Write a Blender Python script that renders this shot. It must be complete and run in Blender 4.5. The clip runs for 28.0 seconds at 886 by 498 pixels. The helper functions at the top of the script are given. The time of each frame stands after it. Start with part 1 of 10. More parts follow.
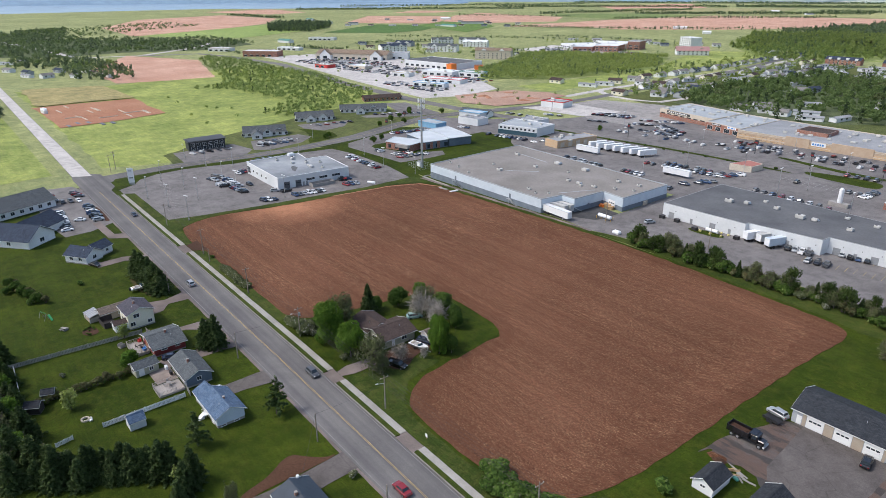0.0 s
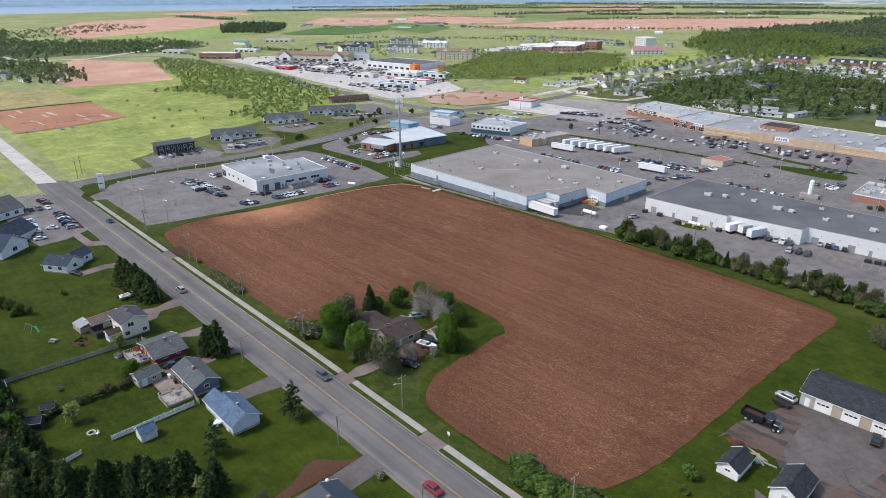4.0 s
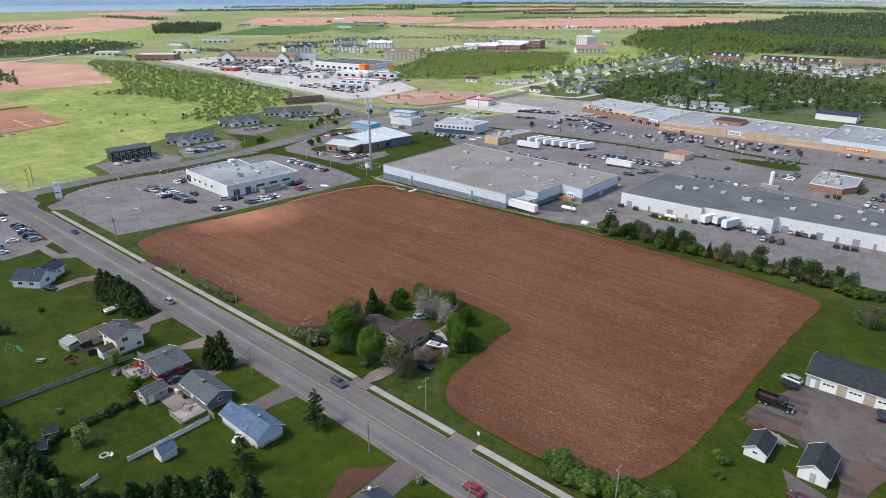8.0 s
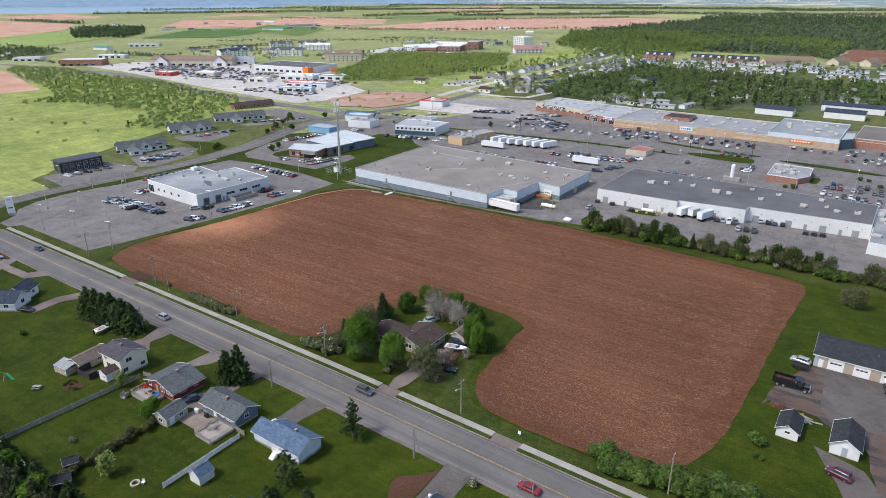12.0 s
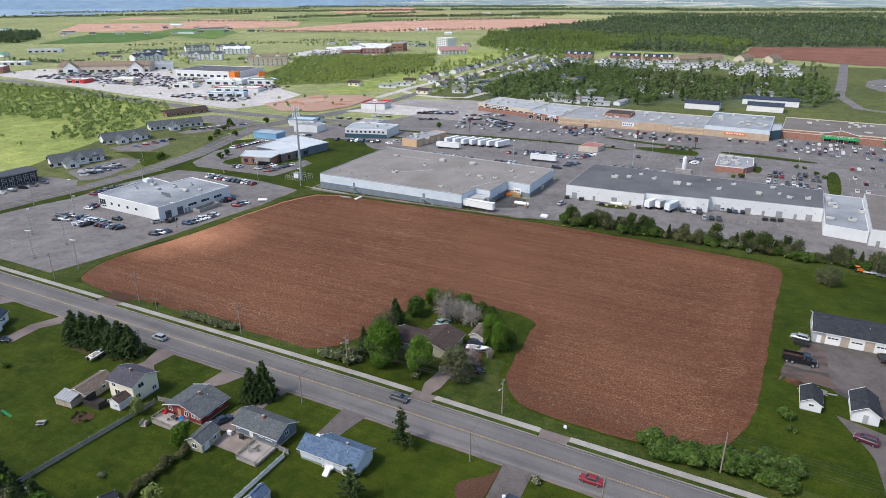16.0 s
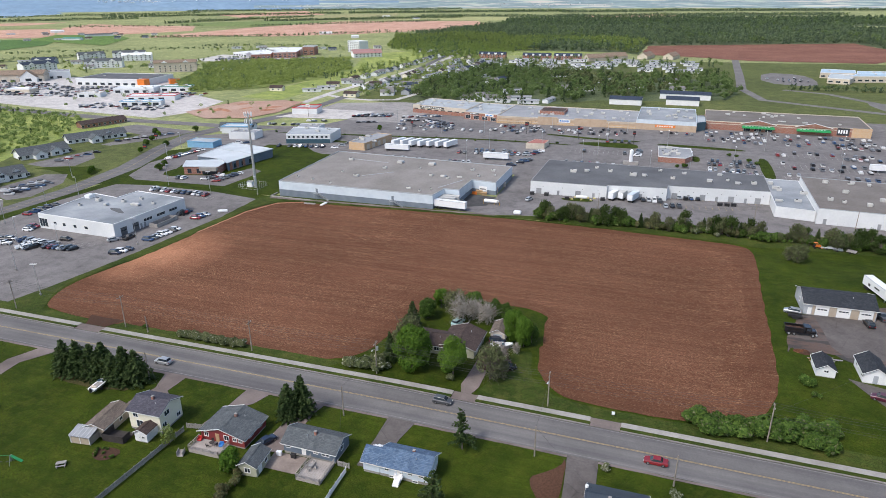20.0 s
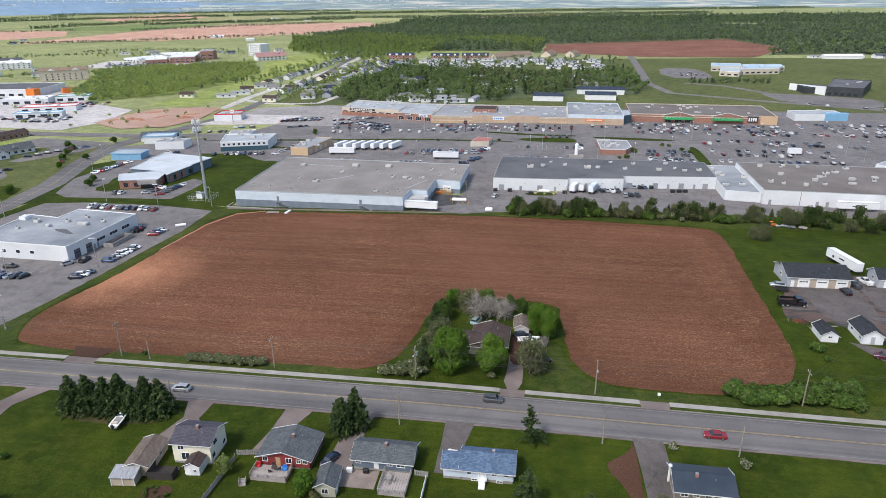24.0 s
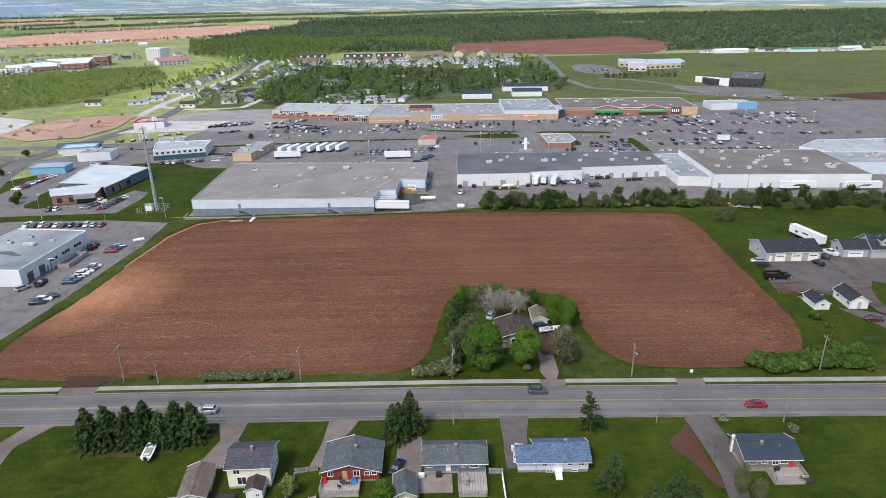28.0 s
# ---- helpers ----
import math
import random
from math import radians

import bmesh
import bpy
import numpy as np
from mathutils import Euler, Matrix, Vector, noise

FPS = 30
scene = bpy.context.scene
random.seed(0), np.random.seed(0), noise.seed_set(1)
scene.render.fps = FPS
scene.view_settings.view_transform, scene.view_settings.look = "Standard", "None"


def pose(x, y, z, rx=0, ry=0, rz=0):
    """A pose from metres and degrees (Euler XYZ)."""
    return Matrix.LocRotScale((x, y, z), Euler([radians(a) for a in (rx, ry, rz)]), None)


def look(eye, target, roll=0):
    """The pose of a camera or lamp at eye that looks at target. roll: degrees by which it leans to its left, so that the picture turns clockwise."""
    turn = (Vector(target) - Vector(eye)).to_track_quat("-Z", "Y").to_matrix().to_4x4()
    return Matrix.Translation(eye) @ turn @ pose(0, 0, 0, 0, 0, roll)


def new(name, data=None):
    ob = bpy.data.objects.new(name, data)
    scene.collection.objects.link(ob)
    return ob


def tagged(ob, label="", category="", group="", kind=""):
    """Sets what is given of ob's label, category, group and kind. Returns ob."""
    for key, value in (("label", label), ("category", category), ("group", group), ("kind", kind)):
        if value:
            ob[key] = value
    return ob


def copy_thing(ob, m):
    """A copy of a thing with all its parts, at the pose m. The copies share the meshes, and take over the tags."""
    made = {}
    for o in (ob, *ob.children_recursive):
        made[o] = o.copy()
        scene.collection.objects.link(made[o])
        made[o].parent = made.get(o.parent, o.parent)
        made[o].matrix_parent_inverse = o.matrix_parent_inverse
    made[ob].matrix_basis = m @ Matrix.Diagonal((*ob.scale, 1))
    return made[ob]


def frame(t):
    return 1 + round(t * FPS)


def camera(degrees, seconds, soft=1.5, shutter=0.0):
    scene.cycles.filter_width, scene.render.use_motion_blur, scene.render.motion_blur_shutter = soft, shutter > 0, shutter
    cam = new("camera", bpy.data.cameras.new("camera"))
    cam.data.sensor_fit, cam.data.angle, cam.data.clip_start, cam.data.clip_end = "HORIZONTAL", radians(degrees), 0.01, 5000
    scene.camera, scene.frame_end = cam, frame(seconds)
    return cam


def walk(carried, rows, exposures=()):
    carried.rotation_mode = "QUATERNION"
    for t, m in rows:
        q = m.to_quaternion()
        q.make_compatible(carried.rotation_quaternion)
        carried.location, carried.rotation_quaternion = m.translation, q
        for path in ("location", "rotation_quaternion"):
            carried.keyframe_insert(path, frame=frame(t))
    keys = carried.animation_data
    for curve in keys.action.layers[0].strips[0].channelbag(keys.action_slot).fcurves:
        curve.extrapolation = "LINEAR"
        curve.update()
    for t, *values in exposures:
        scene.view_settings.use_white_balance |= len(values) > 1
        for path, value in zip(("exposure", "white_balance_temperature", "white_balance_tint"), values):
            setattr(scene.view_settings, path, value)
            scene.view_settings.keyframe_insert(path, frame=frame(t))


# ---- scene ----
cam = camera(68.7, 28.0, soft=0.85)
PATH = [
    (0, pose(142.14, -56.56, 89.72, 67.932, 0.196, 51.585)),
    (2, pose(138.55, -61.45, 88.91, 68.028, 0.215, 49.729)),
    (5, pose(130.9, -68.91, 88.7, 68.046, 0.088, 46.276)),
    (8, pose(120.96, -78.01, 88.63, 68.014, 0.028, 42.011)),
    (11, pose(108.66, -87.23, 88.35, 68.104, 0.05, 37.458)),
    (14.5, pose(91.31, -98.99, 88.36, 68.24, 0.052, 31.112)),
    (17, pose(75.78, -106.55, 88.3, 68.289, 0.133, 25.894)),
    (20, pose(55.06, -114.73, 87.35, 68.477, 0.251, 19.113)),
    (23.5, pose(27.29, -121.37, 86.94, 68.524, 0.44, 10.602)),
    (25, pose(15.84, -122.19, 86.38, 68.543, 0.505, 7.138)),
    (28, pose(-6.33, -122.58, 84.97, 68.584, 0.702, 0.342)),
]
EXPOSURE = [(0, 0.74), (28, 0.8)]
walk(cam, PATH, EXPOSURE)

# ---- daylight: a broken overcast, the sun high behind the camera's left shoulder
SUN_ELEV, SUN_AZ = radians(52), radians(215)
world = bpy.data.worlds.new("world")
scene.world = world
world.use_nodes = True
wn = world.node_tree.nodes
sky = wn.new("ShaderNodeTexSky")
sky.sky_type = "NISHITA"
sky.sun_disc = False
sky.sun_elevation, sky.sun_rotation = SUN_ELEV, SUN_AZ
sky.air_density, sky.dust_density, sky.ozone_density = 1.0, 2.5, 1.0
wn["Background"].inputs["Strength"].default_value = 0.12
world.node_tree.links.new(sky.outputs["Color"], wn["Background"].inputs["Color"])
sun_data = bpy.data.lights.new("sun", "SUN")
sun_data.energy, sun_data.angle, sun_data.color = 1.4, radians(11), (1.0, 0.962, 0.918)
sun = new("sun", sun_data)
sun_dir = Vector((math.sin(SUN_AZ) * math.cos(SUN_ELEV), math.cos(SUN_AZ) * math.cos(SUN_ELEV), math.sin(SUN_ELEV)))
sun.matrix_world = look(sun_dir * 400, (0, 0, 0))
# ---- materials
def nodes_of(name):
    m = bpy.data.materials.new(name)
    m.use_nodes = True
    nt = m.node_tree
    return m, nt, nt.nodes, nt.links, nt.nodes["Principled BSDF"]


def ramp_between(nt, fac, a, b, lo=0.3, hi=0.7):
    r = nt.nodes.new("ShaderNodeValToRGB")
    r.color_ramp.elements[0].position, r.color_ramp.elements[1].position = lo, hi
    r.color_ramp.elements[0].color, r.color_ramp.elements[1].color = (*a, 1), (*b, 1)
    nt.links.new(fac, r.inputs[0])
    return r.outputs[0]


def noise_of(nt, vec, scale, detail=4.0, rough=0.55):
    n = nt.nodes.new("ShaderNodeTexNoise")
    n.inputs["Scale"].default_value, n.inputs["Detail"].default_value, n.inputs["Roughness"].default_value = scale, detail, rough
    if vec is not None:
        nt.links.new(vec, n.inputs["Vector"])
    return n.outputs["Fac"]


def stretched(nt, vec, sx, sy, sz, rz=0.0):
    mp = nt.nodes.new("ShaderNodeMapping")
    mp.inputs["Scale"].default_value = (sx, sy, sz)
    mp.inputs["Rotation"].default_value = (0, 0, rz)
    nt.links.new(vec, mp.inputs["Vector"])
    return mp.outputs[0]


def mixed(nt, fac, a, b, mode="MIX"):
    mx = nt.nodes.new("ShaderNodeMix")
    mx.data_type, mx.blend_type = "RGBA", mode
    for sock, v in ((mx.inputs[0], fac), (mx.inputs[6], a), (mx.inputs[7], b)):
        if isinstance(v, (int, float)):
            sock.default_value = v
        elif isinstance(v, tuple):
            sock.default_value = (*v, 1)
        else:
            nt.links.new(v, sock)
    return mx.outputs[2]


def bumped(nt, bsdf, height, strength=0.3, dist=0.05):
    b = nt.nodes.new("ShaderNodeBump")
    b.inputs["Strength"].default_value, b.inputs["Distance"].default_value = strength, dist
    nt.links.new(height, b.inputs["Height"])
    nt.links.new(b.outputs[0], bsdf.inputs["Normal"])


def surf(name, a, b, big=0.08, small=1.5, rough=0.85, bump=0.2, dist=0.03, metal=0.0, per_object=0.0, spec=0.3, grit=0.6):
    """A two-scale surface: broad staining between two colours and a fine grain over it, at world size."""
    m, nt, nd, lk, bs = nodes_of(name)
    g = nd.new("ShaderNodeNewGeometry").outputs["Position"]
    f1 = noise_of(nt, g, big, 3.0)
    f2 = noise_of(nt, g, small, 5.0, 0.65)
    col = ramp_between(nt, f1, a, b)
    grain = ramp_between(nt, f2, (0.72, 0.72, 0.72), (1.25, 1.25, 1.25), 0.25, 0.75)
    col = mixed(nt, grit, col, grain, "MULTIPLY")
    if per_object:
        rnd = nd.new("ShaderNodeObjectInfo").outputs["Random"]
        col = mixed(nt, 1.0, col, ramp_between(nt, rnd, (1 - per_object,) * 3, (1 + per_object,) * 3, 0, 1), "MULTIPLY")
    lk.new(col, bs.inputs["Base Color"])
    bs.inputs["Roughness"].default_value, bs.inputs["Metallic"].default_value = rough, metal
    bs.inputs["Specular IOR Level"].default_value = spec
    if bump:
        bumped(nt, bs, f2, bump, dist)
    return m


def lined(name, a, b, pitch, axis="z", rough=0.6, depth=0.02, metal=0.0, spec=0.3, line=0.8):
    """Boards, ribs or courses: a fine saw relief of one pitch along an axis, with stains."""
    m, nt, nd, lk, bs = nodes_of(name)
    g = nd.new("ShaderNodeNewGeometry").outputs["Position"] if axis == "z" else nd.new("ShaderNodeTexCoord").outputs["Object"]
    w = nd.new("ShaderNodeTexWave")
    w.wave_type, w.wave_profile = "BANDS", "SAW"
    w.bands_direction = {"x": "X", "y": "Y", "z": "Z"}[axis]
    w.inputs["Scale"].default_value = 1.0 / pitch * 0.314
    w.inputs["Distortion"].default_value = 0.0
    lk.new(g, w.inputs["Vector"])
    f1 = noise_of(nt, g, 0.35, 4.0)
    col = ramp_between(nt, f1, a, b)
    edge = ramp_between(nt, w.outputs["Fac"], (line, line, line), (1, 1, 1), 0.0, 0.15)
    col = mixed(nt, 1.0, col, edge, "MULTIPLY")
    lk.new(col, bs.inputs["Base Color"])
    bs.inputs["Roughness"].default_value, bs.inputs["Metallic"].default_value = rough, metal
    bs.inputs["Specular IOR Level"].default_value = spec
    bumped(nt, bs, w.outputs["Fac"], 0.4, depth)
    return m


def make_grass(name, dark, light, straw, weed=0.25, big=0.035):
    m, nt, nd, lk, bs = nodes_of(name)
    g = nd.new("ShaderNodeNewGeometry").outputs["Position"]
    f1, f2, f3 = noise_of(nt, g, big, 6.0, 0.68), noise_of(nt, g, 0.33, 7.0, 0.75), noise_of(nt, g, 4.0, 5.0, 0.8)
    col = ramp_between(nt, f1, dark, light, 0.32, 0.68)
    patch = ramp_between(nt, f2, (0, 0, 0), (1, 1, 1), 0.46, 0.72)
    mx = nd.new("ShaderNodeMath")
    mx.operation, mx.inputs[1].default_value = "MULTIPLY", weed
    lk.new(patch, mx.inputs[0])
    col = mixed(nt, mx.outputs[0], col, straw)
    col = mixed(nt, 0.9, col, ramp_between(nt, f3, (0.34, 0.36, 0.34), (1.66, 1.62, 1.6), 0.33, 0.67), "MULTIPLY")
    f4 = noise_of(nt, g, 0.11, 5.0, 0.7)
    col = mixed(nt, 0.8, col, ramp_between(nt, f4, (0.72, 0.76, 0.74), (1.28, 1.2, 1.1), 0.36, 0.64), "MULTIPLY")
    mow = stretched(nt, g, 0.05, 0.9, 1, 0.12)
    col = mixed(nt, 0.45, col, ramp_between(nt, noise_of(nt, mow, 1.0, 2.0), (0.75, 0.78, 0.7), (1.2, 1.18, 1.2)), "MULTIPLY")
    lk.new(col, bs.inputs["Base Color"])
    bs.inputs["Roughness"].default_value = 0.9
    bs.inputs["Specular IOR Level"].default_value = 0.1
    bumped(nt, bs, f3, 0.6, 0.15)
    return m


def make_soil(name, a, b, straw, amount=0.5, rows=True, sandy=None, chunk=0.95):
    """Tilled red earth: streaks of old straw along the furrows, clods, paler dry sweeps."""
    m, nt, nd, lk, bs = nodes_of(name)
    g = nd.new("ShaderNodeNewGeometry").outputs["Position"]
    f1 = noise_of(nt, g, 0.018, 4.0, 0.6)
    clod = noise_of(nt, g, 2.4, 7.0, 0.85)
    col = ramp_between(nt, f1, a, b, 0.35, 0.7)
    if rows:
        s1 = noise_of(nt, stretched(nt, g, 0.3, 1.3, 1), 1.0, 6.0, 0.8)
        s2 = noise_of(nt, stretched(nt, g, 1.1, 3.2, 1), 1.0, 6.0, 0.85)
        s3 = noise_of(nt, stretched(nt, g, 0.012, 0.16, 1), 1.0, 3.0, 0.6)
        streak = mixed(nt, 1.0, ramp_between(nt, s1, (0, 0, 0), (1, 1, 1), 0.42, 0.62), ramp_between(nt, s2, (0, 0, 0), (1, 1, 1), 0.5, 0.6), "MULTIPLY")
        streak = mixed(nt, 1.0, streak, ramp_between(nt, s3, (0.25, 0.25, 0.25), (1, 1, 1), 0.35, 0.62), "MULTIPLY")
        mx = nd.new("ShaderNodeMath")
        mx.operation, mx.inputs[1].default_value = "MULTIPLY", amount
        lk.new(streak, mx.inputs[0])
        col = mixed(nt, mx.outputs[0], col, straw)
        furrow = ramp_between(nt, noise_of(nt, stretched(nt, g, 0.006, 0.55, 1), 1.0, 2.0), (0.84, 0.83, 0.82), (1.15, 1.15, 1.15))
        col = mixed(nt, 0.9, col, furrow, "MULTIPLY")
    if sandy:
        dist = nd.new("ShaderNodeVectorMath")
        dist.operation, dist.inputs[1].default_value = "DISTANCE", (sandy[0], sandy[1], 0)
        lk.new(g, dist.inputs[0])
        wob = nd.new("ShaderNodeMath")
        wob.operation, wob.inputs[1].default_value, wob.inputs[2].default_value = "MULTIPLY_ADD", -1.0 / sandy[2], 1.0
        lk.new(dist.outputs["Value"], wob.inputs[0])
        frill = nd.new("ShaderNodeMath")
        frill.operation = "MULTIPLY"
        lk.new(wob.outputs[0], frill.inputs[0]), lk.new(noise_of(nt, g, 0.09, 5.0, 0.7), frill.inputs[1])
        col = mixed(nt, ramp_between(nt, frill.outputs[0], (0, 0, 0), (0.9, 0.9, 0.9), 0.05, 0.42), col, (0.42, 0.2, 0.115))
    fleck = noise_of(nt, stretched(nt, g, 1.6, 4.2, 1), 1.0, 3.0, 0.9)
    if rows:
        col = mixed(nt, ramp_between(nt, fleck, (0, 0, 0), (0.85, 0.85, 0.85), 0.585, 0.69), col, straw)
    col = mixed(nt, chunk, col, ramp_between(nt, clod, (0.34, 0.32, 0.31), (1.65, 1.65, 1.65), 0.32, 0.68), "MULTIPLY")
    lk.new(col, bs.inputs["Base Color"])
    bs.inputs["Roughness"].default_value = 0.95
    bs.inputs["Specular IOR Level"].default_value = 0.08
    bumped(nt, bs, clod, 0.7, 0.25)
    return m


def make_asphalt(name, a, b, along=None, cracks=0.5, big=0.05):
    m, nt, nd, lk, bs = nodes_of(name)
    g = nd.new("ShaderNodeNewGeometry").outputs["Position"]
    col = ramp_between(nt, noise_of(nt, g, big, 5.0, 0.65), a, b, 0.3, 0.7)
    if along == "x":
        t1 = noise_of(nt, stretched(nt, g, 0.004, 0.42, 1), 1.0, 2.0)
        col = mixed(nt, 0.9, col, ramp_between(nt, t1, (0.8, 0.8, 0.82), (1.2, 1.19, 1.16), 0.35, 0.65), "MULTIPLY")
    v = nd.new("ShaderNodeTexVoronoi")
    v.feature = "DISTANCE_TO_EDGE"
    v.inputs["Scale"].default_value = 0.13
    wob = mixed(nt, 0.06, g, noise_of(nt, g, 0.6, 4.0))
    lk.new(wob, v.inputs["Vector"])
    col = mixed(nt, cracks, col, ramp_between(nt, v.outputs["Distance"], (0.45, 0.45, 0.46), (1, 1, 1), 0.0, 0.012), "MULTIPLY")
    col = mixed(nt, 0.15 if along else 0.8, col, ramp_between(nt, noise_of(nt, g, 0.22, 7.0, 0.7), (0.7, 0.7, 0.71), (1.1, 1.1, 1.1), 0.36, 0.56), "MULTIPLY")
    col = mixed(nt, 0.4 if along else 0.7, col, ramp_between(nt, noise_of(nt, g, 2.2, 6.0, 0.8), (0.72, 0.72, 0.72), (1.28, 1.28, 1.28)), "MULTIPLY")
    col = mixed(nt, 0.6, col, ramp_between(nt, noise_of(nt, g, 9.0, 3.0, 0.7), (0.75, 0.75, 0.75), (1.25, 1.25, 1.25)), "MULTIPLY")
    lk.new(col, bs.inputs["Base Color"])
    bs.inputs["Roughness"].default_value = 0.85
    bs.inputs["Specular IOR Level"].default_value = 0.25
    return m


def make_leaf(name, dark, light, trans=0.25):
    m, nt, nd, lk, bs = nodes_of(name)
    gi = nd.new("ShaderNodeNewGeometry")
    rnd = gi.outputs["Random Per Island"]
    obr = nd.new("ShaderNodeObjectInfo").outputs["Random"]
    col = ramp_between(nt, rnd, dark, light, 0.0, 1.0)
    col = mixed(nt, 0.7, col, ramp_between(nt, noise_of(nt, gi.outputs["Position"], 0.35, 3.0), (0.6, 0.62, 0.55), (1.35, 1.3, 1.3), 0.3, 0.7), "MULTIPLY")
    col = mixed(nt, 0.8, col, ramp_between(nt, obr, (0.75, 0.8, 0.75), (1.2, 1.15, 1.2), 0, 1), "MULTIPLY")
    lk.new(col, bs.inputs["Base Color"])
    bs.inputs["Roughness"].default_value = 0.75
    bs.inputs["Specular IOR Level"].default_value = 0.15
    tl = nd.new("ShaderNodeBsdfTranslucent")
    lk.new(mixed(nt, 1.0, col, (1.15, 1.2, 0.7), "MULTIPLY"), tl.inputs["Color"])
    mix = nd.new("ShaderNodeMixShader")
    mix.inputs[0].default_value = trans
    lk.new(bs.outputs[0], mix.inputs[1]), lk.new(tl.outputs[0], mix.inputs[2])
    lk.new(mix.outputs[0], nd["Material Output"].inputs["Surface"])
    return m


def make_shingle(name, a, b, course=0.28):
    m, nt, nd, lk, bs = nodes_of(name)
    g = nd.new("ShaderNodeTexCoord").outputs["Object"]
    br = nd.new("ShaderNodeTexBrick")
    br.inputs["Scale"].default_value = 1.0
    br.inputs["Brick Width"].default_value, br.inputs["Row Height"].default_value, br.inputs["Mortar Size"].default_value = 0.5, course, 0.015
    br.inputs["Color1"].default_value, br.inputs["Color2"].default_value = (*a, 1), (*b, 1)
    br.inputs["Mortar"].default_value = (a[0] * 0.6, a[1] * 0.6, a[2] * 0.6, 1)
    lk.new(g, br.inputs["Vector"])
    col = mixed(nt, 0.7, br.outputs["Color"], ramp_between(nt, noise_of(nt, g, 0.5, 5.0, 0.7), (0.7, 0.7, 0.7), (1.25, 1.25, 1.25)), "MULTIPLY")
    lk.new(col, bs.inputs["Base Color"])
    bs.inputs["Roughness"].default_value = 0.9
    bs.inputs["Specular IOR Level"].default_value = 0.2
    bumped(nt, bs, br.outputs["Fac"], 0.3, 0.02)
    return m


def make_brick(name, a, b, mortar):
    m, nt, nd, lk, bs = nodes_of(name)
    g = nd.new("ShaderNodeNewGeometry").outputs["Position"]
    sp = nd.new("ShaderNodeSeparateXYZ")
    lk.new(g, sp.inputs[0])
    ad = nd.new("ShaderNodeMath")
    lk.new(sp.outputs[0], ad.inputs[0]), lk.new(sp.outputs[1], ad.inputs[1])
    cb = nd.new("ShaderNodeCombineXYZ")
    lk.new(ad.outputs[0], cb.inputs[0]), lk.new(sp.outputs[2], cb.inputs[1])
    br = nd.new("ShaderNodeTexBrick")
    br.inputs["Scale"].default_value = 1.0
    br.inputs["Brick Width"].default_value, br.inputs["Row Height"].default_value, br.inputs["Mortar Size"].default_value = 0.4, 0.2, 0.012
    br.inputs["Color1"].default_value, br.inputs["Color2"].default_value, br.inputs["Mortar"].default_value = (*a, 1), (*b, 1), (*mortar, 1)
    lk.new(cb.outputs[0], br.inputs["Vector"])
    lk.new(br.outputs["Color"], bs.inputs["Base Color"])
    bs.inputs["Roughness"].default_value = 0.85
    return m


def paint(name, c, rough=0.35, metal=0.0, coat=0.0, var=0.0):
    m, nt, nd, lk, bs = nodes_of(name)
    if var:
        g = nd.new("ShaderNodeTexCoord").outputs["Object"]
        col = ramp_between(nt, noise_of(nt, g, 0.8, 5.0, 0.7), tuple(v * (1 - var) for v in c), tuple(min(1, v * (1 + var)) for v in c))
        lk.new(col, bs.inputs["Base Color"])
    else:
        bs.inputs["Base Color"].default_value = (*c, 1)
    bs.inputs["Roughness"].default_value, bs.inputs["Metallic"].default_value = rough, metal
    bs.inputs["Coat Weight"].default_value = coat
    return m


GRASS = make_grass("lawn_grass", (0.02, 0.037, 0.0035), (0.044, 0.067, 0.0065), (0.09, 0.092, 0.015), 0.42)
# Meadow and far pasture: distant sun and haze put into lighter, bluer greens.
MEADOW = make_grass("sunlit_hay_meadow", (0.15, 0.215, 0.06), (0.32, 0.37, 0.12), (0.45, 0.44, 0.19), 0.5, 0.016)
FARGREEN = make_grass("sunlit_hazy_pasture", (0.185, 0.22, 0.1), (0.31, 0.345, 0.165), (0.4, 0.38, 0.22), 0.5, 0.006)
PLAYGRASS = make_grass("playing_field_grass", (0.07, 0.092, 0.034), (0.12, 0.142, 0.052), (0.19, 0.18, 0.09), 0.45, 0.012)
VERGE = make_grass("rough_verge", (0.023, 0.045, 0.008), (0.054, 0.076, 0.016), (0.125, 0.112, 0.037), 0.5)
SOIL = make_soil("tilled_red_soil", (0.107, 0.0465, 0.0267), (0.154, 0.0695, 0.041), (0.4, 0.257, 0.15), 1.0, sandy=(-120, 62, 32))
HEADLAND = make_soil("smooth_red_soil", (0.099, 0.043, 0.0245), (0.144, 0.065, 0.038), (0.32, 0.207, 0.124), 0.6, sandy=(-120, 62, 32), chunk=0.85)
SOIL_BARE = make_soil("bare_garden_soil", (0.06, 0.034, 0.024), (0.105, 0.06, 0.043), (0.3, 0.2, 0.14), 0.3, rows=False, chunk=0.6)
SOIL_DUG = make_soil("dug_red_soil", (0.075, 0.039, 0.025), (0.115, 0.063, 0.042), (0.2, 0.14, 0.1), 0.3, rows=False, chunk=0.7)
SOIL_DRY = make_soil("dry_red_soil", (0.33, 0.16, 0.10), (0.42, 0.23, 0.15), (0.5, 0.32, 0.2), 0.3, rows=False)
# Far red soil twice: sun put into one colour, cloud shade into the other.
SOIL_FAR = make_soil("sunlit_red_field", (0.45, 0.26, 0.19), (0.58, 0.38, 0.29), (0.6, 0.42, 0.32), 0.3, rows=False)
SOIL_SHADED = make_soil("far_shaded_red_field", (0.18, 0.085, 0.062), (0.25, 0.125, 0.09), (0.3, 0.2, 0.15), 0.3, rows=False)
ROAD = make_asphalt("road_asphalt", (0.112, 0.107, 0.108), (0.165, 0.158, 0.156), "x", 0.08)
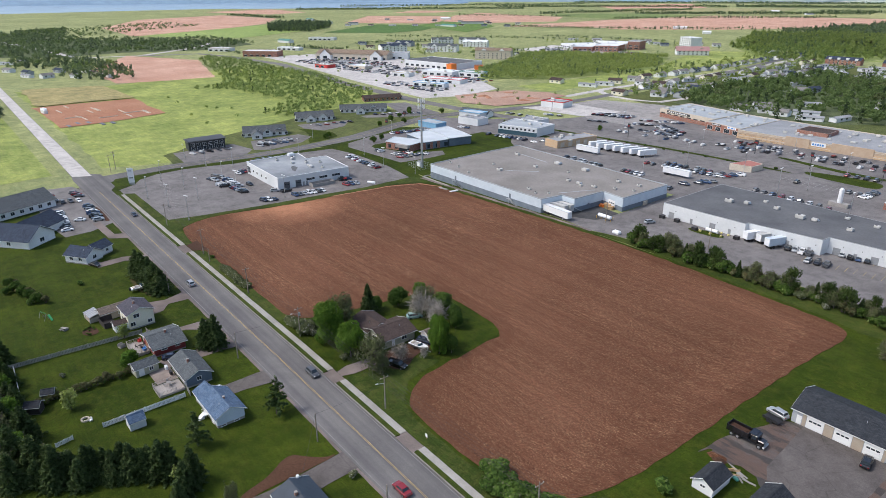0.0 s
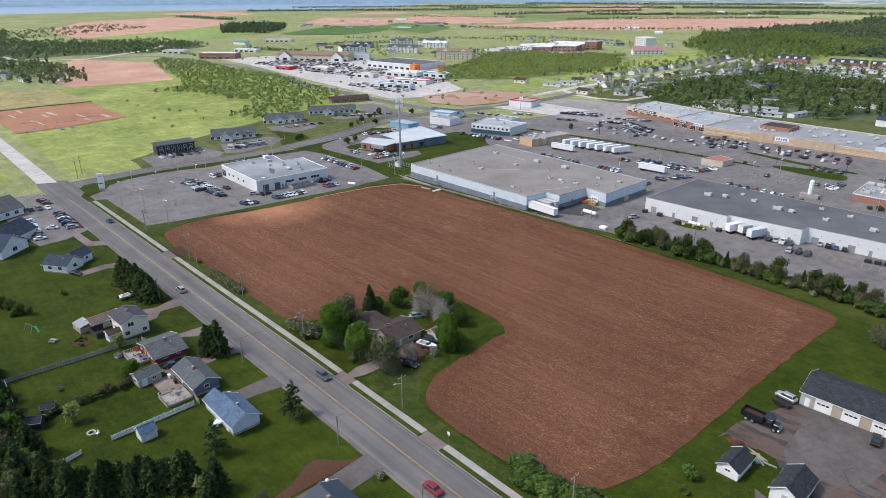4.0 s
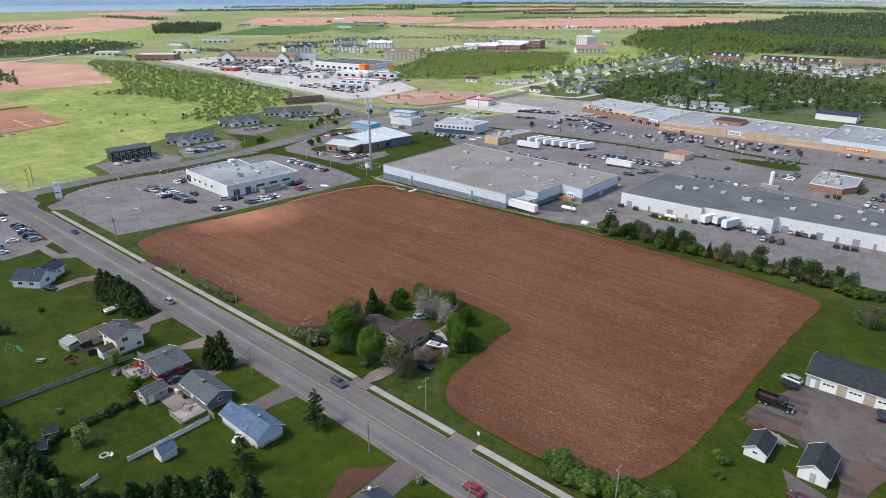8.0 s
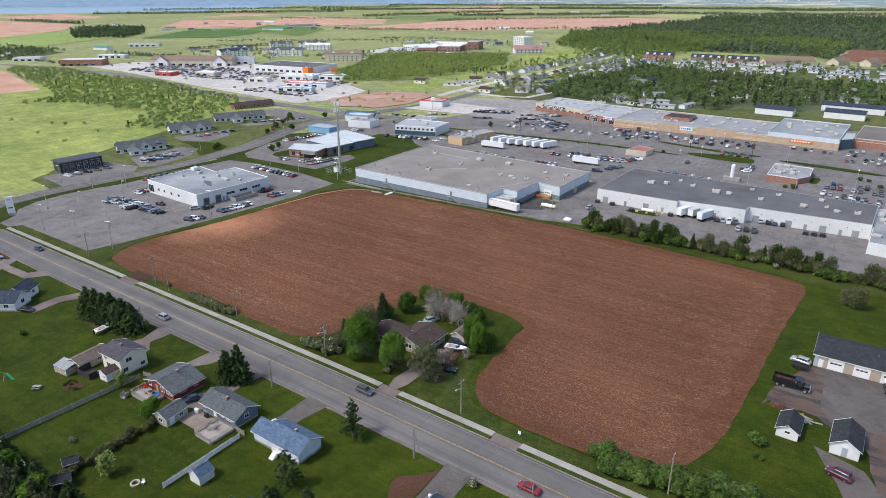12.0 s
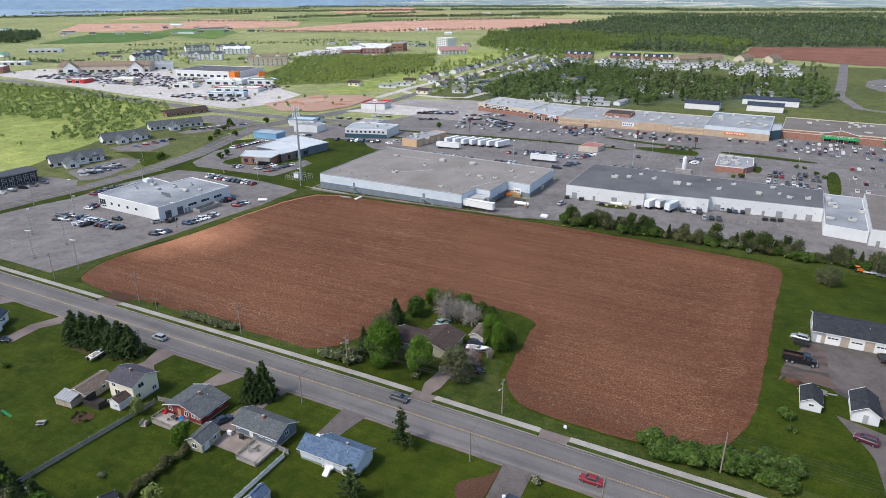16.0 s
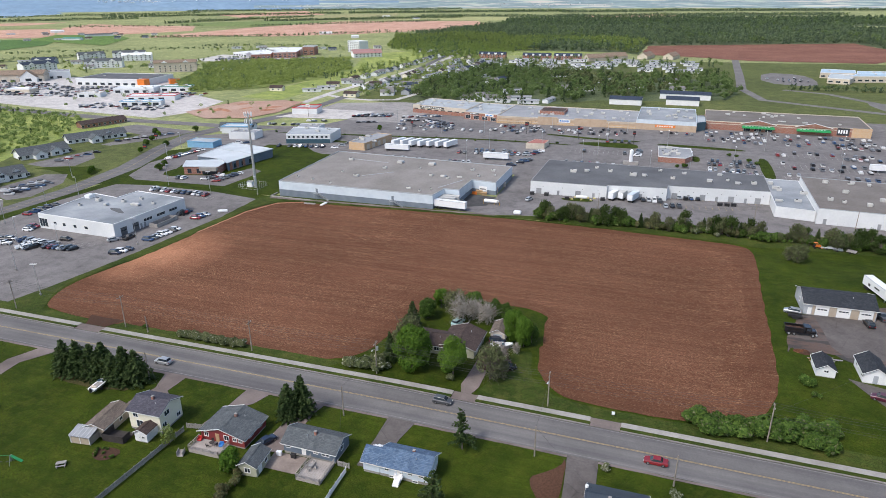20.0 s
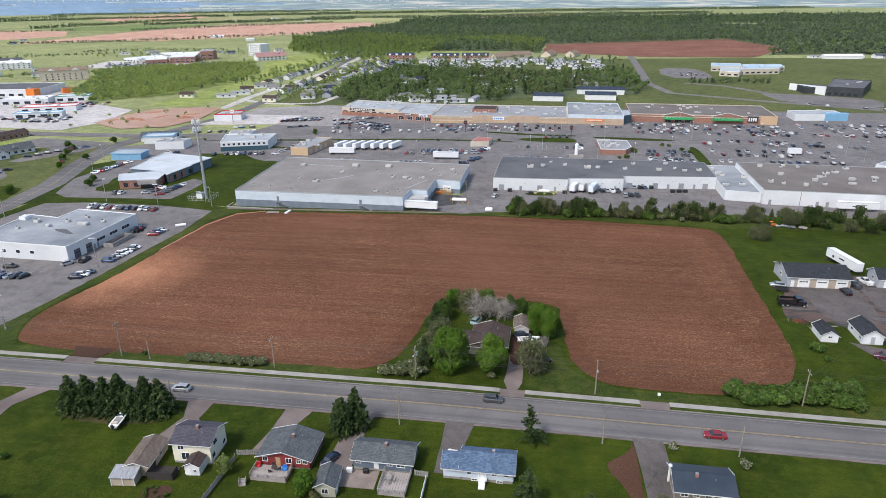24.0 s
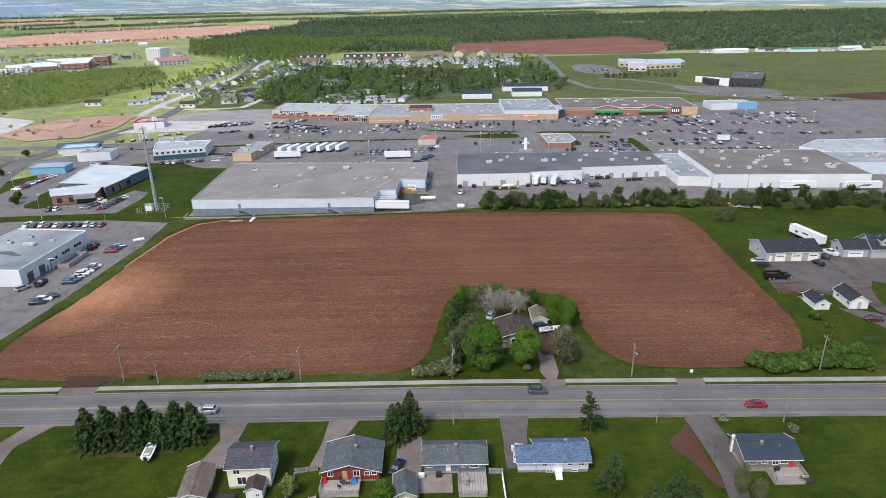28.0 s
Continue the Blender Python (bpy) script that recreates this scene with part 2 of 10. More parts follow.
LOT = make_asphalt("lot_asphalt", (0.135, 0.125, 0.122), (0.208, 0.195, 0.19), None, 0.3, 0.05)
# Lot asphalt in two lighter steps, sun on the far side put into colour.
LOT_MID = make_asphalt("half_sunlit_lot_asphalt", (0.25, 0.235, 0.225), (0.33, 0.31, 0.295), None, 0.3, 0.02)
LOT_SUNLIT = make_asphalt("sunlit_lot_asphalt", (0.44, 0.415, 0.395), (0.56, 0.53, 0.505), None, 0.3, 0.02)
DARKTAR = make_asphalt("fresh_tar", (0.05, 0.05, 0.052), (0.09, 0.088, 0.088), None, 0.3)
GRAVEL = surf("gravel", (0.125, 0.102, 0.095), (0.225, 0.185, 0.17), 0.12, 3.0, 0.95, 0.5, 0.08)
CONCRETE = surf("concrete", (0.26, 0.245, 0.225), (0.36, 0.345, 0.32), 0.2, 2.5, 0.85, 0.2)
KERB = surf("kerb_concrete", (0.2, 0.185, 0.17), (0.29, 0.27, 0.25), 0.3, 2.0, 0.9, 0.2)
PAINT_Y = paint("yellow_line", (0.36, 0.27, 0.12), 0.8, var=0.3)
PAINT_F = paint("worn_edge_line", (0.215, 0.21, 0.205), 0.85, var=0.3)
PAINT_W = paint("white_line", (0.38, 0.37, 0.36), 0.8, var=0.3)
WATER = surf("sea_water", (0.2, 0.3, 0.4), (0.24, 0.34, 0.43), 0.002, 0.02, 0.25, 0.0)
MEMBRANE = surf("taupe_roof_membrane", (0.2, 0.185, 0.17), (0.27, 0.25, 0.235), 0.07, 1.2, 0.9, 0.1)
MEMBRANE_G = surf("grey_roof_membrane", (0.24, 0.25, 0.265), (0.33, 0.34, 0.355), 0.07, 1.0, 0.85, 0.1)
MEMBRANE_D = surf("dark_roof_membrane", (0.085, 0.088, 0.095), (0.14, 0.143, 0.15), 0.07, 1.0, 0.85, 0.1)
MEMBRANE_P = surf("pale_roof_membrane", (0.3, 0.33, 0.355), (0.42, 0.45, 0.475), 0.08, 0.8, 0.8, 0.1, grit=0.35)
MEMBRANE_T = surf("brown_roof_membrane", (0.135, 0.12, 0.108), (0.2, 0.182, 0.168), 0.06, 1.0, 0.9, 0.1)
MEMBRANE_S = surf("sooty_grey_roof_membrane", (0.17, 0.19, 0.21), (0.36, 0.38, 0.4), 0.05, 0.9, 0.85, 0.1, grit=0.4)


def make_yard(name):
    """A worn yard: grey asphalt, dark wet tracks and trodden brown soil in irregular patches."""
    m, nt, nd, lk, bs = nodes_of(name)
    g = nd.new("ShaderNodeNewGeometry").outputs["Position"]
    f1, f2, f3 = noise_of(nt, g, 0.1, 6.0, 0.65), noise_of(nt, stretched(nt, g, 0.1, 0.4, 1), 1.0, 5.0, 0.6), noise_of(nt, g, 5.0, 4.0, 0.75)
    col = ramp_between(nt, noise_of(nt, g, 0.4, 4.0), (0.09, 0.081, 0.077), (0.14, 0.126, 0.12))
    col = mixed(nt, ramp_between(nt, f1, (0, 0, 0), (0.9, 0.9, 0.9), 0.44, 0.54), col, (0.105, 0.066, 0.05))
    col = mixed(nt, ramp_between(nt, f2, (0, 0, 0), (0.85, 0.85, 0.85), 0.5, 0.58), col, (0.04, 0.036, 0.035))
    col = mixed(nt, 0.7, col, ramp_between(nt, f3, (0.6, 0.6, 0.6), (1.4, 1.4, 1.4)), "MULTIPLY")
    lk.new(col, bs.inputs["Base Color"])
    bs.inputs["Roughness"].default_value = 0.85
    bumped(nt, bs, f3, 0.4, 0.05)
    return m


YARD = make_yard("worn_yard")
MEMBRANE_W = surf("white_metal_roof", (0.68, 0.7, 0.72), (0.8, 0.81, 0.82), 0.1, 1.0, 0.5, 0.05, grit=0.2)
MEMBRANE_L = surf("pale_blue_grey_roof", (0.46, 0.5, 0.53), (0.56, 0.6, 0.63), 0.1, 1.0, 0.6, 0.05, grit=0.25)
STEEL_B = lined("pale_blue_ribbed_steel", (0.5, 0.57, 0.64), (0.6, 0.67, 0.73), 0.4, "z", 0.5, 0.01, line=0.93)
STEEL_G = lined("slate_blue_block", (0.145, 0.175, 0.215), (0.195, 0.23, 0.27), 0.4, "z", 0.7, 0.01, line=0.9)
STUCCO = surf("white_wall_panel", (0.6, 0.62, 0.635), (0.7, 0.715, 0.725), 0.12, 1.5, 0.7, 0.03, grit=0.22)
TAN = lined("tan_block", (0.42, 0.31, 0.22), (0.5, 0.39, 0.29), 0.6, "z", 0.8, 0.01, line=0.85)
BUFF = surf("buff_panel", (0.5, 0.44, 0.36), (0.62, 0.55, 0.46), 0.2, 1.5, 0.8, 0.05)
BRICK = make_brick("red_brick", (0.26, 0.1, 0.07), (0.33, 0.15, 0.1), (0.35, 0.3, 0.27))
BRICK_T = make_brick("tan_brick", (0.5, 0.33, 0.18), (0.58, 0.4, 0.24), (0.5, 0.44, 0.38))
SID_WHITE = lined("white_siding", (0.7, 0.71, 0.72), (0.8, 0.81, 0.82), 0.2, "z", 0.55)
SID_BLUEW = lined("pale_blue_siding", (0.56, 0.63, 0.72), (0.66, 0.73, 0.8), 0.2, "z", 0.55)
SID_CREAM = lined("cream_siding", (0.74, 0.69, 0.54), (0.82, 0.78, 0.64), 0.2, "z", 0.55)
SID_RED = lined("barn_red_siding", (0.2, 0.035, 0.035), (0.27, 0.05, 0.05), 0.2, "z", 0.6)
SID_SLATE = lined("slate_blue_siding", (0.11, 0.145, 0.19), (0.15, 0.19, 0.24), 0.2, "z", 0.6)
SID_SAGE = lined("sage_siding", (0.34, 0.34, 0.25), (0.43, 0.43, 0.33), 0.2, "z", 0.6)
SID_TAN = lined("tan_siding", (0.38, 0.31, 0.24), (0.47, 0.4, 0.32), 0.2, "z", 0.6)
SID_GREY = lined("grey_siding", (0.34, 0.36, 0.39), (0.42, 0.44, 0.47), 0.2, "z", 0.6)
SID_TAUPE = lined("taupe_siding", (0.2, 0.16, 0.13), (0.26, 0.21, 0.18), 0.2, "z", 0.6)
SID_BLACK = lined("charcoal_siding", (0.03, 0.035, 0.04), (0.05, 0.055, 0.06), 0.3, "z", 0.6)
SH_GREY = make_shingle("grey_shingle", (0.078, 0.088, 0.096), (0.122, 0.134, 0.142))
SH_WEATH = make_shingle("weathered_brown_shingle", (0.13, 0.105, 0.088), (0.19, 0.155, 0.13))
# Grey shingle lightened, the sun on the far roofs put into its colour.
SH_SUNLIT = make_shingle("sunlit_grey_shingle", (0.17, 0.165, 0.16), (0.25, 0.24, 0.23))
SH_DARK = make_shingle("charcoal_shingle", (0.027, 0.031, 0.038), (0.048, 0.053, 0.062))
SH_BLUE = make_shingle("blue_shingle", (0.07, 0.115, 0.19), (0.125, 0.18, 0.265))
SH_BROWN = make_shingle("brown_shingle", (0.058, 0.042, 0.038), (0.09, 0.067, 0.061))
SH_TAN = make_shingle("weathered_tan_shingle", (0.22, 0.16, 0.12), (0.3, 0.23, 0.17))
SH_NAVY = make_shingle("navy_grey_shingle", (0.031, 0.043, 0.068), (0.056, 0.072, 0.104))
SH_MAUVE = make_shingle("plum_grey_shingle", (0.06, 0.058, 0.075), (0.095, 0.092, 0.112))
METAL_ROOF = lined("dark_metal_roof", (0.03, 0.042, 0.06), (0.045, 0.06, 0.08), 0.4, "x", 0.45, 0.02, line=0.7)
TRIM = paint("white_trim", (0.78, 0.78, 0.77), 0.5, var=0.06)
TRIM_D = paint("dark_trim", (0.04, 0.04, 0.045), 0.5)
GALV = surf("galvanised_metal", (0.4, 0.42, 0.44), (0.55, 0.57, 0.58), 0.8, 4.0, 0.45, 0.05, 0.01, 0.7)
UNIT = surf("rooftop_unit_paint", (0.42, 0.42, 0.4), (0.56, 0.55, 0.53), 0.5, 3.0, 0.6, 0.05)
POLE_W = surf("weathered_pole_wood", (0.2, 0.17, 0.14), (0.32, 0.28, 0.24), 0.8, 6.0, 0.9, 0.3)
DECK = lined("grey_deck_boards", (0.3, 0.27, 0.25), (0.42, 0.38, 0.35), 0.15, "x", 0.85, 0.01, line=0.6)
WOOD_D = surf("dark_stained_wood", (0.03, 0.027, 0.027), (0.06, 0.05, 0.048), 0.5, 6.0, 0.8, 0.2)
WOOD_L = surf("raw_timber", (0.36, 0.23, 0.12), (0.5, 0.35, 0.2), 0.5, 5.0, 0.85, 0.2)
PATIO = surf("brown_patio_stone", (0.2, 0.16, 0.14), (0.29, 0.24, 0.21), 0.3, 2.0, 0.9, 0.2)
FENCE_G = surf("weathered_fence_wood", (0.24, 0.23, 0.22), (0.36, 0.34, 0.32), 0.4, 5.0, 0.9, 0.2)
GLASS = paint("window_glass", (0.03, 0.04, 0.05), 0.06)
GLASS_B = paint("blue_tinted_glass", (0.05, 0.1, 0.13), 0.08)
RUBBER = paint("tyre_rubber", (0.018, 0.018, 0.019), 0.85)
STEEL_RIM = paint("steel_rim", (0.35, 0.35, 0.36), 0.35, 0.8)
LENS_W = paint("lamp_lens", (0.7, 0.7, 0.68), 0.15)
LENS_R = paint("tail_lens", (0.35, 0.02, 0.02), 0.2)
PLASTIC_W = paint("white_plastic", (0.78, 0.79, 0.8), 0.35, var=0.05)
PLASTIC_BL = paint("black_plastic", (0.02, 0.02, 0.022), 0.6)
BLUE_SIGN = paint("blue_sign_paint", (0.03, 0.2, 0.55), 0.4)
RED_SIGN = paint("red_sign_paint", (0.5, 0.03, 0.03), 0.4)
ORANGE_SIGN = paint("orange_sign_paint", (0.75, 0.2, 0.03), 0.4)
GREEN_SIGN = paint("green_awning", (0.02, 0.25, 0.08), 0.5)
SKYBLUE = paint("sky_blue_panel", (0.2, 0.4, 0.58), 0.45, var=0.12)
SPRUCE_G = paint("green_metal_roof", (0.06, 0.22, 0.17), 0.45, var=0.15)
YELLOW = paint("yellow_machine_paint", (0.6, 0.34, 0.03), 0.4, var=0.1)
BARK = surf("bark", (0.08, 0.065, 0.055), (0.16, 0.13, 0.11), 1.0, 8.0, 0.95, 0.5, 0.03)
BARK_P = surf("pale_bark", (0.3, 0.27, 0.24), (0.4, 0.37, 0.33), 1.0, 8.0, 0.95, 0.4, 0.03)
LEAF_BRIGHT = make_leaf("maple_leaf", (0.05, 0.115, 0.014), (0.13, 0.225, 0.028))
LEAF_MID = make_leaf("mid_green_leaf", (0.036, 0.079, 0.014), (0.108, 0.175, 0.035))
LEAF_DULL = make_leaf("dull_leaf", (0.075, 0.095, 0.04), (0.17, 0.19, 0.095))
LEAF_DARK = make_leaf("spruce_needle", (0.036, 0.062, 0.022), (0.088, 0.13, 0.047))
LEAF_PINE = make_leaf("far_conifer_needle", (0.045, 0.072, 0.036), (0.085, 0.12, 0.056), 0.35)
# Far foliage lightened and shifted to blue, sunlight and haze in the pigment.
LEAF_FAR = make_leaf("sunlit_woodland_leaf", (0.15, 0.21, 0.08), (0.24, 0.31, 0.13), 0.42)
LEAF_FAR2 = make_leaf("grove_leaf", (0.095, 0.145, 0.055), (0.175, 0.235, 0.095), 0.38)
LEAF_DEEP = make_leaf("hazy_deep_leaf", (0.1, 0.145, 0.078), (0.185, 0.235, 0.135), 0.38)
LEAF_NEEDLE = make_leaf("hazy_deep_needle", (0.07, 0.105, 0.07), (0.13, 0.17, 0.115), 0.35)
LEAF_YEL = make_leaf("young_and_sunlit_leaf", (0.18, 0.24, 0.075), (0.3, 0.355, 0.13), 0.4)
LEAF_BROWN = make_leaf("brownish_hedge_leaf", (0.075, 0.07, 0.03), (0.14, 0.13, 0.06))
BLOSSOM = make_leaf("white_blossom", (0.3, 0.32, 0.26), (0.5, 0.5, 0.44))
TWIG = make_leaf("bare_twig", (0.13, 0.115, 0.1), (0.26, 0.24, 0.2))


# ---- building blocks
def ease(t):
    t = min(max(t, 0.0), 1.0)
    return t * t * (3 - 2 * t)


def gz(x, y=0.0):
    """The lie of the land: falling gently to the west of the field's middle, with a low rise under the yard to the east."""
    return 0.014 * max(min(x, 0.0), -230.0) + 1.85 * ease((x - 70) / 22) * ease((y - 13) / 18) * ease((132 - y) / 30)


RISE_CUTS = [((x, 0, 0), (1, 0, 0)) for x in (70, 72.5, 75, 77.5, 80, 82.5, 85, 87.5, 90, 92)] + [((0, y, 0), (0, 1, 0)) for y in (13, 15, 17, 19, 21, 23, 25, 27, 29, 31, 102, 106, 110, 114, 118, 122, 126, 129, 132)]


def thing(name, label, category, x, y, rz=0.0, group="", z=None, kind=""):
    e = new(name)
    e.empty_display_size = 0.3
    e.matrix_basis = pose(x, y, gz(x, y) if z is None else z, 0, 0, rz)
    return tagged(e, label, category, group, kind)


def put_mesh(name, bm, material, label="", turn=True):
    me = bpy.data.meshes.new(name)
    if turn:
        bmesh.ops.recalc_face_normals(bm, faces=bm.faces)
    bm.to_mesh(me)
    bm.free()
    for mm in (material if isinstance(material, (list, tuple)) else [material]):
        me.materials.append(mm)
    ob = new(name, me)
    if label:
        ob["label"] = label
    return ob


def part(name, bm, material, parent, label=""):
    ob = put_mesh(name, bm, material, label)
    ob.parent = parent
    return ob


def share(name, mesh, parent, m):
    """One more part on a mesh that exists already."""
    ob = new(name, mesh)
    ob.parent = parent
    ob.matrix_basis = m
    return ob


def box(bm, x0, x1, y0, y1, z0, z1, bev=0.0):
    v = [bm.verts.new(p) for p in ((x0, y0, z0), (x1, y0, z0), (x1, y1, z0), (x0, y1, z0), (x0, y0, z1), (x1, y0, z1), (x1, y1, z1), (x0, y1, z1))]
    f = [bm.faces.new([v[i] for i in q]) for q in ((3, 2, 1, 0), (4, 5, 6, 7), (0, 1, 5, 4), (1, 2, 6, 5), (2, 3, 7, 6), (3, 0, 4, 7))]
    if bev:
        es = list({e for q in f for e in q.edges})
        bmesh.ops.bevel(bm, geom=es, offset=bev, segments=1, affect="EDGES")
    return v


def boxes(*rows, bev=0.0):
    bm = bmesh.new()
    for r in rows:
        box(bm, *r, bev=bev)
    return bm


def prism(bm, pts, z0, z1):
    lo = [bm.verts.new((x, y, z0)) for x, y in pts]
    hi = [bm.verts.new((x, y, z1)) for x, y in pts]
    n = len(pts)
    bm.faces.new(hi)
    bm.faces.new(lo[::-1])
    for i in range(n):
        bm.faces.new((lo[i], lo[(i + 1) % n], hi[(i + 1) % n], hi[i]))


def tube(bm, p, q, r0, r1, n=8, caps=True):
    p, q = Vector(p), Vector(q)
    rot = (q - p).to_track_quat("Z", "Y").to_matrix()
    rings = []
    for c, r in ((p, r0), (q, r1)):
        rings.append([bm.verts.new(c + rot @ Vector((r * math.cos(2 * math.pi * i / n), r * math.sin(2 * math.pi * i / n), 0))) for i in range(n)])
    for i in range(n):
        bm.faces.new((rings[0][i], rings[0][(i + 1) % n], rings[1][(i + 1) % n], rings[1][i]))
    if caps:
        bm.faces.new(rings[0][::-1])
        bm.faces.new(rings[1])


def tubes(*rows, n=8):
    bm = bmesh.new()
    for r in rows:
        tube(bm, *r, n=n)
    return bm


def slab(bm, quad, t):
    """A thin plate of thickness t below four points."""
    q = [Vector(p) for p in quad]
    nrm = (q[1] - q[0]).cross(q[2] - q[0]).normalized() * t
    a = [bm.verts.new(p) for p in q]
    b = [bm.verts.new(p - nrm) for p in q]
    n = len(q)
    bm.faces.new(a)
    bm.faces.new(b[::-1])
    for i in range(n):
        bm.faces.new((a[i], b[i], b[(i + 1) % n], a[(i + 1) % n]))


def rounded(pts, times=2):
    """Chaikin's corner cutting."""
    for _ in range(times):
        out = []
        for i, (x, y) in enumerate(pts):
            u, v = pts[(i + 1) % len(pts)]
            out += [(0.75 * x + 0.25 * u, 0.75 * y + 0.25 * v), (0.25 * x + 0.75 * u, 0.25 * y + 0.75 * v)]
        pts = out
    return pts


def ragged(pts, step=6.0, amp=0.5):
    """A closed outline with more points, each a little off the line."""
    out = []
    for i, (x, y) in enumerate(pts):
        u, v = pts[(i + 1) % len(pts)]
        n = max(1, int(math.hypot(u - x, v - y) / step))
        for k in range(n):
            a, b = x + (u - x) * k / n, y + (v - y) * k / n
            j = noise.noise_vector(Vector((a * 0.21, b * 0.21, 3.1))) * amp
            out.append((a + j.x, b + j.y))
    return out


def sheet(name, pts, material, lift, label="", category="ground", thick=0.0, kind="structure"):
    """A piece of ground laid on the land, cut where the land bends."""
    bm = bmesh.new()
    f = bm.faces.new([bm.verts.new((x, y, 0)) for x, y in pts])
    f.normal_update()
    if f.normal.z < 0:
        f.normal_flip()
    bmesh.ops.triangulate(bm, faces=[f])
    for cut in (0.0, -230.0):
        bmesh.ops.bisect_plane(bm, geom=bm.verts[:] + bm.edges[:] + bm.faces[:], plane_co=(cut, 0, 0), plane_no=(1, 0, 0))
    if max(q[0] for q in pts) > 70 and max(q[1] for q in pts) > 13 and min(q[1] for q in pts) < 132 and material is not FARGREEN:
        for co, no in RISE_CUTS:
            bmesh.ops.bisect_plane(bm, geom=bm.verts[:] + bm.edges[:] + bm.faces[:], plane_co=co, plane_no=no)
    for v in bm.verts:
        v.co.z = gz(v.co.x, v.co.y) + lift * 2
    bm.normal_update()
    for q in bm.faces:
        if q.normal.z < 0:
            q.normal_flip()
    if thick:
        r = bmesh.ops.extrude_face_region(bm, geom=bm.faces[:])
        for v in r["geom"]:
            if isinstance(v, bmesh.types.BMVert):
                v.co.z -= thick
    return tagged(put_mesh(name, bm, material, turn=thick > 0), label, category, kind=kind)


def strip(name, line, width, material, lift, label="", category="road", thick=0.0):
    """A band of even width along a bent line."""
    L, R = [], []
    for i, (x, y) in enumerate(line):
        a, b = line[max(i - 1, 0)], line[min(i + 1, len(line) - 1)]
        d = Vector((b[0] - a[0], b[1] - a[1])).normalized()
        w = width[i] if isinstance(width, (list, tuple)) else width
        L.append((x - d.y * w / 2, y + d.x * w / 2))
        R.append((x + d.y * w / 2, y - d.x * w / 2))
    return sheet(name, R + L[::-1], material, lift, label, category, thick)
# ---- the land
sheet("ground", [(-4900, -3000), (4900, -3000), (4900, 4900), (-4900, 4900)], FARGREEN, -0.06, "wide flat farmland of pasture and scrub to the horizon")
sheet("water", [(-2950, -400), (-2980, 450), (-2998, 774), (-3001, 1072), (-2839, 1271), (-2691, 1563), (-2560, 1700), (-2700, 2000), (-2950, 2600), (-3350, 2900), (-3340, 3110), (-3000, 3500), (-2900, 3900), (-4200, 3900), (-4880, -400)], WATER, -0.02, "pale blue sea bay on the far side of the fields", "sea")
sheet("lawn", [(-140, -400), (420, -400), (420, 133), (130, 137), (-120, 137), (-215, 160), (-225, 8), (-215, -6), (-215, -120)], GRASS, -0.02, "mown dark green lawns on both sides of the road")
sheet("meadow", ragged([(-250, 14), (-238, 45), (-236, 130), (-250, 175), (-300, 240), (-345, 270), (-500, 300), (-700, 290), (-640, 190), (-600, 105), (-610, 14)], 12, 3), MEADOW, -0.01, "bright yellow-green hay meadow west of the shops, lightened for sun")
sheet("meadow", [(-250, -12), (-620, -12), (-640, -160), (-235, -150)], MEADOW, -0.015, "bright green hay meadow beside the pale road, lightened for sun")
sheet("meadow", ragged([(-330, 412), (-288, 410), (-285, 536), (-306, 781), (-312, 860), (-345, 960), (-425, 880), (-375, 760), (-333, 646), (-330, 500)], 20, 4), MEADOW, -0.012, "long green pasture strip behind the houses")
sheet("meadow", [(-790, 1055), (-714, 936), (-560, 1000), (-420, 1030), (-470, 1103), (-519, 1221), (-700, 1260)], FARGREEN, -0.012, "open green pasture behind the far hospital")
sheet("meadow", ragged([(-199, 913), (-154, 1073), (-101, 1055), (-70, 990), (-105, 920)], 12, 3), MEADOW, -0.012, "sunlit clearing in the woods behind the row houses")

FIELD = [(-118, 13), (-92, 11.2), (-60, 11.6), (-20, 11.6), (-13.5, 17.5), (-10.5, 28), (-9, 42), (-6, 58), (28.5, 57), (28.8, 46), (30.4, 30), (32.4, 20.5), (38.5, 15), (45, 13.6), (62, 13.5), (76, 15.6), (84, 22), (87.3, 36), (87.5, 60), (88, 90), (89.4, 118), (88.6, 130), (81, 133), (11, 136), (-52, 134), (-108, 131.5), (-116.5, 118), (-118, 95), (-120, 60), (-124.7, 40), (-126, 29), (-123, 19)]
field = sheet("field", ragged(rounded(FIELD, 2), 1.2, 0.55), HEADLAND, 0.03, "large tilled field of red-brown soil with straw streaks", "field")
CORE = [(-114, 19), (-92, 16), (-60, 15.5), (-24, 15.5), (-18, 20), (-15.5, 30), (-14, 44), (-11, 63), (32, 62), (33.4, 46), (33.8, 32), (36.8, 23), (43, 18.5), (62, 18), (73, 20), (79.5, 26), (82, 38), (82.2, 60), (82.4, 90), (82.6, 116), (81, 126), (75, 128), (11, 131), (-52, 129), (-103, 126.5), (-111, 115), (-114, 76), (-120, 32)]
sheet("tilled_soil", ragged(ragged(rounded(CORE, 2), 3.0, 3.4), 1.0, 1.0), SOIL, 0.034, "straw-flecked furrows in the middle of the field", "field")
sheet("verge", ragged([(-134, 12.8), (-119, 12.8), (-125, 22), (-127, 30), (-125.4, 42), (-120.6, 62), (-118.6, 96), (-117, 118), (-109, 133), (-123, 134), (-122, 104), (-123.6, 90), (-126.8, 54), (-130, 31)], 1.5, 0.45), VERGE, 0.026, "rough grass strip between the car park and the field", "verge")
